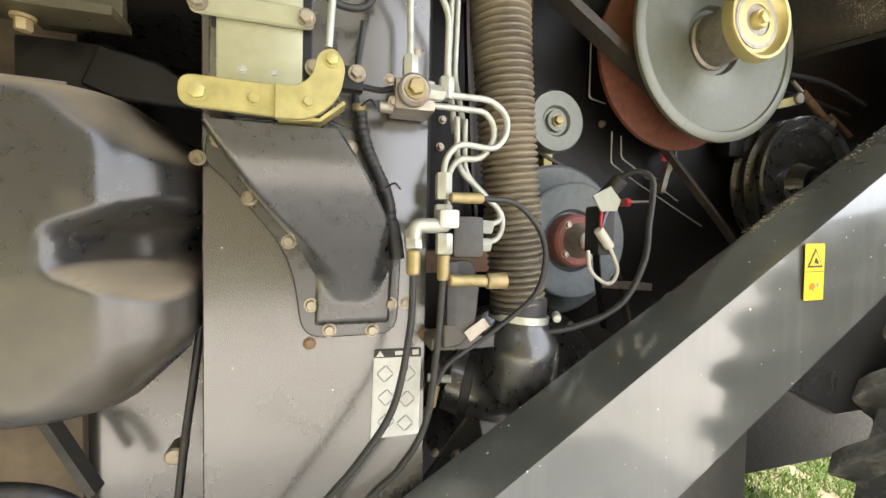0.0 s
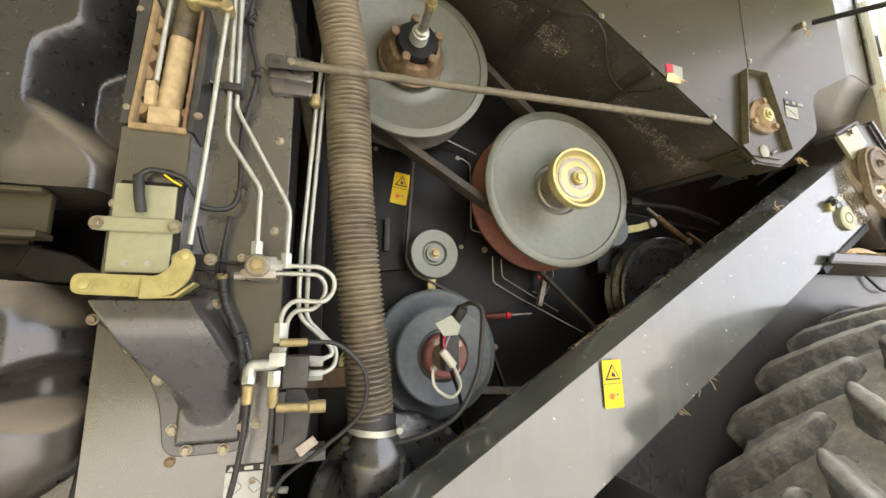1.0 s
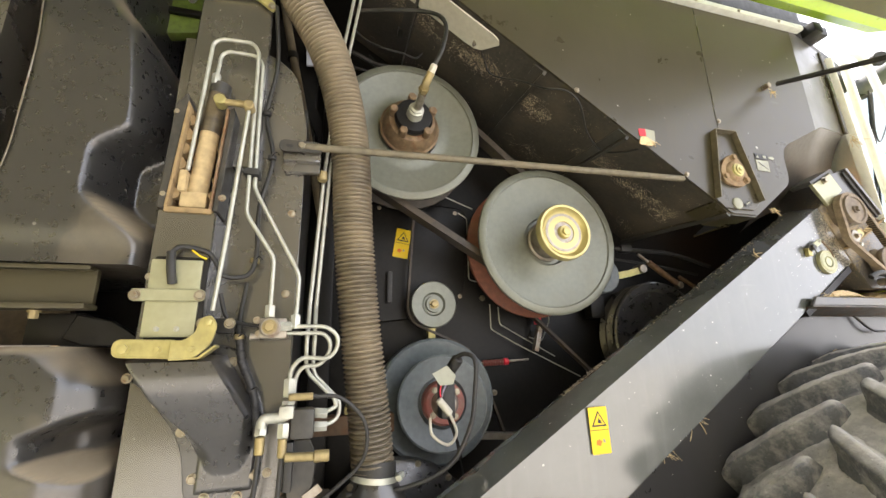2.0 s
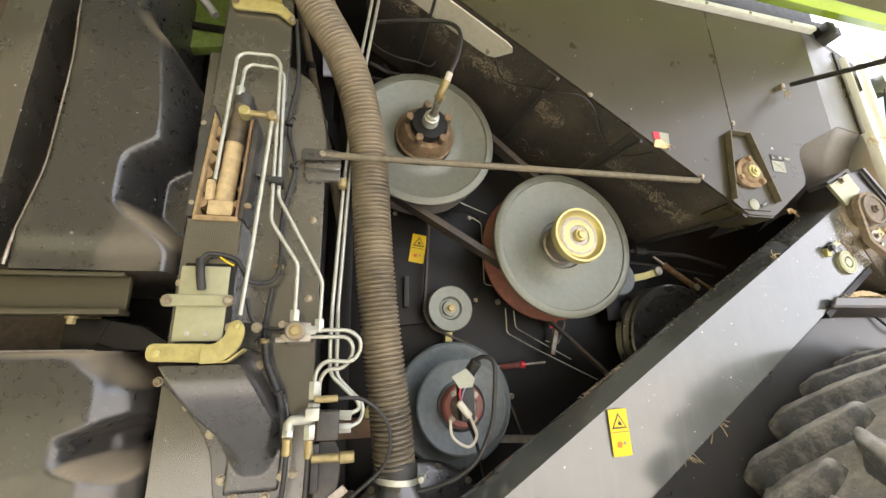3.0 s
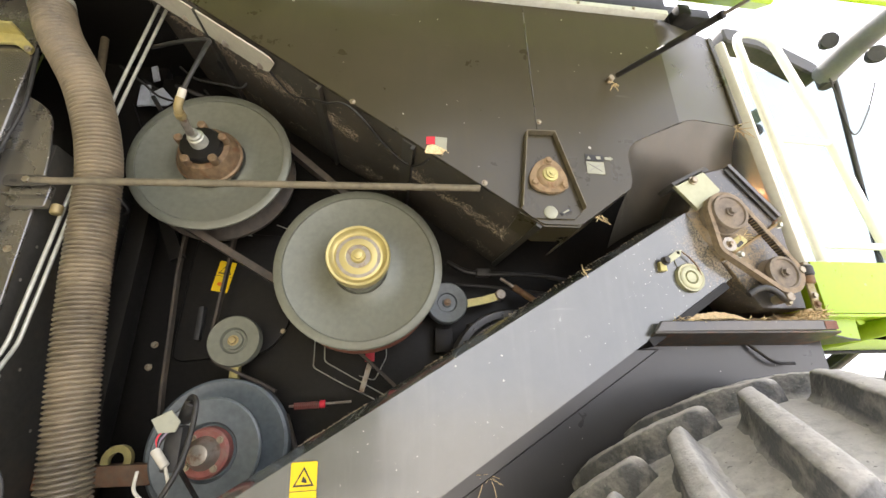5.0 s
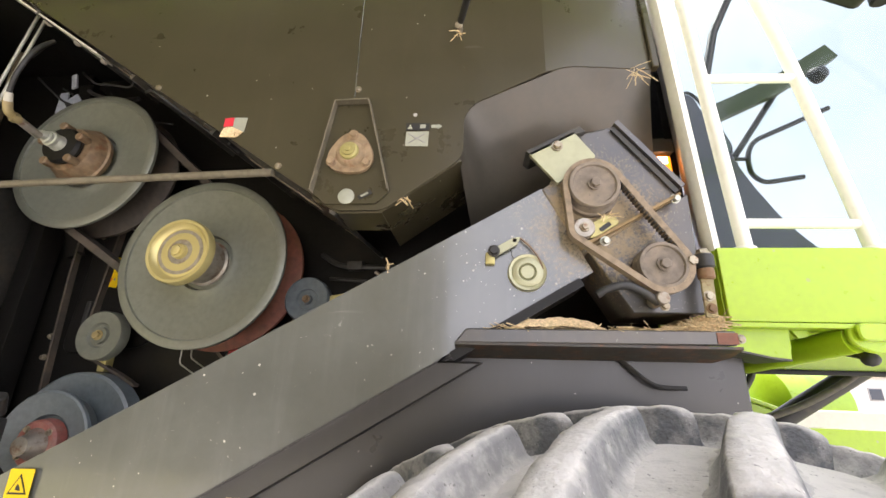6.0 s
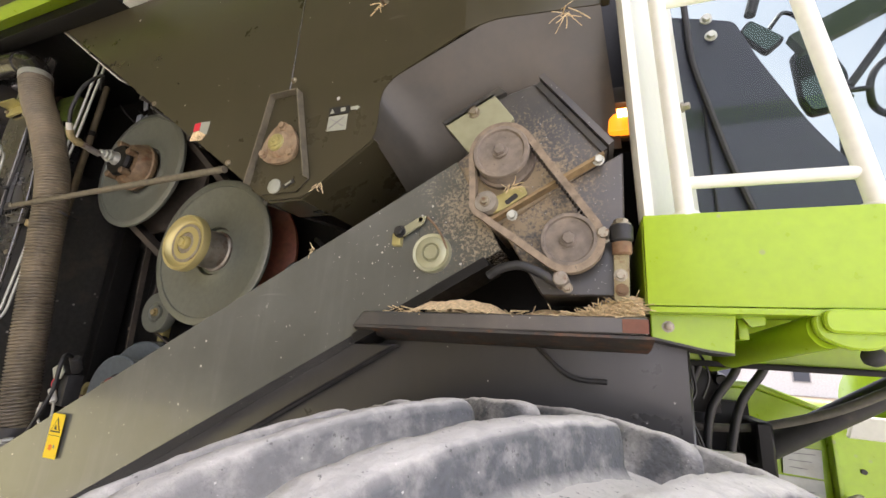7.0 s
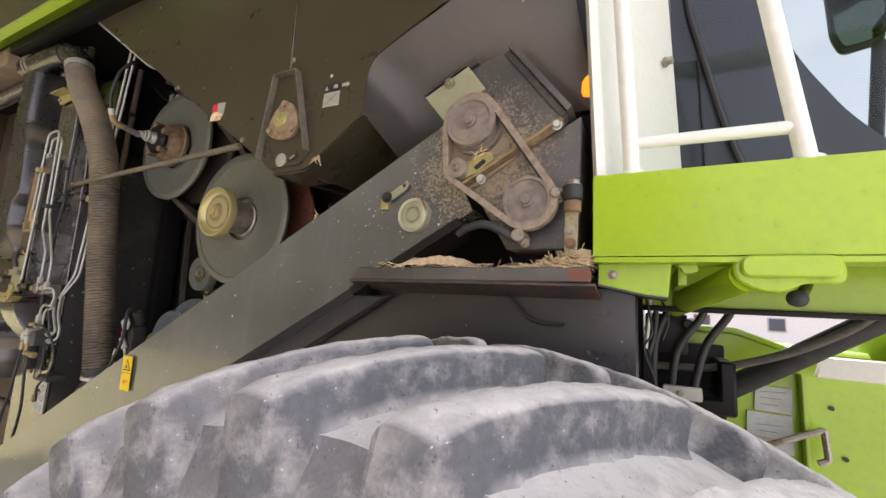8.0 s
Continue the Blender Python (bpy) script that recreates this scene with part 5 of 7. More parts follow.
vb = thing("variable_belt", (-0.25, 0.34, 2.2), "wide worn brown variator belt between the large pulleys", "belt")
part("belt", strap(belt_loop(CUP, 0.215, CB, 0.165, 0.338), 0.05, 0.022, closed=True), M_BELT, vb)

low = thing("drive_pulley", (CL[0], 0.35, CL[1] - 0.19), "blue-grey double drive pulley with red hub", "pulley")
axle_part("front_disc", CL, 0.305, [(0, -0.05), (0.12, -0.05), (0.134, -0.012), (0.138, -0.008), (0.138, 0.003), (0.133, 0.006), (0.126, 0.004), (0.10, -0.004), (0.075, -0.008), (0.068, -0.02), (0.045, -0.02), (0, -0.02)], M_PULLEY_BLUE, low)
axle_part("rear_disc", CL, 0.385, [(0, -0.06), (0.18, -0.06), (0.19, -0.05), (0.19, 0.0), (0.182, 0.006), (0.165, 0.002), (0.14, -0.006), (0.06, -0.006), (0, -0.006)], M_PULLEY_BLUE, low)
axle_part("hub_ring", CL, 0.31, [(0.034, 0.0), (0.036, 0.022), (0.056, 0.024), (0.062, 0.018), (0.064, -0.01)], M_REDHUB, low, "red painted hub ring")
axle_part("hub", CL, 0.30, [(0.042, -0.02), (0.042, 0.012), (0.030, 0.03), (0.024, 0.05), (0.018, 0.052), (0, 0.052)], M_STEEL, low)
for k in range(4):
    a = 0.7 + math.pi / 2 * k
    bolt((CL[0] + 0.048 * math.cos(a), 0.288, CL[1] + 0.048 * math.sin(a)), 0.007, low, 0.008)

smp = thing("idler_pulley", (CS[0], 0.42, CS[1] - 0.08), "small grey idler pulley with brass-coloured bolt", "pulley")
axle_part("disc", CS, 0.395, [(0, -0.035), (0.074, -0.035), (0.078, -0.03), (0.078, 0.0), (0.075, 0.004), (0.040, 0.002), (0.034, -0.006), (0.028, -0.006), (0.026, 0.004), (0.016, 0.004), (0, 0.004)], M_PULLEY, smp)
part("bolt", hexbolt((CS[0], 0.391, CS[1]), 0.012, 0.014), M_BRASS, smp)
part("arm", box(CS[0] - 0.012, CS[0] + 0.014, 0.43, 0.46, CS[1] - 0.11, CS[1], 0.003), M_GOLD, smp)

rol = thing("tension_pulley", (CR[0], 0.42, CR[1] - 0.07), "small grey tension pulley on a yellow arm", "pulley")
axle_part("disc", CR, 0.385, [(0, -0.04), (0.066, -0.04), (0.070, -0.035), (0.070, 0.0), (0.066, 0.004), (0.034, 0.0), (0.030, -0.008), (0.016, -0.008), (0.014, 0.004), (0, 0.004)], M_PULLEY_BLUE, rol)
part("bolt", hexbolt((CR[0], 0.381, CR[1]), 0.009, 0.012), M_COPPER, rol)
part("arm", strap([(0.34, 0.40, 2.135), (0.42, 0.40, 2.150), (0.485, 0.40, 2.170)], 0.012, 0.026), M_GOLD, rol)
part("clevis", cyl((0.478, 0.385, 2.170), (0.478, 0.43, 2.170), 0.018, bev=0.003), M_STEEL, rol)
part("bracket", box(0.25, 0.31, 0.43, 0.48, 1.98, 2.06, 0.004), M_DARK, rol)

blk = thing("fan_pulley", (0.50, 0.44, 1.80), "black grooved pulley in the shade behind the guard", "pulley")
axle_part("disc", (0.50, 1.90), 0.36, [(0, -0.10), (0.205, -0.10), (0.212, -0.092), (0.190, -0.075), (0.212, -0.058), (0.212, -0.050), (0.190, -0.034), (0.212, -0.016), (0.212, -0.004), (0.206, 0.002), (0.185, 0.0), (0.175, -0.02), (0.07, -0.03), (0.05, 0.01), (0, 0.01)], M_CHUTE, blk, seg=80)

part("hub", lathe([(0, 0.012), (0.022, 0.012), (0.028, 0.006), (0.045, 0.004), (0.048, -0.012), (0, -0.012)], (0.50, 0.352, 1.90), (0, -1, 0), 32), M_DARK, blk)
part("nut", hexbolt((0.50, 0.340, 1.90), 0.012, 0.010), M_BOLT, blk)
damp = thing("gas_damper", (0.59, 0.42, 2.11), "rusty red damper rod in the shade behind the guard", "damper")
part("body", cyl((0.535, 0.42, 2.205), (0.665, 0.42, 2.118), 0.012, bev=0.003), M_RUSTY, damp)
part("rod", cyl((0.49, 0.42, 2.236), (0.536, 0.42, 2.205), 0.006), M_STEEL, damp)
part("end_eye", cyl((0.672, 0.405, 2.112), (0.672, 0.435, 2.112), 0.014, bev=0.003), M_BOLT, damp)
part("body", cyl((0.690, 0.43, 2.150), (0.800, 0.43, 2.090), 0.008, bev=0.002), M_RUSTY, damp)
cb2 = thing("bay_cables", (0.5, 0.42, 2.2), "black cables running behind the tension pulley", "cables")
for pts, r in (([(0.30, 0.44, 2.30), (0.379, 0.42, 2.257), (0.52, 0.41, 2.248), (0.666, 0.42, 2.244), (0.862, 0.43, 2.202)], 0.009), ([(0.33, 0.45, 2.22), (0.45, 0.44, 2.21), (0.60, 0.43, 2.19), (0.80, 0.44, 2.165)], 0.006), ([(0.36, 0.43, 2.06), (0.50, 0.42, 2.09), (0.66, 0.42, 2.06)], 0.012)):
    part("cable", sweep(smooth_points(pts, 8), r, 8), M_RUBBER, cb2)
part("connector", box(0.40, 0.45, 0.40, 0.43, 2.240, 2.268, 0.004), M_RUBBER, cb2)
tb = thing("flat_belt", (-0.45, 0.44, 1.5), "narrow dark drive belt running round the idler", "belt")
part("belt", strap(path_points([(-0.600, 0.455, 2.60), (-0.612, 0.455, 2.30), (-0.585, 0.455, 1.85), (-0.567, 0.455, 1.72)], 0.1), 0.022, 0.008), M_BELT, tb)
arc = [(CS[0] + 0.083 * math.cos(a), 0.435, CS[1] + 0.083 * math.sin(a)) for a in (math.pi + 0.05 + (math.pi * 0.28) * k / 8 for k in range(9))]
part("belt", strap([(-0.425, 0.435, 2.60), (-0.452, 0.435, 2.20)] + arc + [(-0.30, 0.435, 1.895), (-0.25, 0.435, 1.868)], 0.022, 0.008), M_BELT, tb)
part("belt", strap([(-0.21, 0.435, 1.80), (-0.12, 0.435, 1.55), (-0.05, 0.435, 1.30)], 0.022, 0.008), M_BELT, tb)
part("belt", strap([(-0.36, 0.435, 1.53), (-0.28, 0.435, 1.40)], 0.022, 0.008), M_BELT, tb)
part("belt", strap([(-0.02, 0.43, 2.0), (0.20, 0.43, 1.80), (0.30, 0.43, 1.70)], 0.026, 0.010), M_BELT, tb)

# ---- inner wall details ----
cover = thing("wall_cover", (-0.4, 0.49, 1.9), "black pressed access cover on the inner wall", "cover")
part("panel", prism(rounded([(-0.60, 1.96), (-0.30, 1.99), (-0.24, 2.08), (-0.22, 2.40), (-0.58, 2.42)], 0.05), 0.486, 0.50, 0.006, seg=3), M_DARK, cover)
part("handle", box(-0.530, -0.512, 0.462, 0.486, 2.03, 2.14, 0.005), M_RUBBER, cover)
for bx, bz in ((-0.56, 2.38), (-0.26, 2.06), (-0.27, 2.38)):
    bolt((bx, 0.486, bz), 0.006, cover, 0.006)
lines = thing("wire_clip", (-0.05, 0.47, 1.85), "thin bright wire brackets on the inner wall", "wire")
for pts in ([(-0.150, 0.472, 2.03), (-0.150, 0.472, 1.940), (-0.06, 0.472, 1.890), (0.20, 0.472, 1.765)], [(-0.118, 0.472, 2.02), (-0.115, 0.472, 1.958), (-0.02, 0.472, 1.905), (0.10, 0.472, 1.84)],
            [(0.085, 0.472, 2.03), (0.088, 0.472, 1.97), (0.05, 0.472, 1.895), (0.0, 0.472, 1.91)], [(-0.26, 0.48, 2.38), (-0.225, 0.48, 2.36), (-0.225, 0.48, 2.12), (-0.17, 0.48, 2.11)],
            [(-0.32, 0.48, 2.445), (-0.20, 0.48, 2.40)], [(-0.60, 0.48, 2.44), (-0.40, 0.48, 2.40)]):
    part("wire", sweep(path_points(pts, 0.012), 0.0022, 6), M_ZINC, lines)
part("post", strap([(0.010, 0.45, 1.86), (0.035, 0.45, 1.95)], 0.02, 0.016), M_STEEL, lines)
part("tag", box(0.018, 0.048, 0.458, 0.462, 1.955, 1.995, 0.001), M_RED, lines, "red plastic tag")
spr = thing("spring_rod", (-0.14, 0.45, 1.80), "red tension spring on a thin steel rod", "spring")
part("rod", cyl((-0.21, 0.45, 1.822), (-0.02, 0.45, 1.832), 0.004, seg=8), M_STEEL, spr)
hel = [(-0.195 + 0.075 * k / 96, 0.45 + 0.009 * math.cos(2 * math.pi * k / 8), 1.822 + 0.003 * k / 96 + 0.009 * math.sin(2 * math.pi * k / 8)) for k in range(97)]
part("coil", sweep(hel, 0.0024, 6), M_REDHUB, spr)
part("stop", cyl((-0.118, 0.45, 1.826), (-0.10, 0.45, 1.827), 0.012, bev=0.002), M_RED, spr)
frame_bars = thing("inner_frame", (-0.6, 0.4, 1.2), "rusty dark cross bars of the inner frame", "frame")
part("cross_bar", box(-0.80, -0.52, 0.34, 0.40, 1.64, 1.69, 0.004), material("rusty brown bar", (0.14, 0.085, 0.05), 0.7, rust=0.5, dust=0.4), frame_bars)
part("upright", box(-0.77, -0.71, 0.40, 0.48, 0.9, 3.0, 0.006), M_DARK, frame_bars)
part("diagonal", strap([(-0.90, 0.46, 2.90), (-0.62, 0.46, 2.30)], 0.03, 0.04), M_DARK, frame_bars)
part("eyelet", lathe([(0.020, -0.008), (0.038, -0.008), (0.038, 0.008), (0.020, 0.008), (0.020, -0.008)], (-0.625, 0.37, 1.70), (0, -1, 0), 28), M_GOLD, frame_bars)
part("lower_bar", strap([(-0.26, 0.42, 1.60), (-0.05, 0.42, 1.585)], 0.03, 0.02), M_STEEL, frame_bars)
for bx, bz in ((-0.66, 1.95), (-0.655, 2.02), (-0.14, 1.72), (-0.17, 2.055)):
    bolt((bx, 0.495, bz), 0.008, frame_bars, 0.012)
fanc = thing("fan_cover", (-0.6, 0.36, 1.1), "round black fan cover bolted low in the bay", "cover")
part("cover", lathe([(0, 0.02), (0.18, 0.02), (0.22, 0.0), (0.235, 0.0), (0.235, -0.05), (0, -0.05)], (-0.50, 0.34, 1.33), (0, -1, 0), 56), M_CHUTE, fanc)
for k in range(14):
    a = 2 * math.pi * k / 14
    bolt((-0.50 + 0.226 * math.cos(a), 0.34, 1.33 + 0.226 * math.sin(a)), 0.007, fanc, 0.007)
part("gusset", prism([(-0.80, 1.22), (-0.66, 1.40), (-0.62, 1.20), (-0.70, 1.05), (-0.80, 1.05)], 0.20, 0.21, 0.003), M_FRAME, fanc)
part("bolt", hexbolt((-0.70, 0.20, 1.30), 0.010, 0.01), M_BOLT, fanc)

tube = thing("dusty_tube", (-0.75, 0.20, 2.2), "straight brown dust-covered steel tube behind the pulleys", "pipe")
part("tube", cyl((-0.925, 0.292, 3.06), (-0.745, 0.190, 2.20), 0.0125, seg=16), material("brown dusty tube", (0.10, 0.078, 0.045), 0.7, dust=0.5, dust_col=(0.20, 0.155, 0.09), dust_scale=10), tube)
part("tube_clip", cyl((-0.872, 0.262, 2.80), (-0.868, 0.260, 2.775), 0.017, bev=0.002), M_DARK, tube)

# dark clutter high in the bay
clut = thing("cable_harness", (-0.5, 0.3, 2.9), "tangled black cables and connectors high in the bay", "cables")
rc = random.Random(11)
for k in range(7):
    a = Vector((-0.88 + 0.05 * k, rc.uniform(0.28, 0.42), rc.uniform(2.90, 3.06)))
    b = a + Vector((rc.uniform(0.20, 0.38), rc.uniform(-0.04, 0.04), rc.uniform(-0.20, -0.06)))
    sag = rc.uniform(0.03, 0.09)
    pts = [a.lerp(b, j / 5) + Vector((rc.uniform(-0.014, 0.014), rc.uniform(-0.012, 0.012), -sag * math.sin(math.pi * j / 5) + rc.uniform(-0.010, 0.010))) for j in range(6)]
    part("cable", sweep(smooth_points(pts, 8), rc.choice((0.004, 0.006, 0.008)), 8), M_RUBBER, clut)
part("connector", box(-0.53, -0.49, 0.26, 0.30, 2.97, 3.03, 0.006), M_RUBBER, clut)
part("clip", box(-0.51, -0.485, 0.255, 0.262, 3.01, 3.03, 0.002), M_GREEN, clut)
bl = thing("light_plate", (-0.76, 0.36, 2.8), "pale grey-blue perforated plates behind the pulley", "plate")
M_PALE = material("pale blue grey plate", (0.42, 0.46, 0.52), 0.5, dust=0.2, vary=0.1)
part("plate", prism([(-0.826, 3.05), (-0.806, 3.06), (-0.785, 2.995), (-0.806, 2.985)], 0.40, 0.41, 0.002), M_PALE, bl)
part("plate", prism([(-0.845, 2.965), (-0.812, 2.968), (-0.796, 2.878), (-0.84, 2.87)], 0.40, 0.41, 0.002), M_PALE, bl)
part("plate", prism([(-0.802, 2.925), (-0.765, 2.955), (-0.715, 2.90), (-0.735, 2.875), (-0.79, 2.872)], 0.395, 0.405, 0.002), M_PALE, bl)
wp = thing("cover_strip", (-0.45, 0.1, 2.83), "cream painted metal strip bolted along the edge", "strip")
outline = [(0.0, 0.012), (0.372, 0.012), (0.388, 0.022), (0.393, 0.050), (0.386, 0.085), (0.366, 0.180), (0.350, 0.205), (0.328, 0.212), (0.0, 0.212)]
nb = bmesh.new()
low = [nb.verts.new(on_slope(s, w) + Vector((0, 0, -0.016))) for s, w in outline]
top = [nb.verts.new(v.co + Vector((0, 0, 0.006))) for v in low]
for k in range(len(low)):
    nb.faces.new((low[k], low[(k + 1) % len(low)], top[(k + 1) % len(low)], top[k]))
nb.faces.new(low[::-1]), nb.faces.new(top)
part("strip", nb, M_PLATE, wp)
for s, w in ((0.346, 0.165), (0.255, 0.165), (0.15, 0.165)):
    bolt(on_slope(s, w) + Vector((0, 0, -0.016)), 0.008, wp, 0.005, axis=(0.5, -0.4, -0.8), mat=M_STEEL)
sw = thing("loose_cable", (0.1, 0.0, 2.5), "thin black cable hanging along the panel edge", "cable")
drop = Vector((0, 0, -0.012))
part("cable", sweep(smooth_points([on_slope(0.36, 0.15) + drop, on_slope(0.379, 0.228) + drop, on_slope(0.415, 0.31) + drop, on_slope(0.475, 0.19) + drop, on_slope(0.517, 0.082) + 2.2 * drop, on_slope(0.560, 0.012) + drop, on_slope(0.600, 0.03) + drop, on_slope(0.660, 0.19) + drop, on_slope(0.715, 0.245) + drop, on_slope(0.745, 0.14) + drop, on_slope(0.757, 0.03) + drop]), 0.0032, 8), M_RUBBER, sw)

# ---- column: elevator housing ----
col = thing("elevator_housing", (-0.95, 0.2, 0.6), "tall grey sheet metal elevator housing, dusty", "housing")
part("front_plate", prism(rounded([(-1.108, 0.6), (-0.797, 0.6), (-0.797, 2.44), (-0.83, 2.60), (-0.92, 2.66), (-1.108, 2.66)], [0, 0, 0.05, 0.08, 0.08, 0]), 0.088, 0.098, 0.002), M_COL, col)
part("side_plate", box(-0.812, -0.800, 0.099, 0.46, 0.6, 2.50, 0.002), M_FRAME, col)
part("rear_side", box(-1.106, -1.096, 0.099, 0.46, 0.6, 2.66, 0.002), M_FRAME, col)
part("upper_box", prism([(-1.085, 2.30), (-0.905, 2.30), (-0.905, 3.05), (-1.065, 3.05)], 0.062, 0.088, 0.003), M_COL, col)
for bx, bz in ((-0.83, 1.62), (-0.83, 1.52), (-0.82, 2.20), (-0.82, 2.0)):
    bolt((bx, 0.088, bz), 0.007, col, 0.005)
tbk = thing("top_bracket", (-0.98, 0.05, 2.74), "bent yellow passivated bracket on the housing", "bracket")
part("plate", prism(rounded([(-1.070, 2.82), (-1.055, 2.775), (-0.945, 2.785), (-0.900, 2.750), (-0.895, 2.775), (-0.935, 2.815), (-1.02, 2.83)], 0.012), 0.046, 0.056, 0.002), M_GOLD, tbk)
part("flange", box(-1.065, -0.935, 0.01, 0.056, 2.815, 2.823, 0.002), M_GOLD, tbk)
bolt((-0.905, 0.046, 2.765), 0.007, tbk, 0.008)
bolt((-1.05, 0.046, 2.797), 0.007, tbk, 0.008)

# slotted cylinder housing
slot = thing("cylinder_housing", (-1.02, 0.05, 1.93), "olive grey housing with toothed slot and dusty hydraulic cylinder", "housing")
sb = prism([(-1.083, 1.88), (-0.968, 1.88), (-0.968, 2.166), (-1.081, 2.166)], 0.014, 0.088, 0.003)
part("lower_body", sb, M_COL, slot)
part("left_wall", prism([(-1.083, 2.168), (-1.069, 2.168), (-1.052, 2.43), (-1.056, 2.452), (-1.077, 2.42)], 0.010, 0.088, 0.002), M_FRAME, slot)
part("left_lining", prism([(-1.0685, 2.170), (-1.062, 2.170), (-1.046, 2.42), (-1.0515, 2.43)], 0.007, 0.086, 0.001), M_SLOTDUST, slot, "dust-caked inner face")
part("right_wall", prism([(-0.978, 2.168), (-0.966, 2.168), (-0.953, 2.413), (-0.958, 2.43), (-0.966, 2.425)], 0.014, 0.088, 0.002), M_FRAME, slot)
part("right_lining", prism([(-0.983, 2.170), (-0.9785, 2.170), (-0.9665, 2.42), (-0.972, 2.42)], 0.007, 0.086, 0.001), M_RUSTY, slot, "dust-caked inner face")
part("slot_back", prism([(-1.066, 2.168), (-0.978, 2.168), (-0.962, 2.43), (-1.046, 2.43)], 0.078, 0.084), M_DARK, slot)
part("sill", box(-1.068, -0.977, 0.008, 0.07, 2.160, 2.172, 0.002), M_SLOTDUST, slot)
for k in range(6):
    z = 2.195 + 0.036 * k
    for sx, x0 in ((1, -1.064 + 0.0031 * 6 * k * 0.18), (-1, -0.976 + 0.0031 * 6 * k * 0.16)):
        part("tooth", prism(rounded([(x0, z - 0.002), (x0 + sx * 0.013, z + 0.004 + 0.003 * (k % 2)), (x0 + sx * (0.018 - 0.002 * (k % 3)), z + 0.016), (x0 + sx * 0.006, z + 0.027), (x0, z + 0.029)], 0.004, 3), 0.024, 0.062, 0.002), M_SLOTDUST, slot)
part("cylinder", cyl((-1.020, 0.045, 2.200), (-1.009, 0.045, 2.385), 0.021, bev=0.002), material("dust coated cylinder", (0.46, 0.355, 0.19), 0.9, dust=0.5, dust_col=(0.62, 0.48, 0.27), dust_scale=9, bump=0.3), slot, "cylinder coated in ochre dust")
part("cylinder_sleeve", cyl((-1.010, 0.045, 2.366), (-1.001, 0.045, 2.475), 0.0222, bev=0.003), material("half wiped black cylinder", (0.030, 0.028, 0.022), 0.4, dust=0.55, dust_col=(0.30, 0.23, 0.13), dust_scale=7), slot, "black wiped upper half")
part("cylinder_foot", box(-1.046, -0.992, 0.02, 0.07, 2.176, 2.214, 0.006), bpy.data.materials["dust coated cylinder"], slot)
part("cylinder_head", cyl((-1.002, 0.045, 2.470), (-0.999, 0.045, 2.505), 0.0235, bev=0.004), M_FRAME, slot)
part("side_port", box(-1.052, -1.036, 0.015, 0.045, 2.212, 2.262, 0.004), bpy.data.materials["dust coated cylinder"], slot)
for bx, bz in ((-1.072, 2.40), (-1.074, 2.20), (-0.960, 2.20), (-1.075, 2.02)):
    bolt((bx, 0.014, bz), 0.006, slot, 0.006)

ecu = thing("control_box", (-1.025, 0.0, 1.89), "aluminium control box held by a metal strap", "electronics")
part("case", box(-1.072, -0.978, 0.002, 0.014, 1.898, 2.055, 0.003), M_ALU, ecu)
part("base", box(-1.066, -0.968, 0.006, 0.013, 1.890, 2.062, 0.002), M_DARK, ecu)
part("strap", prism(rounded([(-1.098, 1.968), (-0.965, 1.968), (-0.965, 1.993), (-1.098, 1.993)], 0.010), -0.006, 0.001, 0.002), M_ALU, ecu, "pale metal strap")
for bx in (-1.088, -0.974):
    bolt((bx, -0.006, 1.980), 0.008, ecu, 0.009)
for bx in (-1.045, -1.010):
    bolt((bx, 0.002, 1.914), 0.004, ecu, 0.004, mat=M_ZINC)
part("plug", sweep(path_points([(-1.028, 0.0, 2.005), (-1.030, -0.012, 2.03), (-1.036, -0.006, 2.068)], 0.015), 0.0085, 12), M_RUBBER, ecu)
wire_h = thing("wiring_loom", (-0.95, 0.03, 1.9), "black wiring loom running along the housing", "cables")
for pts, r in (([(-1.036, -0.006, 2.066), (-1.02, 0.0, 2.082), (-0.975, 0.01, 2.075), (-0.955, 0.02, 2.05), (-0.945, 0.04, 2.03), (-0.90, 0.05, 2.035), (-0.885, 0.05, 2.08), (-0.890, 0.06, 2.2), (-0.870, 0.06, 2.33), (-0.895, 0.065, 2.45), (-0.880, 0.065, 2.60), (-0.895, 0.06, 2.78)], 0.0052),
               ([(-0.945, 0.03, 1.99), (-0.93, 0.05, 1.94), (-0.88, 0.05, 1.925), (-0.85, 0.03, 1.93)], 0.0045),
               ([(-0.905, 0.07, 1.90), (-0.895, 0.06, 1.85), (-0.865, 0.055, 1.78), (-0.858, 0.06, 1.73)], 0.0075),
               ([(-0.90, 0.06, 2.02), (-0.91, 0.07, 1.93), (-0.90, 0.07, 1.87)], 0.0045)):
    part("cable", sweep(smooth_points(pts, 6), r, 10), M_RUBBER, wire_h)
part("yellow_wire", sweep(smooth_points([(-1.0, 0.0, 2.075), (-0.985, -0.002, 2.064), (-0.972, 0.004, 2.058)], 5), 0.0019, 8), M_YELLOW, wire_h)
for x, z in ((-0.872, 2.33), (-0.888, 2.07), (-0.893, 2.45), (-0.905, 1.90), (-0.870, 1.79)):
    part("clip", cyl((x, 0.058, z - 0.006), (x, 0.058, z + 0.006), 0.0105, bev=0.002), M_BRASS if z in (2.07, 1.90) else M_RUBBER, wire_h)
    part("tie_tail", sweep(smooth_points([(x, 0.05, z), (x + 0.012, 0.036, z + 0.006), (x + 0.020, 0.034, z - 0.002)], 4), 0.0016, 5), M_RUBBER, wire_h)
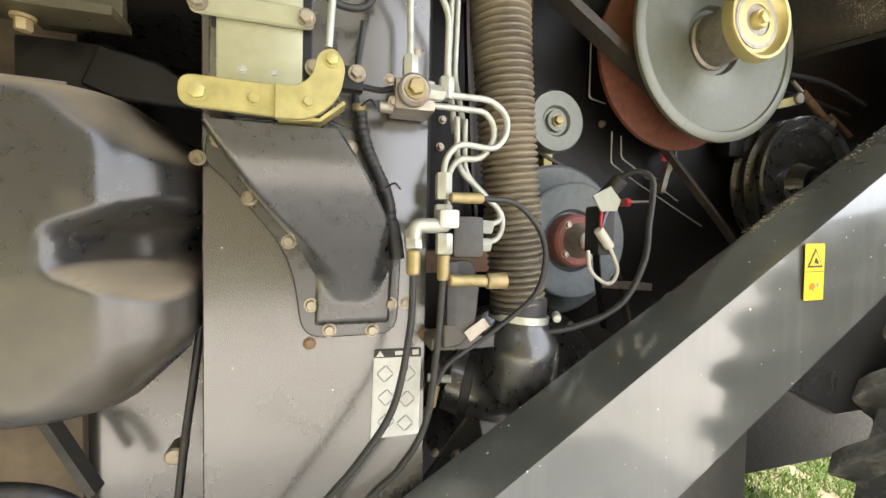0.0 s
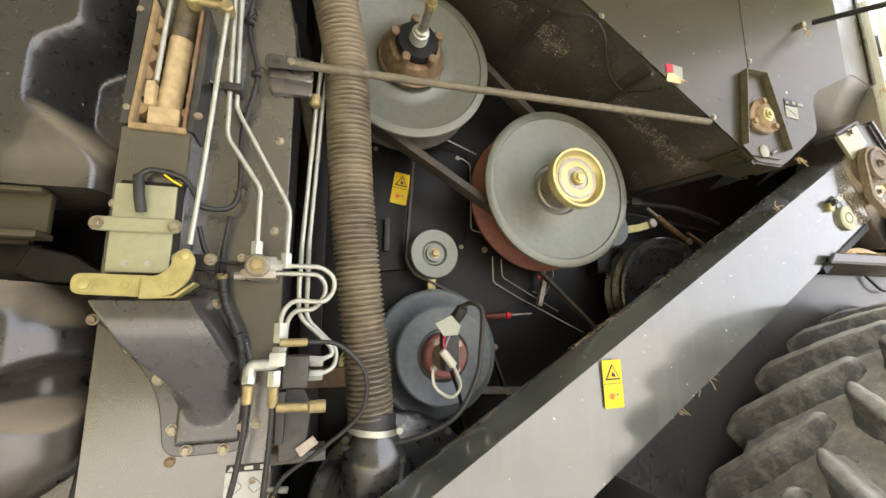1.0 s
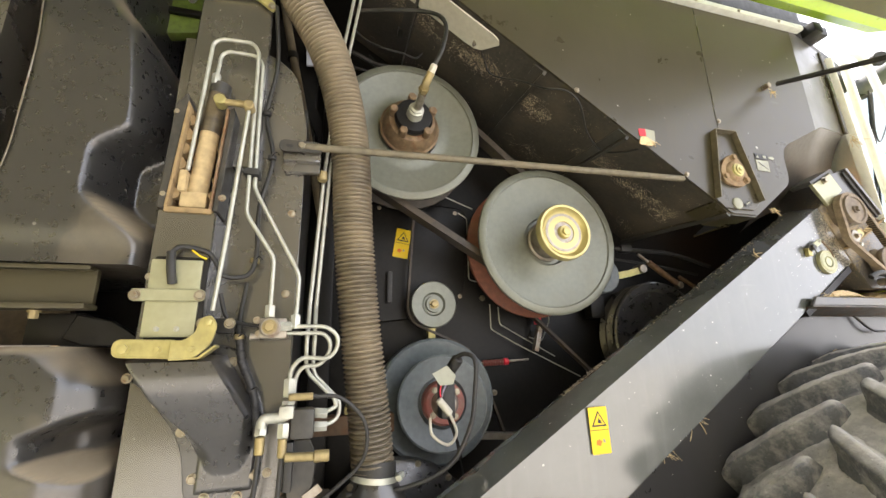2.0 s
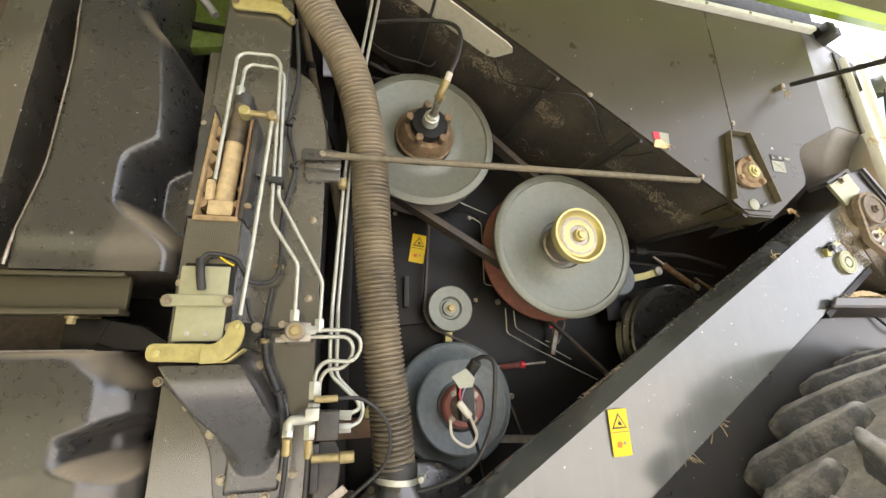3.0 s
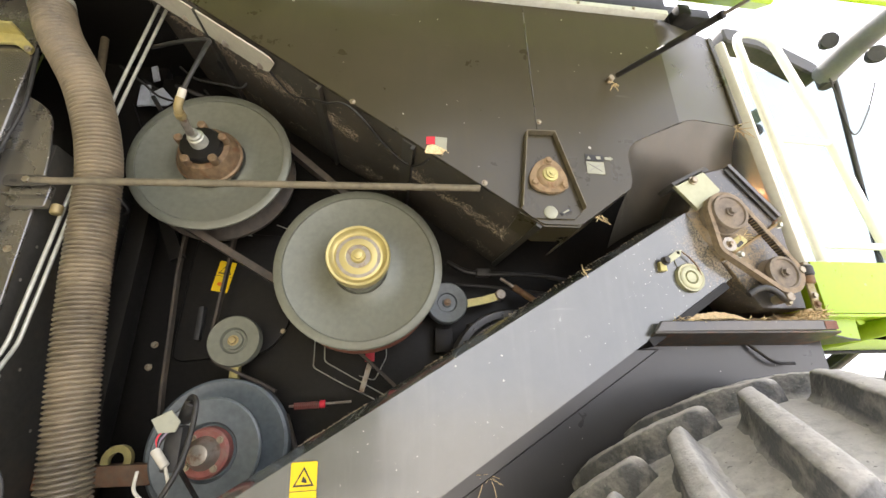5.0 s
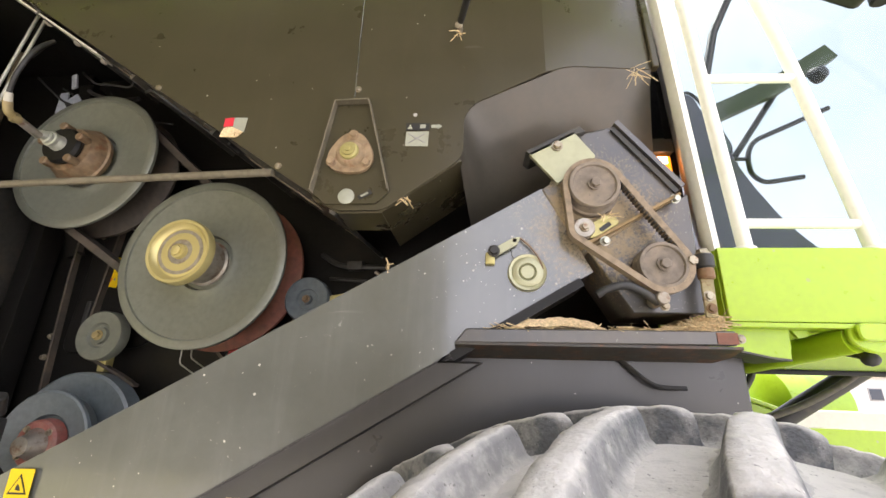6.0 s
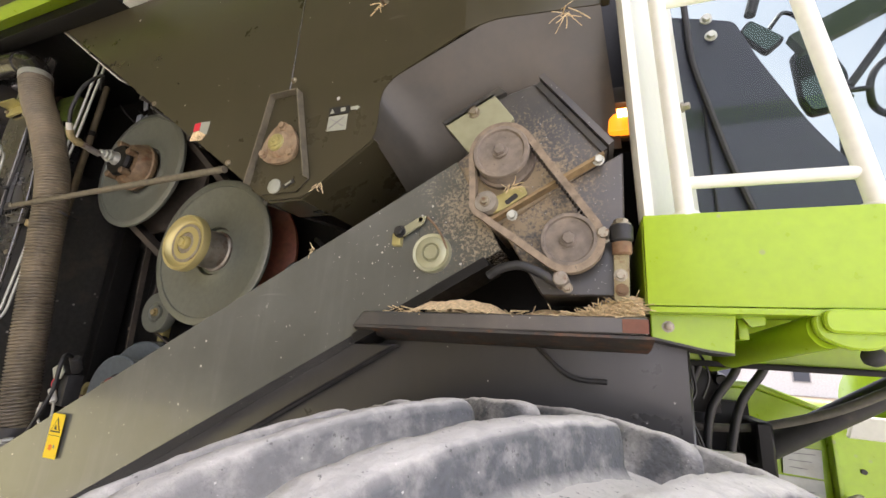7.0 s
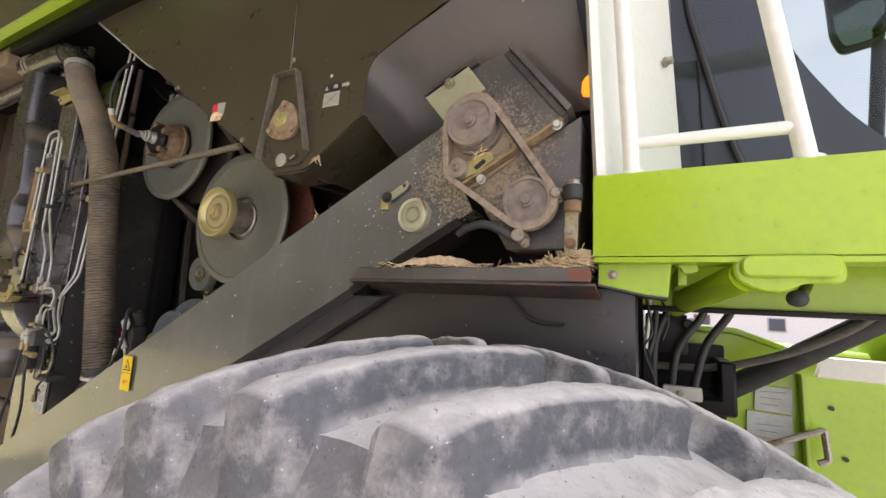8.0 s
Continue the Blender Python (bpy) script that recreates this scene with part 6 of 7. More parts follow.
wrap = smooth_points([(-0.905, 0.0585, 1.905), (-0.895, 0.0585, 1.85), (-0.865, 0.0575, 1.78), (-0.858, 0.0575, 1.732)], 40)
part("tape_wrap", sweep(wrap, lambda d: 0.0088 + 0.0009 * noise.noise((d * 120, 0, 5)) + 0.0006 * math.sin(d * 700), 12), M_RUBBER, wire_h)
part("corrugated_sleeve", sweep(smooth_points([(-0.859, 0.0575, 1.745), (-0.852, 0.058, 1.715), (-0.848, 0.06, 1.690)], 10), 0.0105, 12), M_RUBBER, wire_h)

lever = thing("lever_arm", (-1.0, -0.02, 1.86), "yellow passivated bent lever with three bolts", "lever")
part("left_arm", prism(rounded([(-1.103, 1.860), (-1.003, 1.856), (-1.003, 1.892), (-1.103, 1.894)], [0.017, 0.002, 0.002, 0.017]), -0.026, -0.018, 0.002), M_GOLD, lever)
part("right_arm", prism(rounded([(-1.006, 1.853), (-0.966, 1.855), (-0.936, 1.882), (-0.929, 1.920), (-0.942, 1.940), (-0.960, 1.932), (-0.967, 1.903), (-0.985, 1.890), (-1.006, 1.891)], [0.001, 0.02, 0.02, 0.012, 0.010, 0.010, 0.015, 0.008, 0.001]), -0.034, -0.026, 0.002), M_GOLD, lever)
part("right_lip", strap([(-1.004, -0.012, 1.855), (-0.958, -0.012, 1.857), (-0.930, -0.012, 1.880)], 0.03, 0.004), M_GOLD, lever)
for x, y, z, r in ((-1.084, -0.026, 1.876, 0.009), (-1.028, -0.026, 1.874, 0.006), (-0.970, -0.034, 1.874, 0.006), (-0.945, -0.034, 1.925, 0.007)):
    part("bolt", hexbolt((x, y, z), r, 0.006), M_GOLD, lever)
part("pivot", cyl((-1.084, -0.018, 1.876), (-1.084, 0.09, 1.876), 0.010), M_STEEL, lever)
part("flange_plate", box(-0.975, -0.905, 0.0, 0.02, 1.905, 1.935, 0.004), M_DARK, lever)
for x in (-0.965, -0.914):
    bolt((x, 0.0, 1.925), 0.008, lever, 0.01)

# ---- chute ----
chute = thing("chute", (-0.97, 0.05, 1.58), "black moulded chute with bolted flange on the housing", "chute")
FL = rounded([(-1.100, 1.862), (-1.102, 1.815), (-1.080, 1.796), (-0.997, 1.694), (-0.980, 1.575), (-0.845, 1.575), (-0.838, 1.73), (-0.900, 1.870), (-0.95, 1.888)], [0.02, 0.02, 0.02, 0.05, 0.03, 0.03, 0.05, 0.03, 0.02])
part("flange", prism(FL, 0.076, 0.088, 0.002), M_CHUTE, chute)


def between(z, pts):
    """Piecewise straight: the value at z of points (z, value) given downwards."""
    for (z0, v0), (z1, v1) in zip(pts, pts[1:]):
        if z1 <= z <= z0:
            return v1 + (v0 - v1) * (z - z1) / (z0 - z1)
    return pts[0][1] if z > pts[0][0] else pts[-1][1]


def chute_left(z):
    return between(z, [(1.862, -1.098), (1.78, -1.044), (1.715, -0.990), (1.665, -0.962), (1.595, -0.964)])


def chute_right(z):
    return between(z, [(1.862, -0.928), (1.80, -0.888), (1.74, -0.856), (1.68, -0.852), (1.595, -0.856)])


def soft(a, b, v):
    t = min(1, max(0, (v - a) / (b - a)))
    return t * t * (3 - 2 * t)


def chute_front(x, z):
    l, r = chute_left(z), chute_right(z)
    top = soft(1.585, 1.83, z) * soft(1.866, 1.850, z) * 0.094
    ease = 0.030 * (1 - soft(1.62, 1.76, z))
    rim = 0.007 * soft(0, 0.005, min(x - l, r - x)) * soft(1.592, 1.600, z)
    return 0.077 - max(rim, top * soft(-0.012, 0.010 + ease, x - l) * soft(-0.002, 0.016 + ease, r - x) ** 0.8)


cb = bmesh.new()
cg = [[cb.verts.new((chute_left(z) + (chute_right(z) - chute_left(z)) * k / 40, 0, z)) for k in range(41)] for z in (1.592 + 0.272 * j / 60 for j in range(61))]
for v in cb.verts:
    v.co.y = chute_front(v.co.x, v.co.z)
for r0, r1 in zip(cg, cg[1:]):
    for k in range(40):
        cb.faces.new((r0[k], r0[k + 1], r1[k + 1], r1[k]))
part("bulge", cb, M_CHUTE, chute, angle=60)
for x, z in ((-1.109, 1.82), (-1.085, 1.845), (-1.048, 1.770), (-0.998, 1.712), (-0.968, 1.623), (-0.943, 1.586), (-0.882, 1.583), (-0.855, 1.621), (-0.850, 1.70), (-0.876, 1.795), (-0.915, 1.848)):
    bolt((x, 0.076, z), 0.0075, chute, 0.009, twist=x * 40)
for x, z in ((-0.970, 1.565), (-0.80, 1.57)):
    bolt((x, 0.088, z), 0.007, col, 0.005, mat=M_COPPER)

# instruction label
lab = thing("instruction_label", (-0.842, 0.086, 1.41), "white instruction label with grey line drawings", "label")
part("sheet", prism([(-0.881, 1.413), (-0.806, 1.412), (-0.804, 1.535), (-0.877, 1.537)], 0.085, 0.0875), M_LABEL, lab)
part("header_bar", prism([(-0.877, 1.538), (-0.804, 1.536), (-0.804, 1.548), (-0.876, 1.549)], 0.085, 0.0875), M_BLACK, lab)
part("header_mark", prism([(-0.874, 1.539), (-0.862, 1.539), (-0.868, 1.548)], 0.0835, 0.085), M_LABEL, lab)
part("header_print", box(-0.845, -0.83, 0.0835, 0.085, 1.540, 1.546, 0.0), M_LABEL, lab)
part("header_print", box(-0.818, -0.808, 0.0835, 0.085, 1.539, 1.547, 0.0), M_LABEL, lab)
for cxx, czz in ((-0.860, 1.512), (-0.825, 1.510), (-0.858, 1.475), (-0.826, 1.470), (-0.858, 1.438), (-0.828, 1.432)):
    for k in range(4):
        a = k * math.pi / 2
        part("drawing", strap([(cxx + 0.012 * math.cos(a), 0.0842, czz + 0.012 * math.sin(a)), (cxx + 0.012 * math.cos(a + 1.4), 0.0842, czz + 0.012 * math.sin(a + 1.4))], 0.0012, 0.0016), M_LABELGREY, lab)

# ---- pipes and valves ----
pipes = thing("hydraulic_pipes", (-0.9, 0.03, 1.8), "bright zinc-plated hydraulic pipes with unions", "pipes")
PR = 0.0046
runs = [
    [(-1.036, 0.018, 2.262), (-1.022, 0.02, 2.602), (-1.005, 0.02, 2.617), (-0.935, 0.02, 2.620), (-0.919, 0.02, 2.598), (-0.909, 0.02, 2.17), (-0.843, 0.02, 2.070), (-0.842, 0.02, 1.945)],
    [(-1.008, 0.03, 2.51), (-1.004, 0.03, 2.578), (-0.990, 0.03, 2.592), (-0.925, 0.03, 2.592), (-0.909, 0.03, 2.570), (-0.899, 0.03, 2.235), (-0.800, 0.025, 2.058), (-0.787, 0.025, 2.03), (-0.789, 0.025, 1.925)],
    [(-0.922, -0.004, 2.425), (-0.938, -0.004, 2.10), (-0.948, -0.004, 1.95)],
    [(-0.815, 0.02, 1.920), (-0.722, 0.02, 1.920), (-0.697, 0.02, 1.900), (-0.697, 0.02, 1.872), (-0.715, 0.02, 1.850), (-0.772, 0.02, 1.855), (-0.792, 0.02, 1.830), (-0.792, 0.02, 1.79)],
    [(-0.812, 0.03, 1.906), (-0.728, 0.03, 1.906), (-0.713, 0.03, 1.888), (-0.713, 0.03, 1.866), (-0.732, 0.03, 1.836), (-0.768, 0.03, 1.836), (-0.782, 0.03, 1.815), (-0.783, 0.03, 1.76)],
    [(-0.764, 0.05, 1.90), (-0.762, 0.05, 1.825), (-0.698, 0.04, 1.765), (-0.694, 0.04, 1.750), (-0.722, 0.035, 1.738)],
    [(-0.748, 0.06, 1.90), (-0.748, 0.06, 1.82), (-0.685, 0.05, 1.758), (-0.690, 0.05, 1.722), (-0.722, 0.04, 1.712)],
    [(-0.672, 0.13, 3.06), (-0.715, 0.13, 2.742), (-0.748, 0.115, 2.33), (-0.764, 0.10, 1.98), (-0.764, 0.06, 1.88)],
    [(-0.652, 0.14, 3.06), (-0.697, 0.14, 2.742), (-0.735, 0.125, 2.33), (-0.750, 0.11, 1.98), (-0.748, 0.06, 1.88)],
]
for k, r in enumerate(runs):
    part("pipe", sweep(path_points(r, 0.014 if k < 2 else 0.020), PR if k not in (7, 8) else 0.0050, 12), M_ZINC, pipes)


def union(a, b, r=0.011, mat=None, name="union"):
    p = part(name, lathe([(0, 0), (r * 0.9, 0), (r, 0.002), (r, (Vector(b) - Vector(a)).length - 0.002), (r * 0.9, (Vector(b) - Vector(a)).length), (0, (Vector(b) - Vector(a)).length)], a, Vector(b) - Vector(a), 6), mat or M_ZINC, pipes)
    return p


for a, b, r in (((-0.842, 0.02, 1.965), (-0.842, 0.02, 1.938), 0.011), ((-0.789, 0.025, 1.945), (-0.789, 0.025, 1.915), 0.011), ((-0.825, 0.02, 1.920), (-0.795, 0.02, 1.920), 0.011),
                ((-0.792, 0.02, 1.812), (-0.792, 0.02, 1.775), 0.012), ((-0.792, 0.02, 1.768), (-0.792, 0.02, 1.742), 0.013), ((-0.740, 0.035, 1.740), (-0.712, 0.035, 1.738), 0.011),
                ((-0.740, 0.04, 1.712), (-0.712, 0.04, 1.712), 0.011), ((-1.008, 0.03, 2.495), (-1.008, 0.03, 2.522), 0.010), ((-0.796, 0.0, 1.728), (-0.796, 0.0, 1.700), 0.012), ((-0.838, 0.01, 1.732), (-0.838, 0.0, 1.705), 0.012)):
    union(a, b, r)
part("pipe_clip", box(-0.922, -0.890, 0.008, 0.05, 2.262, 2.278, 0.003), M_RUBBER, pipes)
part("cross_fitting", cyl((-0.985, 0.0, 2.432), (-0.918, -0.004, 2.430), 0.008, bev=0.002), M_BRASS, pipes, "brass cross fitting")
part("fitting_head", cyl((-0.922, -0.018, 2.425), (-0.922, 0.012, 2.425), 0.012, bev=0.003), M_BRASS, pipes)
part("fitting_head", cyl((-0.985, -0.012, 2.434), (-0.985, 0.02, 2.434), 0.013, bev=0.003), M_GOLD, pipes)
part("manifold", sweep(path_points([(-0.792, 0.0, 1.760), (-0.792, 0.0, 1.738), (-0.836, 0.0, 1.738), (-0.838, 0.0, 1.720)], 0.010), 0.010, 12), M_ZINC, pipes)
part("tee_block", box(-0.806, -0.778, -0.012, 0.02, 1.735, 1.760, 0.004), M_ZINC, pipes)
part("brass_union", cyl((-0.838, 0.0, 1.705), (-0.838, 0.0, 1.672), 0.0095, bev=0.002), M_BRASS, pipes)
part("brass_union", cyl((-0.796, 0.0, 1.700), (-0.796, 0.0, 1.664), 0.0085, bev=0.002), M_BRASS, pipes)
part("brass_union", cyl((-0.790, -0.004, 1.776), (-0.742, -0.004, 1.777), 0.0075, bev=0.002), M_BRASS, pipes)

valve = thing("valve_block", (-0.84, 0.03, 1.89), "dusty steel valve block with brass cap", "valve")
part("body", box(-0.862, -0.805, 0.022, 0.08, 1.895, 1.938, 0.005), M_STEEL, valve)
part("boss", cyl((-0.838, 0.022, 1.918), (-0.838, 0.004, 1.918), 0.022, bev=0.004), M_STEEL, valve)
part("cap_nut", hexbolt((-0.838, 0.004, 1.918), 0.011, 0.012), M_BRASS, valve)
for bx, bz in ((-0.862, 1.905), (-0.868, 1.934)):
    bolt((bx, 0.03, bz), 0.006, valve, 0.006)
part("side_port", cyl((-0.862, 0.04, 1.90), (-0.88, 0.04, 1.90), 0.008), M_STEEL, valve)

sw2 = thing("pressure_valve", (-0.76, 0.02, 1.62), "grey valve body with brass adjuster on a bracket", "valve")
part("body", box(-0.783, -0.738, -0.002, 0.045, 1.695, 1.752, 0.006), M_FRAME, sw2)
part("bracket", prism(rounded([(-0.785, 1.69), (-0.745, 1.69), (-0.730, 1.655), (-0.735, 1.60), (-0.755, 1.565), (-0.785, 1.56)], 0.008), 0.030, 0.040, 0.002), M_FRAME, sw2)
part("bracket_foot", box(-0.80, -0.70, 0.04, 0.10, 1.555, 1.575, 0.003), M_FRAME, sw2)
part("adjuster", cyl((-0.790, -0.005, 1.665), (-0.735, -0.005, 1.663), 0.0085, bev=0.002), M_BRASS, sw2, "brass adjuster")
part("adjuster_cap", cyl((-0.735, -0.005, 1.663), (-0.705, -0.005, 1.663), 0.0115, bev=0.002), M_BRASS, sw2)
part("tag", prism([(-0.755, 1.585), (-0.725, 1.605), (-0.715, 1.592), (-0.745, 1.570)], 0.025, 0.029), M_STEEL, sw2)
part("black_clip", box(-0.790, -0.775, 0.0, 0.03, 1.60, 1.69, 0.003), M_RUBBER, sw2)

for pts, r, lbl in (([(-0.838, 0.0, 1.675), (-0.842, -0.004, 1.60), (-0.862, -0.004, 1.50), (-0.902, 0.0, 1.434), (-0.945, 0.01, 1.38), (-1.03, 0.03, 1.28)], 0.0050, "black hydraulic hose curving down the housing"),
                    ([(-0.796, 0.0, 1.666), (-0.801, 0.01, 1.56), (-0.812, 0.02, 1.46), (-0.846, 0.03, 1.394), (-0.88, 0.04, 1.358), (-0.96, 0.06, 1.27)], 0.0050, "black hydraulic hose beside the label"),
                    ([(-0.745, -0.004, 1.777), (-0.69, 0.0, 1.772), (-0.645, 0.01, 1.735), (-0.628, 0.02, 1.69), (-0.640, 0.03, 1.635), (-0.70, 0.04, 1.582), (-0.77, 0.045, 1.535), (-0.790, 0.05, 1.50)], 0.0042, "thin black hose looping in front of the ribbed duct")):
    h = thing("hydraulic_hose", pts[0], lbl, "hose", "black hydraulic hoses")
    part("hose", sweep(smooth_points(pts), r, 12), M_RUBBER, h)
    if r < 0.007:
        part("end_fitting", cyl((-0.790, 0.05, 1.502), (-0.796, 0.052, 1.468), 0.0075, bev=0.002), M_BRASS, h)
        part("screw", cyl((-0.80, 0.06, 1.51), (-0.765, 0.05, 1.508), 0.006, bev=0.001), M_ZINC, h)

# ---- ribbed duct hose ----
duct = thing("ribbed_hose", (-0.6, 0.17, 1.38), "tan dusty ribbed air hose with metal clamp and black elbow", "hose")
line = smooth_points([(-0.872, 0.033, 2.90), (-0.836, 0.045, 2.81), (-0.748, 0.072, 2.656), (-0.690, 0.108, 2.45), (-0.666, 0.130, 2.165), (-0.644, 0.143, 1.957), (-0.613, 0.155, 1.72), (-0.597, 0.165, 1.575)], 80)
PITCH = 0.0115


def even(pts, step):
    out, left = [Vector(pts[0])], step
    for a, b in zip(pts, pts[1:]):
        d = (b - a).length
        while d >= left:
            a = a.lerp(b, left / d)
            d = (b - a).length
            out.append(a.copy())
            left = step
        left -= d
    return out


part("ribbed_tube", sweep(even(line, PITCH / 6), lambda s: 0.0455 + 0.0072 * (0.5 + 0.5 * math.cos(2 * math.pi * s / PITCH)) ** 0.6, 28), M_HOSE, duct, angle=75)
part("cuff", lathe([(0.044, -0.022), (0.0525, -0.022), (0.0545, 0.0), (0.0525, 0.024), (0.044, 0.024)], (-0.597, 0.165, 1.590), (0.09, 0, 1), 40), M_RUBBER, duct, "black rubber cuff")
part("clamp", lathe([(0.052, -0.0065), (0.0565, -0.0065), (0.0565, 0.0065), (0.052, 0.0065)], (-0.595, 0.165, 1.574), (0.09, 0, 1), 40), M_ZINC, duct)
part("clamp_screw", cyl((-0.545, 0.112, 1.577), (-0.532, 0.137, 1.579), 0.008, bev=0.002), M_ZINC, duct)
elb = smooth_points([(-0.593, 0.165, 1.60), (-0.590, 0.165, 1.53), (-0.588, 0.175, 1.47), (-0.605, 0.20, 1.425), (-0.65, 0.235, 1.415), (-0.70, 0.26, 1.43)], 8)
part("elbow", sweep(elb, lambda s: 0.047 + 0.025 * soft(0.028, 0.085, s) - 0.010 * soft(0.13, 0.24, s), 28), M_CHUTE, duct, "smooth black rubber elbow")
part("elbow_band", lathe([(0.060, -0.01), (0.067, -0.008), (0.067, 0.008), (0.060, 0.01)], (-0.665, 0.243, 1.419), (-1, 0.5, 0.2), 36), M_RUBBER, duct)
part("top_clamp", lathe([(0.050, -0.012), (0.0535, -0.012), (0.0535, 0.012), (0.050, 0.012)], (-0.878, 0.033, 2.915), (-0.35, -0.06, 1), 36), M_ZINC, duct)
part("top_elbow", sweep(smooth_points([(-0.868, 0.036, 2.89), (-0.890, 0.03, 2.950), (-0.935, 0.022, 2.985), (-1.06, 0.012, 3.000), (-1.42, 0.020, 3.025)], 8), 0.047, 24), M_ELBOW, duct, "glossy black elbow at the top of the hose")
for ex, ez in ((-0.965, 2.990), (-1.30, 3.017), (-1.335, 3.019)):
    part("elbow_ring", lathe([(0.045, -0.006), (0.050, -0.006), (0.0515, 0.0), (0.050, 0.006), (0.045, 0.006)], (ex, 0.017, ez), (-1, 0, 0.07), 32), M_STEEL if ex < -1.2 else M_ELBOW, duct)

rod = thing("stay_rod", (-0.3, 0.05, 2.36), "long dusty steel stay rod across the bay", "rod")
part("rod", sweep([(-0.80, 0.062, 2.372), (-0.3, 0.045, 2.378), (0.33, 0.004, 2.372)], 0.0095, 12), M_RODDUST, rod)
part("flat_end", prism(rounded([(-0.858, 2.352), (-0.770, 2.358), (-0.752, 2.364), (-0.752, 2.380), (-0.770, 2.386), (-0.858, 2.386)], [0.015, 0.01, 0.004, 0.004, 0.01, 0.015]), 0.057, 0.063, 0.001), M_FRAME, rod)
part("slot", prism(rounded([(-0.842, 2.364), (-0.826, 2.364), (-0.826, 2.372), (-0.842, 2.372)], 0.0035), 0.0562, 0.0568), M_BLACK, rod)
part("bracket", prism(rounded([(-0.850, 2.372), (-0.757, 2.368), (-0.760, 2.306), (-0.846, 2.304)], 0.008), 0.070, 0.088, 0.002), M_COL, rod)
part("bracket_fold", box(-0.846, -0.760, 0.052, 0.070, 2.328, 2.334, 0.001), M_COL, rod)
bolt((-0.805, 0.060, 2.371), 0.009, rod, 0.01)
part("tie", lathe([(0.052, -0.003), (0.056, -0.003), (0.056, 0.003), (0.052, 0.003)], (-0.678, 0.15, 2.365), (0.3, 0.2, 1), 30), M_RUBBER, rod)
part("brass_nut", cyl((-0.752, 0.10, 2.325), (-0.752, 0.10, 2.298), 0.013, bev=0.003), M_BRASS, rod)

# sensor and cable at the lower pulley
sen = thing("speed_sensor", (-0.42, 0.18, 1.6), "black sensor cluster with white plug and cable", "sensor")
part("body", box(-0.425, -0.385, 0.16, 0.21, 1.69, 1.79, 0.01), M_RUBBER, sen)
part("stem", cyl((-0.40, 0.19, 1.80), (-0.375, 0.16, 1.845), 0.016, bev=0.003), M_RUBBER, sen)
part("white_tag", prism([(-0.452, 1.806), (-0.412, 1.826), (-0.388, 1.800), (-0.396, 1.778), (-0.432, 1.776)], 0.145, 0.149), M_STICKER, sen, "pale weathered tag")
part("plug", cyl((-0.435, 0.15, 1.742), (-0.405, 0.15, 1.705), 0.010, bev=0.002), M_PLATE, sen)
part("pale_wire", sweep(smooth_points([(-0.405, 0.15, 1.705), (-0.390, 0.145, 1.66), (-0.415, 0.14, 1.635), (-0.455, 0.14, 1.66), (-0.46, 0.145, 1.70)]), 0.0038, 8), M_PLATE, sen)
part("bracket", strap([(-0.40, 0.20, 1.70), (-0.36, 0.24, 1.62), (-0.34, 0.24, 1.52)], 0.02, 0.004), M_DARK, sen)
part("cable", sweep(smooth_points([(-0.385, 0.16, 1.845), (-0.365, 0.13, 1.855), (-0.345, 0.11, 1.835), (-0.350, 0.11, 1.75), (-0.368, 0.10, 1.68), (-0.42, 0.10, 1.60), (-0.52, 0.12, 1.555), (-0.66, 0.16, 1.54)]), 0.006, 10), M_RUBBER, sen)
for k in range(4):
    part("wire", sweep(smooth_points([(-0.42 + 0.008 * k, 0.155, 1.79), (-0.432 + 0.005 * k, 0.145, 1.765), (-0.428, 0.15, 1.742)], 5), 0.0022, 6), (M_RED, M_BLACK, M_PURPLE, M_BLACK)[k], sen)

# ---- bearing bracket and stickers on the side panel ----
bb = thing("bearing_bracket", (0.53, -0.02, 2.28), "olive tapered bracket with rusty shaft bearing", "bearing")
part("base", prism([(0.473, 2.550), (0.556, 2.552), (0.617, 2.312), (0.588, 2.284), (0.470, 2.284), (0.438, 2.312)], -0.005, -0.001, 0.001), M_SHEET, bb)
for a, b in (((0.473, 2.552), (0.438, 2.312)), ((0.556, 2.554), (0.617, 2.314))):
    part("side_flange", strap([(a[0], -0.013, a[1]), (b[0], -0.013, b[1])], 0.022, 0.003), M_RODDUST, bb)
part("top_flange", strap([(0.472, -0.013, 2.552), (0.557, -0.013, 2.554)], 0.022, 0.003), M_RODDUST, bb)
M_BEAR = material("dusty rusted casting", (0.25, 0.175, 0.10), 0.85, dust=0.55, dust_col=(0.40, 0.31, 0.20), dust_scale=16, vary=0.3, rust=0.35, bump=0.5)
BX, BZ = 0.523, 2.408
lobes = [(BX + (0.054 + 0.004 * math.cos(3 * (a - 1.5))) * math.cos(a), BZ + (0.054 + 0.004 * math.cos(3 * (a - 1.5))) * math.sin(a)) for a in (2 * math.pi * k / 48 for k in range(48))]
part("bearing", prism(lobes, -0.016, -0.004, 0.003, seg=2), M_BEAR, bb, "rusty three-lobed bearing flange")
part("bearing_dome", lathe([(0, 0.012), (0.026, 0.011), (0.032, 0.006), (0.036, 0.0), (0, 0)], (BX, -0.015, BZ), (0, -1, 0), 36), M_BEAR, bb)
part("shaft", lathe([(0, 0.014), (0.006, 0.014), (0.007, 0.010), (0.014, 0.010), (0.015, 0.006), (0.021, 0.005), (0.023, 0.0), (0, 0)], (BX, -0.026, BZ), (0, -1, 0), 28), M_GOLD, bb)
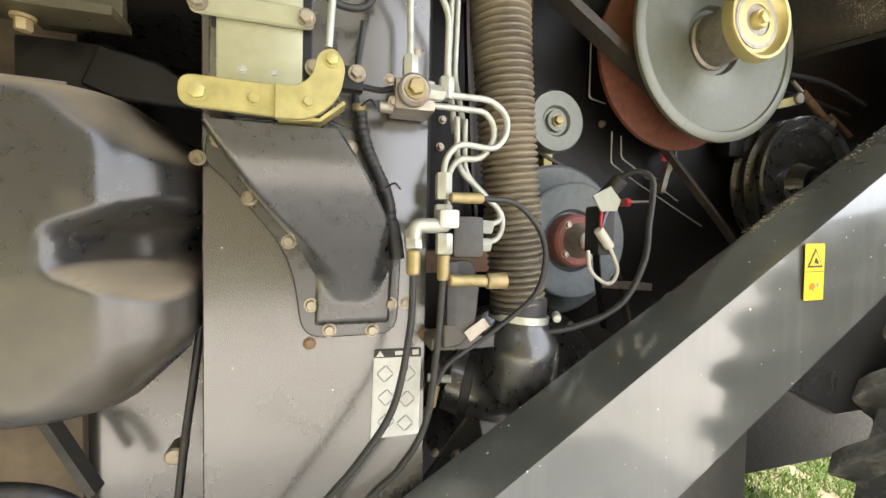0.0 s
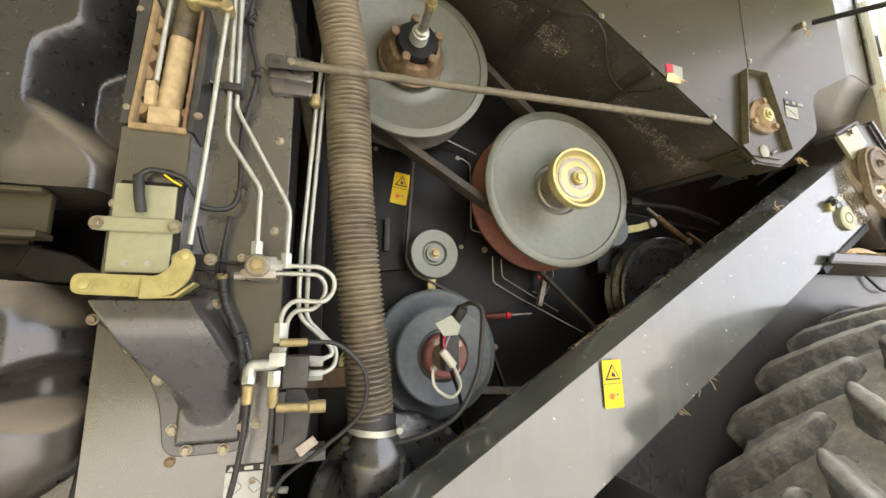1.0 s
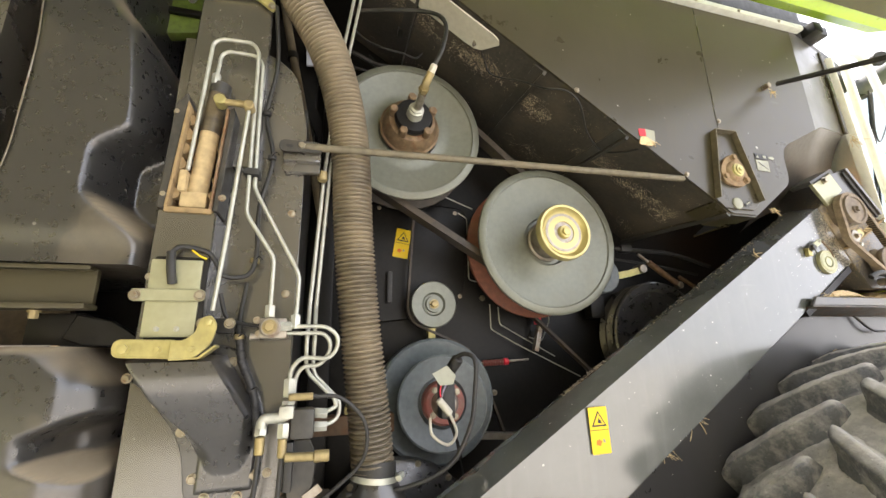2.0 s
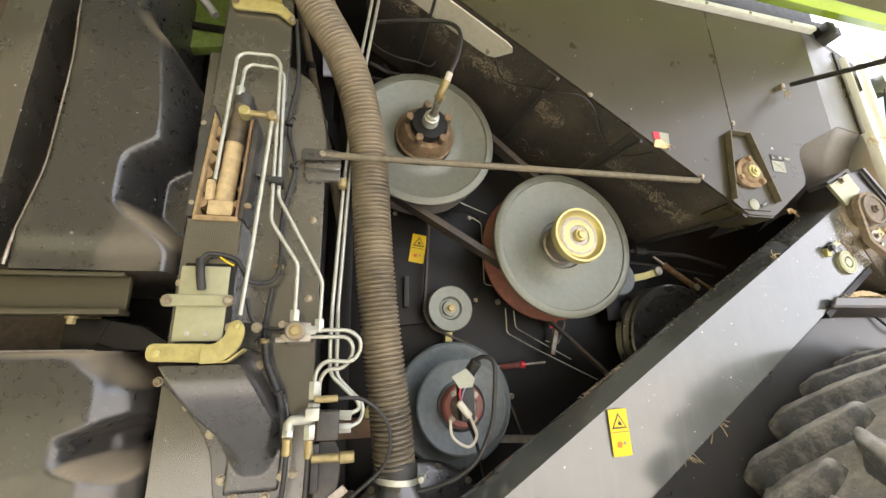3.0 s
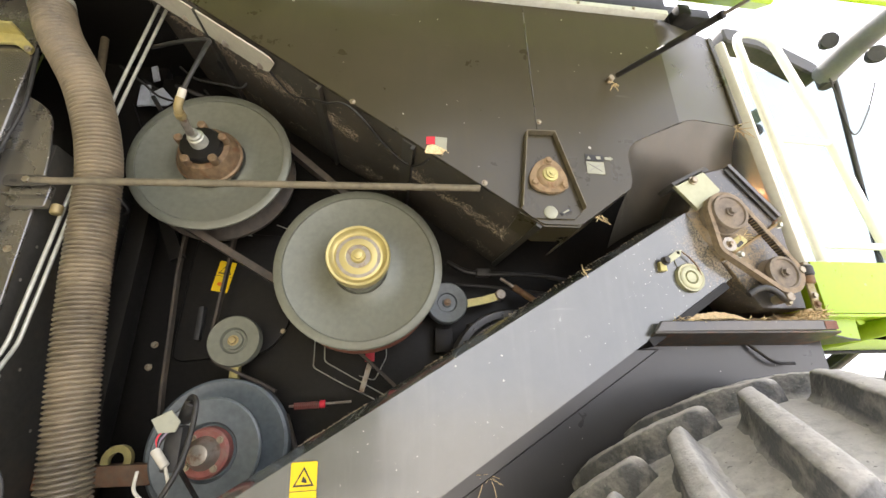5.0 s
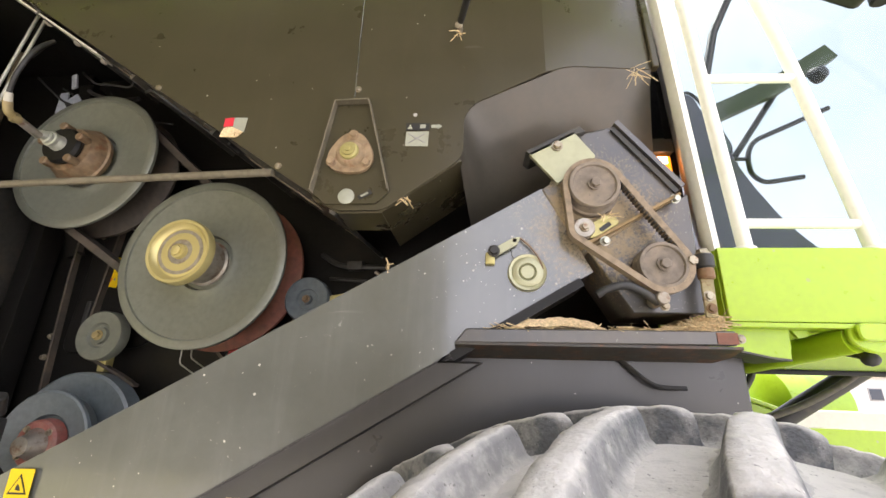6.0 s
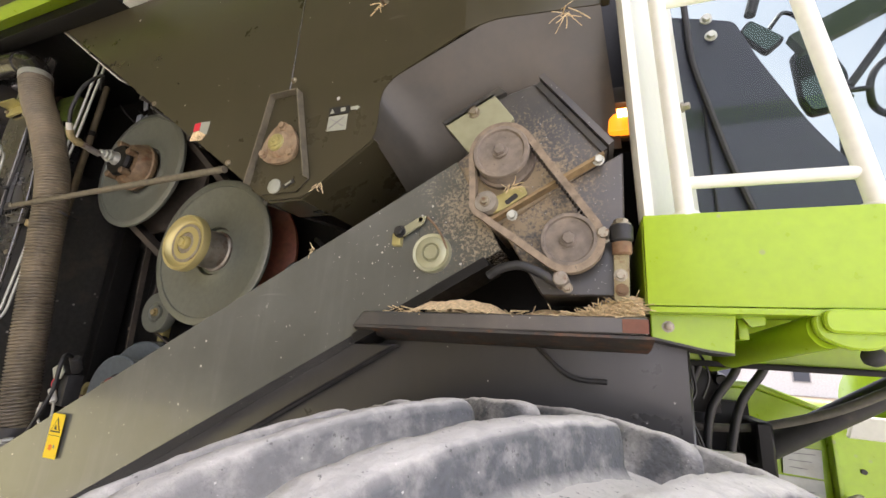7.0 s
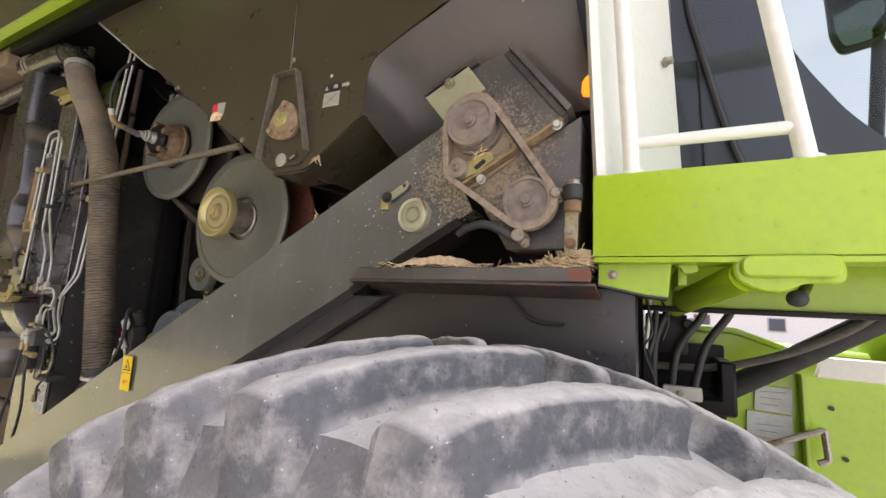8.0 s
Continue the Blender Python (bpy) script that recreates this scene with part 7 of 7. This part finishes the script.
for a in (1.5, 1.5 + 2 * math.pi / 3, 1.5 + 4 * math.pi / 3):
    part("bolt", hexbolt((BX + 0.049 * math.cos(a), -0.016, BZ + 0.049 * math.sin(a)), 0.009, 0.010), M_BEAR, bb)
part("grommet", lathe([(0, 0.003), (0.014, 0.003), (0.019, 0.0), (0.019, -0.003), (0, -0.003)], (0.520, -0.008, 2.302), (0, -1, 0), 24), M_STICKER, bb)


def sticker(x, z, w, h, y, lean, label, base=None):
    """A yellow warning sticker with a triangle above and a mark below."""
    t = thing("warning_sticker", (x, y, z), label, "sticker", "yellow warning stickers")
    rot = Matrix.Rotation(lean, 3, "Y")

    def flat(poly, d):
        b = prism(poly, -0.0006 - d, -d)
        bmesh.ops.rotate(b, verts=b.verts, cent=(0, 0, 0), matrix=rot)
        bmesh.ops.translate(b, verts=b.verts, vec=(x, y, z))
        return b

    part("sheet", flat(rounded([(-w / 2, -h / 2), (w / 2, -h / 2), (w / 2, h / 2), (-w / 2, h / 2)], 0.003), 0.0006), M_YELLOW, t)
    part("divider", flat([(-w / 2, 0.0), (w / 2, 0.0), (w / 2, 0.0012), (-w / 2, 0.0012)], 0.0014), M_BLACK, t)
    o, i = [(-0.40 * w, 0.08 * h), (0.40 * w, 0.08 * h), (0, 0.42 * h)], [(-0.30 * w, 0.115 * h), (0.30 * w, 0.115 * h), (0, 0.365 * h)]
    part("triangle", flat(o, 0.0013), M_BLACK, t)
    part("triangle_face", flat(i, 0.0021), M_YELLOW, t)
    part("mark", flat([(-0.08 * w, 0.16 * h), (0.14 * w, 0.14 * h), (0.10 * w, 0.20 * h), (-0.02 * w, 0.26 * h)], 0.0029), M_BLACK, t)
    part("blot", flat([(-0.25 * w, -0.30 * h), (-0.05 * w, -0.33 * h), (0.06 * w, -0.24 * h), (-0.06 * w, -0.19 * h), (-0.22 * w, -0.21 * h)], 0.0013), M_ORANGE, t)
    part("blot", flat([(0.12 * w, -0.26 * h), (0.24 * w, -0.27 * h), (0.22 * w, -0.20 * h), (0.13 * w, -0.19 * h)], 0.0013), M_LABELGREY, t)
    return t


sticker(-0.073, 1.669, 0.052, 0.106, -0.0022, -0.02, "yellow warning sticker with triangle on the grey guard")
sticker(-0.475, 2.248, 0.055, 0.108, 0.485, 0.16, "yellow warning sticker on the black inner wall")
st = thing("warning_sticker", (0.21, 0.0, 2.47), "small red and white sticker, partly torn", "sticker", "small stickers")
part("red_half", prism([(0.184, 2.500), (0.208, 2.502), (0.208, 2.526), (0.184, 2.524)], -0.002, -0.0005), M_RED, st)
part("white_half", prism([(0.209, 2.484), (0.240, 2.484), (0.243, 2.524), (0.209, 2.526)], -0.002, -0.0005), M_STICKER, st)
part("torn_edge", prism(rounded([(0.178, 2.470), (0.225, 2.468), (0.238, 2.483), (0.205, 2.500), (0.186, 2.496)], 0.006), -0.004, -0.0005, 0.001), M_DUST, st)
st = thing("pictogram_label", (0.675, 0.0, 2.43), "small white pictogram label with black header", "sticker", "small stickers")
part("sheet", prism([(0.648, 2.433), (0.702, 2.431), (0.703, 2.471), (0.649, 2.472)], -0.002, -0.0005), M_STICKER, st)
part("cross_line", strap([(0.655, -0.003, 2.440), (0.695, -0.003, 2.465)], 0.001, 0.002), M_LABELGREY, st)
part("cross_line", strap([(0.655, -0.003, 2.465), (0.695, -0.003, 2.440)], 0.001, 0.002), M_LABELGREY, st)
part("header", prism([(0.648, 2.476), (0.705, 2.475), (0.705, 2.494), (0.648, 2.496)], -0.002, -0.0005), M_BLACK, st)
part("header_mark", prism([(0.652, 2.479), (0.664, 2.479), (0.658, 2.491)], -0.0032, -0.002), M_STICKER, st)
part("header_mark", box(0.682, 0.695, -0.0032, -0.002, 2.480, 2.490, 0.0), M_STICKER, st)
part("arrow", prism([(0.709, 2.481), (0.725, 2.480), (0.725, 2.477), (0.735, 2.485), (0.725, 2.492), (0.725, 2.489), (0.709, 2.489)], -0.002, -0.0005), M_STICKER, st)
st = thing("arrow_label", (0.565, -0.006, 2.31), "tiny black and white arrow sticker", "sticker", "small stickers")
part("sheet", prism([(0.545, 2.302), (0.575, 2.318), (0.580, 2.308), (0.552, 2.293)], -0.0075, -0.006), M_BLACK, st)
part("arrow", prism([(0.553, 2.303), (0.570, 2.312), (0.572, 2.308), (0.556, 2.299)], -0.009, -0.0075), M_STICKER, st)

# ---- black tanks ----


def shell(front, nx, nz, x0, x1, z0, z1, back, inside):
    """A moulded body: front(x, z) gives the depth of its face; inside says where it is."""
    b = bmesh.new()
    g = {}
    for i in range(nx + 1):
        for j in range(nz + 1):
            x, z = x0 + (x1 - x0) * i / nx, z0 + (z1 - z0) * j / nz
            g[i, j] = b.verts.new(inside(x, z))
    for v in b.verts:
        v.co.y = front(v.co.x, v.co.z)
    for i in range(nx):
        for j in range(nz):
            b.faces.new((g[i, j], g[i + 1, j], g[i + 1, j + 1], g[i, j + 1]))
    rim = [g[i, 0] for i in range(nx + 1)] + [g[nx, j] for j in range(1, nz + 1)] + [g[i, nz] for i in range(nx - 1, -1, -1)] + [g[0, j] for j in range(nz - 1, 0, -1)]
    rb = [b.verts.new((v.co.x, back, v.co.z)) for v in rim]
    for k in range(len(rim)):
        b.faces.new((rim[k], rim[(k + 1) % len(rim)], rb[(k + 1) % len(rb)], rb[k]))
    b.faces.new(rb)
    return b


def roll(d, r):
    """How far a rounded edge of radius r falls back at distance d inside the edge."""
    d = max(0.0, min(d, r))
    return r - math.sqrt(max(0.0, r * r - (r - d) ** 2))


def low_right(z):
    return -1.118 - 0.07 * soft(1.80, 1.885, z) - 0.07 * (1 - soft(1.505, 1.60, z)) - 0.022 * math.exp(-((z - 1.70) / 0.030) ** 2)


def low_front(x, z):
    d = low_right(z) - x
    flare = soft(-1.235, -1.13, x)
    pocket = soft(-1.236, -1.188, x) * (1 - soft(0.010 + 0.018 * flare, 0.030 + 0.034 * flare, abs(z - 1.702)))
    step = 0.012 * soft(-1.185, -1.165, x)
    return 0.0 + roll(d, 0.075) + 0.12 * pocket + step + roll(1.884 - z, 0.02) + roll(z - 1.506, 0.03) + 0.003 * noise.noise((x * 7, z * 7, 0))


lt = shell(low_front, 90, 70, -1.9, -1.0, 1.506, 1.884, 0.40, lambda x, z: (-1.9 + (x + 1.9) / 0.9 * (low_right(z) + 1.9), 0, z))
tk = thing("lower_tank", (-1.4, 0.2, 1.5), "black moulded plastic tank with a scooped recess, dusty ledges", "tank")
part("body", lt, M_PLASTIC, tk, angle=70)
part("top_seam", sweep(smooth_points([(-1.9, 0.022, 1.883), (-1.40, 0.022, 1.884), (-1.28, 0.024, 1.884), (-1.225, 0.03, 1.884)], 6), 0.003, 6), M_STEEL, tk, "dusty moulding seam")
part("bottom_seam", sweep(smooth_points([(-1.9, 0.034, 1.506), (-1.40, 0.034, 1.507), (-1.26, 0.036, 1.507)], 6), 0.0025, 6), M_STEEL, tk)


def up_right(z):
    return -1.078 - 0.155 * soft(2.48, 2.72, z) + 0.015 * (1 - soft(2.05, 2.2, z))


def up_left(z):
    return -1.352 - 0.03 * soft(2.3, 2.05, z) - 0.012 * soft(2.5, 2.7, z)


def up_front(x, z):
    d = up_right(z) - x
    ridge = -1.148 - 0.025 * soft(2.36, 2.63, z) - 0.062 * soft(2.350, 2.285, z) + 0.108 * soft(2.205, 2.08, z)
    back = 0.13 * soft(ridge - 0.010, ridge + 0.042, x)
    return -0.005 + back + roll(d, 0.05) * 0.9 + roll(x - up_left(z), 0.02) + 0.003 * noise.noise((x * 6, z * 6, 4)) + 0.012 * soft(2.13, 2.06, z)


ut = shell(up_front, 70, 90, 0, 1, 2.042, 2.98, 0.40, lambda u, z: (up_left(z) + u * (up_right(z) - up_left(z)), 0, z))
tk = thing("upper_tank", (-1.22, 0.2, 2.04), "black moulded plastic tank with a stepped dusty face", "tank")
part("body", ut, M_PLASTIC, tk, angle=70)
part("edge_bead", sweep([(up_left(z) - 0.001, 0.012, z) for z in (2.05 + 0.92 * k / 24 for k in range(25))], 0.0035, 6), M_STEEL, tk, "pale scuffed edge bead")
lip = thing("tank_rail", (-1.5, 0.05, 1.95), "olive steel rail between the black tanks, dusty edges", "rail")
part("web", box(-2.4, -1.174, 0.035, 0.05, 1.965, 2.035, 0.003), M_SHEET, lip)
part("upper_lip", box(-2.4, -1.178, 0.012, 0.05, 2.031, 2.040, 0.003), M_SHEET, lip)
part("lower_lip", box(-2.4, -1.170, 0.0, 0.05, 1.953, 1.964, 0.003), M_SHEET, lip)
part("bolt", hexbolt((-1.262, 0.03, 1.952), 0.008, 0.016, axis=(0, 0, -1)), M_BRASS, lip)
part("clip", prism([(-1.215, 1.950), (-1.150, 1.935), (-1.096, 1.900), (-1.096, 1.882), (-1.20, 1.886), (-1.235, 1.90)], 0.075, 0.090, 0.003), M_DARK, lip)
part("block", box(-1.30, -1.20, 0.08, 0.2, 1.885, 1.952, 0.006), M_DARK, lip)
dz = thing("tank_dust", (-1.25, 0.05, 1.87), "line of straw dust lying on the tank's top edge", "chaff")
dbm = bmesh.new()
rd = random.Random(3)
for k in range(50):
    x = rd.uniform(-1.32, -1.235)
    box(x, x + rd.uniform(0.003, 0.012), 0.03 + rd.uniform(0, 0.03), 0.04 + rd.uniform(0, 0.05), 1.880, 1.8845 + rd.uniform(0, 0.002), 0.0, dbm)
part("dust", dbm, M_DUST, dz)
lf = thing("dirty_bulkhead", (-1.7, 0.3, 0.7), "brownish dirty panel behind the tanks", "panel")
part("panel", box(-2.6, -1.34, 0.30, 0.32, 1.0, 3.1, 0.004), material("brown dirty panel", (0.075, 0.055, 0.035), 0.6, dust=0.5, dust_scale=4, vary=0.4), lf)
part("front_strip", box(-1.56, -1.47, 0.08, 0.30, 2.1, 3.1, 0.01), M_COL, lf)
gp = thing("lower_sheet", (-1.4, 0.3, 0.7), "grey-blue lower sheet behind the tank", "panel")
part("sheet", box(-2.6, -1.12, 0.34, 0.36, 0.7, 1.60, 0.004), M_COL, gp)
part("cable", sweep(smooth_points([(-1.118, 0.15, 1.64), (-1.135, 0.15, 1.50), (-1.15, 0.16, 1.40), (-1.165, 0.16, 1.25)]), 0.006, 10), M_RUBBER, gp)
part("clamp", cyl((-1.165, 0.16, 1.385), (-1.165, 0.20, 1.385), 0.013, bev=0.003), M_BOLT, gp)
part("strut", strap([(-1.40, 0.25, 1.50), (-1.30, 0.25, 1.30)], 0.03, 0.012), M_FRAME, gp)
part("hose", sweep(smooth_points([(-1.55, 0.15, 1.36), (-1.40, 0.16, 1.37), (-1.31, 0.17, 1.34), (-1.26, 0.19, 1.26)]), 0.012, 10), M_RUBBER, gp)

# ---- upper rear corner ----
uc = thing("green_inner_cover", (-1.2, 0.25, 2.7), "lime green inner cover seen behind the housing", "cover")
part("cover", prism(rounded([(-1.30, 2.80), (-1.12, 2.84), (-1.11, 3.06), (-1.30, 3.06)], 0.05), 0.28, 0.32, 0.01, seg=2), material("dull dirty green paint", (0.13, 0.19, 0.03), 0.5, dust=0.5, dust_col=(0.1, 0.09, 0.05), dust_scale=9), uc)
part("shadow_gap", box(-1.28, -1.13, 0.262, 0.277, 2.88, 2.90, 0.003), M_DARK, uc)
part("grey_pipe", sweep(smooth_points([(-1.24, 0.17, 3.06), (-1.20, 0.17, 2.94), (-1.14, 0.18, 2.86)]), 0.012, 10), M_ZINC, uc)
dirt = thing("dusty_crossbeam", (-1.7, -0.02, 2.98), "brown dust-caked cross beam under the hood", "beam")
part("beam", box(-5.5, -1.40, -0.06, 0.05, 3.0, 3.10, 0.008), material("caked brown dust", (0.2, 0.14, 0.085), 0.9, dust=0.5, dust_scale=12, bump=0.5), dirt)
part("lower_pipe", sweep(smooth_points([(-2.3, 0.0, 2.86), (-1.7, 0.02, 2.9), (-1.35, 0.08, 2.98), (-1.18, 0.14, 3.03)]), 0.035, 16), M_CHUTE, dirt)

# ---- loose straw ----


def straw_bunch(at, n, reach, seed, label, down=0.5):
    t = thing("straw_wisp", at, label, "straw", "loose straw wisps")
    r = random.Random(seed)
    for k in range(n):
        p = Vector(at) + Vector((r.uniform(-0.3, 0.3) * reach, r.uniform(-0.01, 0.0), r.uniform(-0.2, 0.2) * reach))
        d = Vector((r.uniform(-1, 1), r.uniform(-0.5, 0.05), r.uniform(-1, 1 - down))).normalized()
        l = reach * r.uniform(0.4, 1.0)
        bend = Vector((r.uniform(-0.3, 0.3), r.uniform(-0.1, 0.1), -0.3 * down)) * l
        part("stalk", sweep(smooth_points([p, p + d * l * 0.5 + bend * 0.3, p + d * l + bend], 4), r.uniform(0.0006, 0.0013), 5), M_STRAW, t)
    return t


straw_bunch((1.205, 0.02, 2.632), 12, 0.055, 4, "wisp of dry straw caught on the panel's edge", 0.7)
straw_bunch((0.985, 0.125, 1.835), 7, 0.04, 5, "small wisp of straw stuck to the chassis panel")
straw_bunch((0.33, 0.11, 1.655), 9, 0.045, 6, "straw caught under the guard's lower edge")
straw_bunch((0.655, -0.004, 2.292), 8, 0.03, 7, "straw stuck at the bearing bracket's corner", 0.8)
straw_bunch((0.615, 0.05, 2.155), 6, 0.03, 8, "few stalks of straw on the guard's top edge", 0.1)
straw_bunch((1.10, 0.012, 2.255), 10, 0.03, 9, "straw wedged in the belt tensioner", 0.2)
straw_bunch((0.775, -0.016, 2.745), 9, 0.03, 12, "chaff and straw stuck to the strut's ball joint", 0.9)
straw_bunch((0.225, -0.004, 2.478), 7, 0.018, 13, "tan chaff stuck under the torn sticker", 0.6)
straw_bunch((0.20, 0.10, 1.585), 12, 0.05, 14, "dry straw lodged on the rail below the guard", 0.3)
sb = bmesh.new()
rs = random.Random(31)
for k in range(760):
    x = rs.gauss(1.270, 0.040) if k < 560 else rs.uniform(0.84, 1.3)
    if not 0.82 < x < 1.314:
        continue
    p = Vector((x, rs.uniform(0.012, 0.12), 2.012 + (0.03 * math.exp(-((x - 1.29) / 0.05) ** 2)) * rs.random() + rs.uniform(0, 0.008)))
    d = Vector((rs.uniform(-1, 1), rs.uniform(-0.8, 0.6), rs.uniform(-0.3, 0.35))).normalized() * rs.uniform(0.006, 0.022)
    sweep([p - d, p + d], rs.uniform(0.0006, 0.0012), 4, sb)
whole("loose_straw", sb, M_STRAW, "loose straw stalks scattered over the ledge", "straw", "stuff")
sb = bmesh.new()
for k in range(330):
    s = rs.uniform(0.02, 0.19) if k < 170 else rs.uniform(0.35, 1.16)
    p = on_beam(s, 0.243, rs.uniform(0.085, 0.105) if k < 170 else rs.uniform(0.07, 0.10))
    d = Vector((rs.uniform(-1, 1), rs.uniform(-0.6, 0.6), rs.uniform(-0.25, 0.3))).normalized() * (rs.uniform(0.002, 0.007) if k < 170 else rs.uniform(0.002, 0.007))
    sweep([p - d * 0.3, p + d], rs.uniform(0.0005, 0.0011), 4, sb)
whole("edge_chaff", sb, M_CHAFFBIT, "thin line of chaff along the guard's top", "chaff", "stuff")
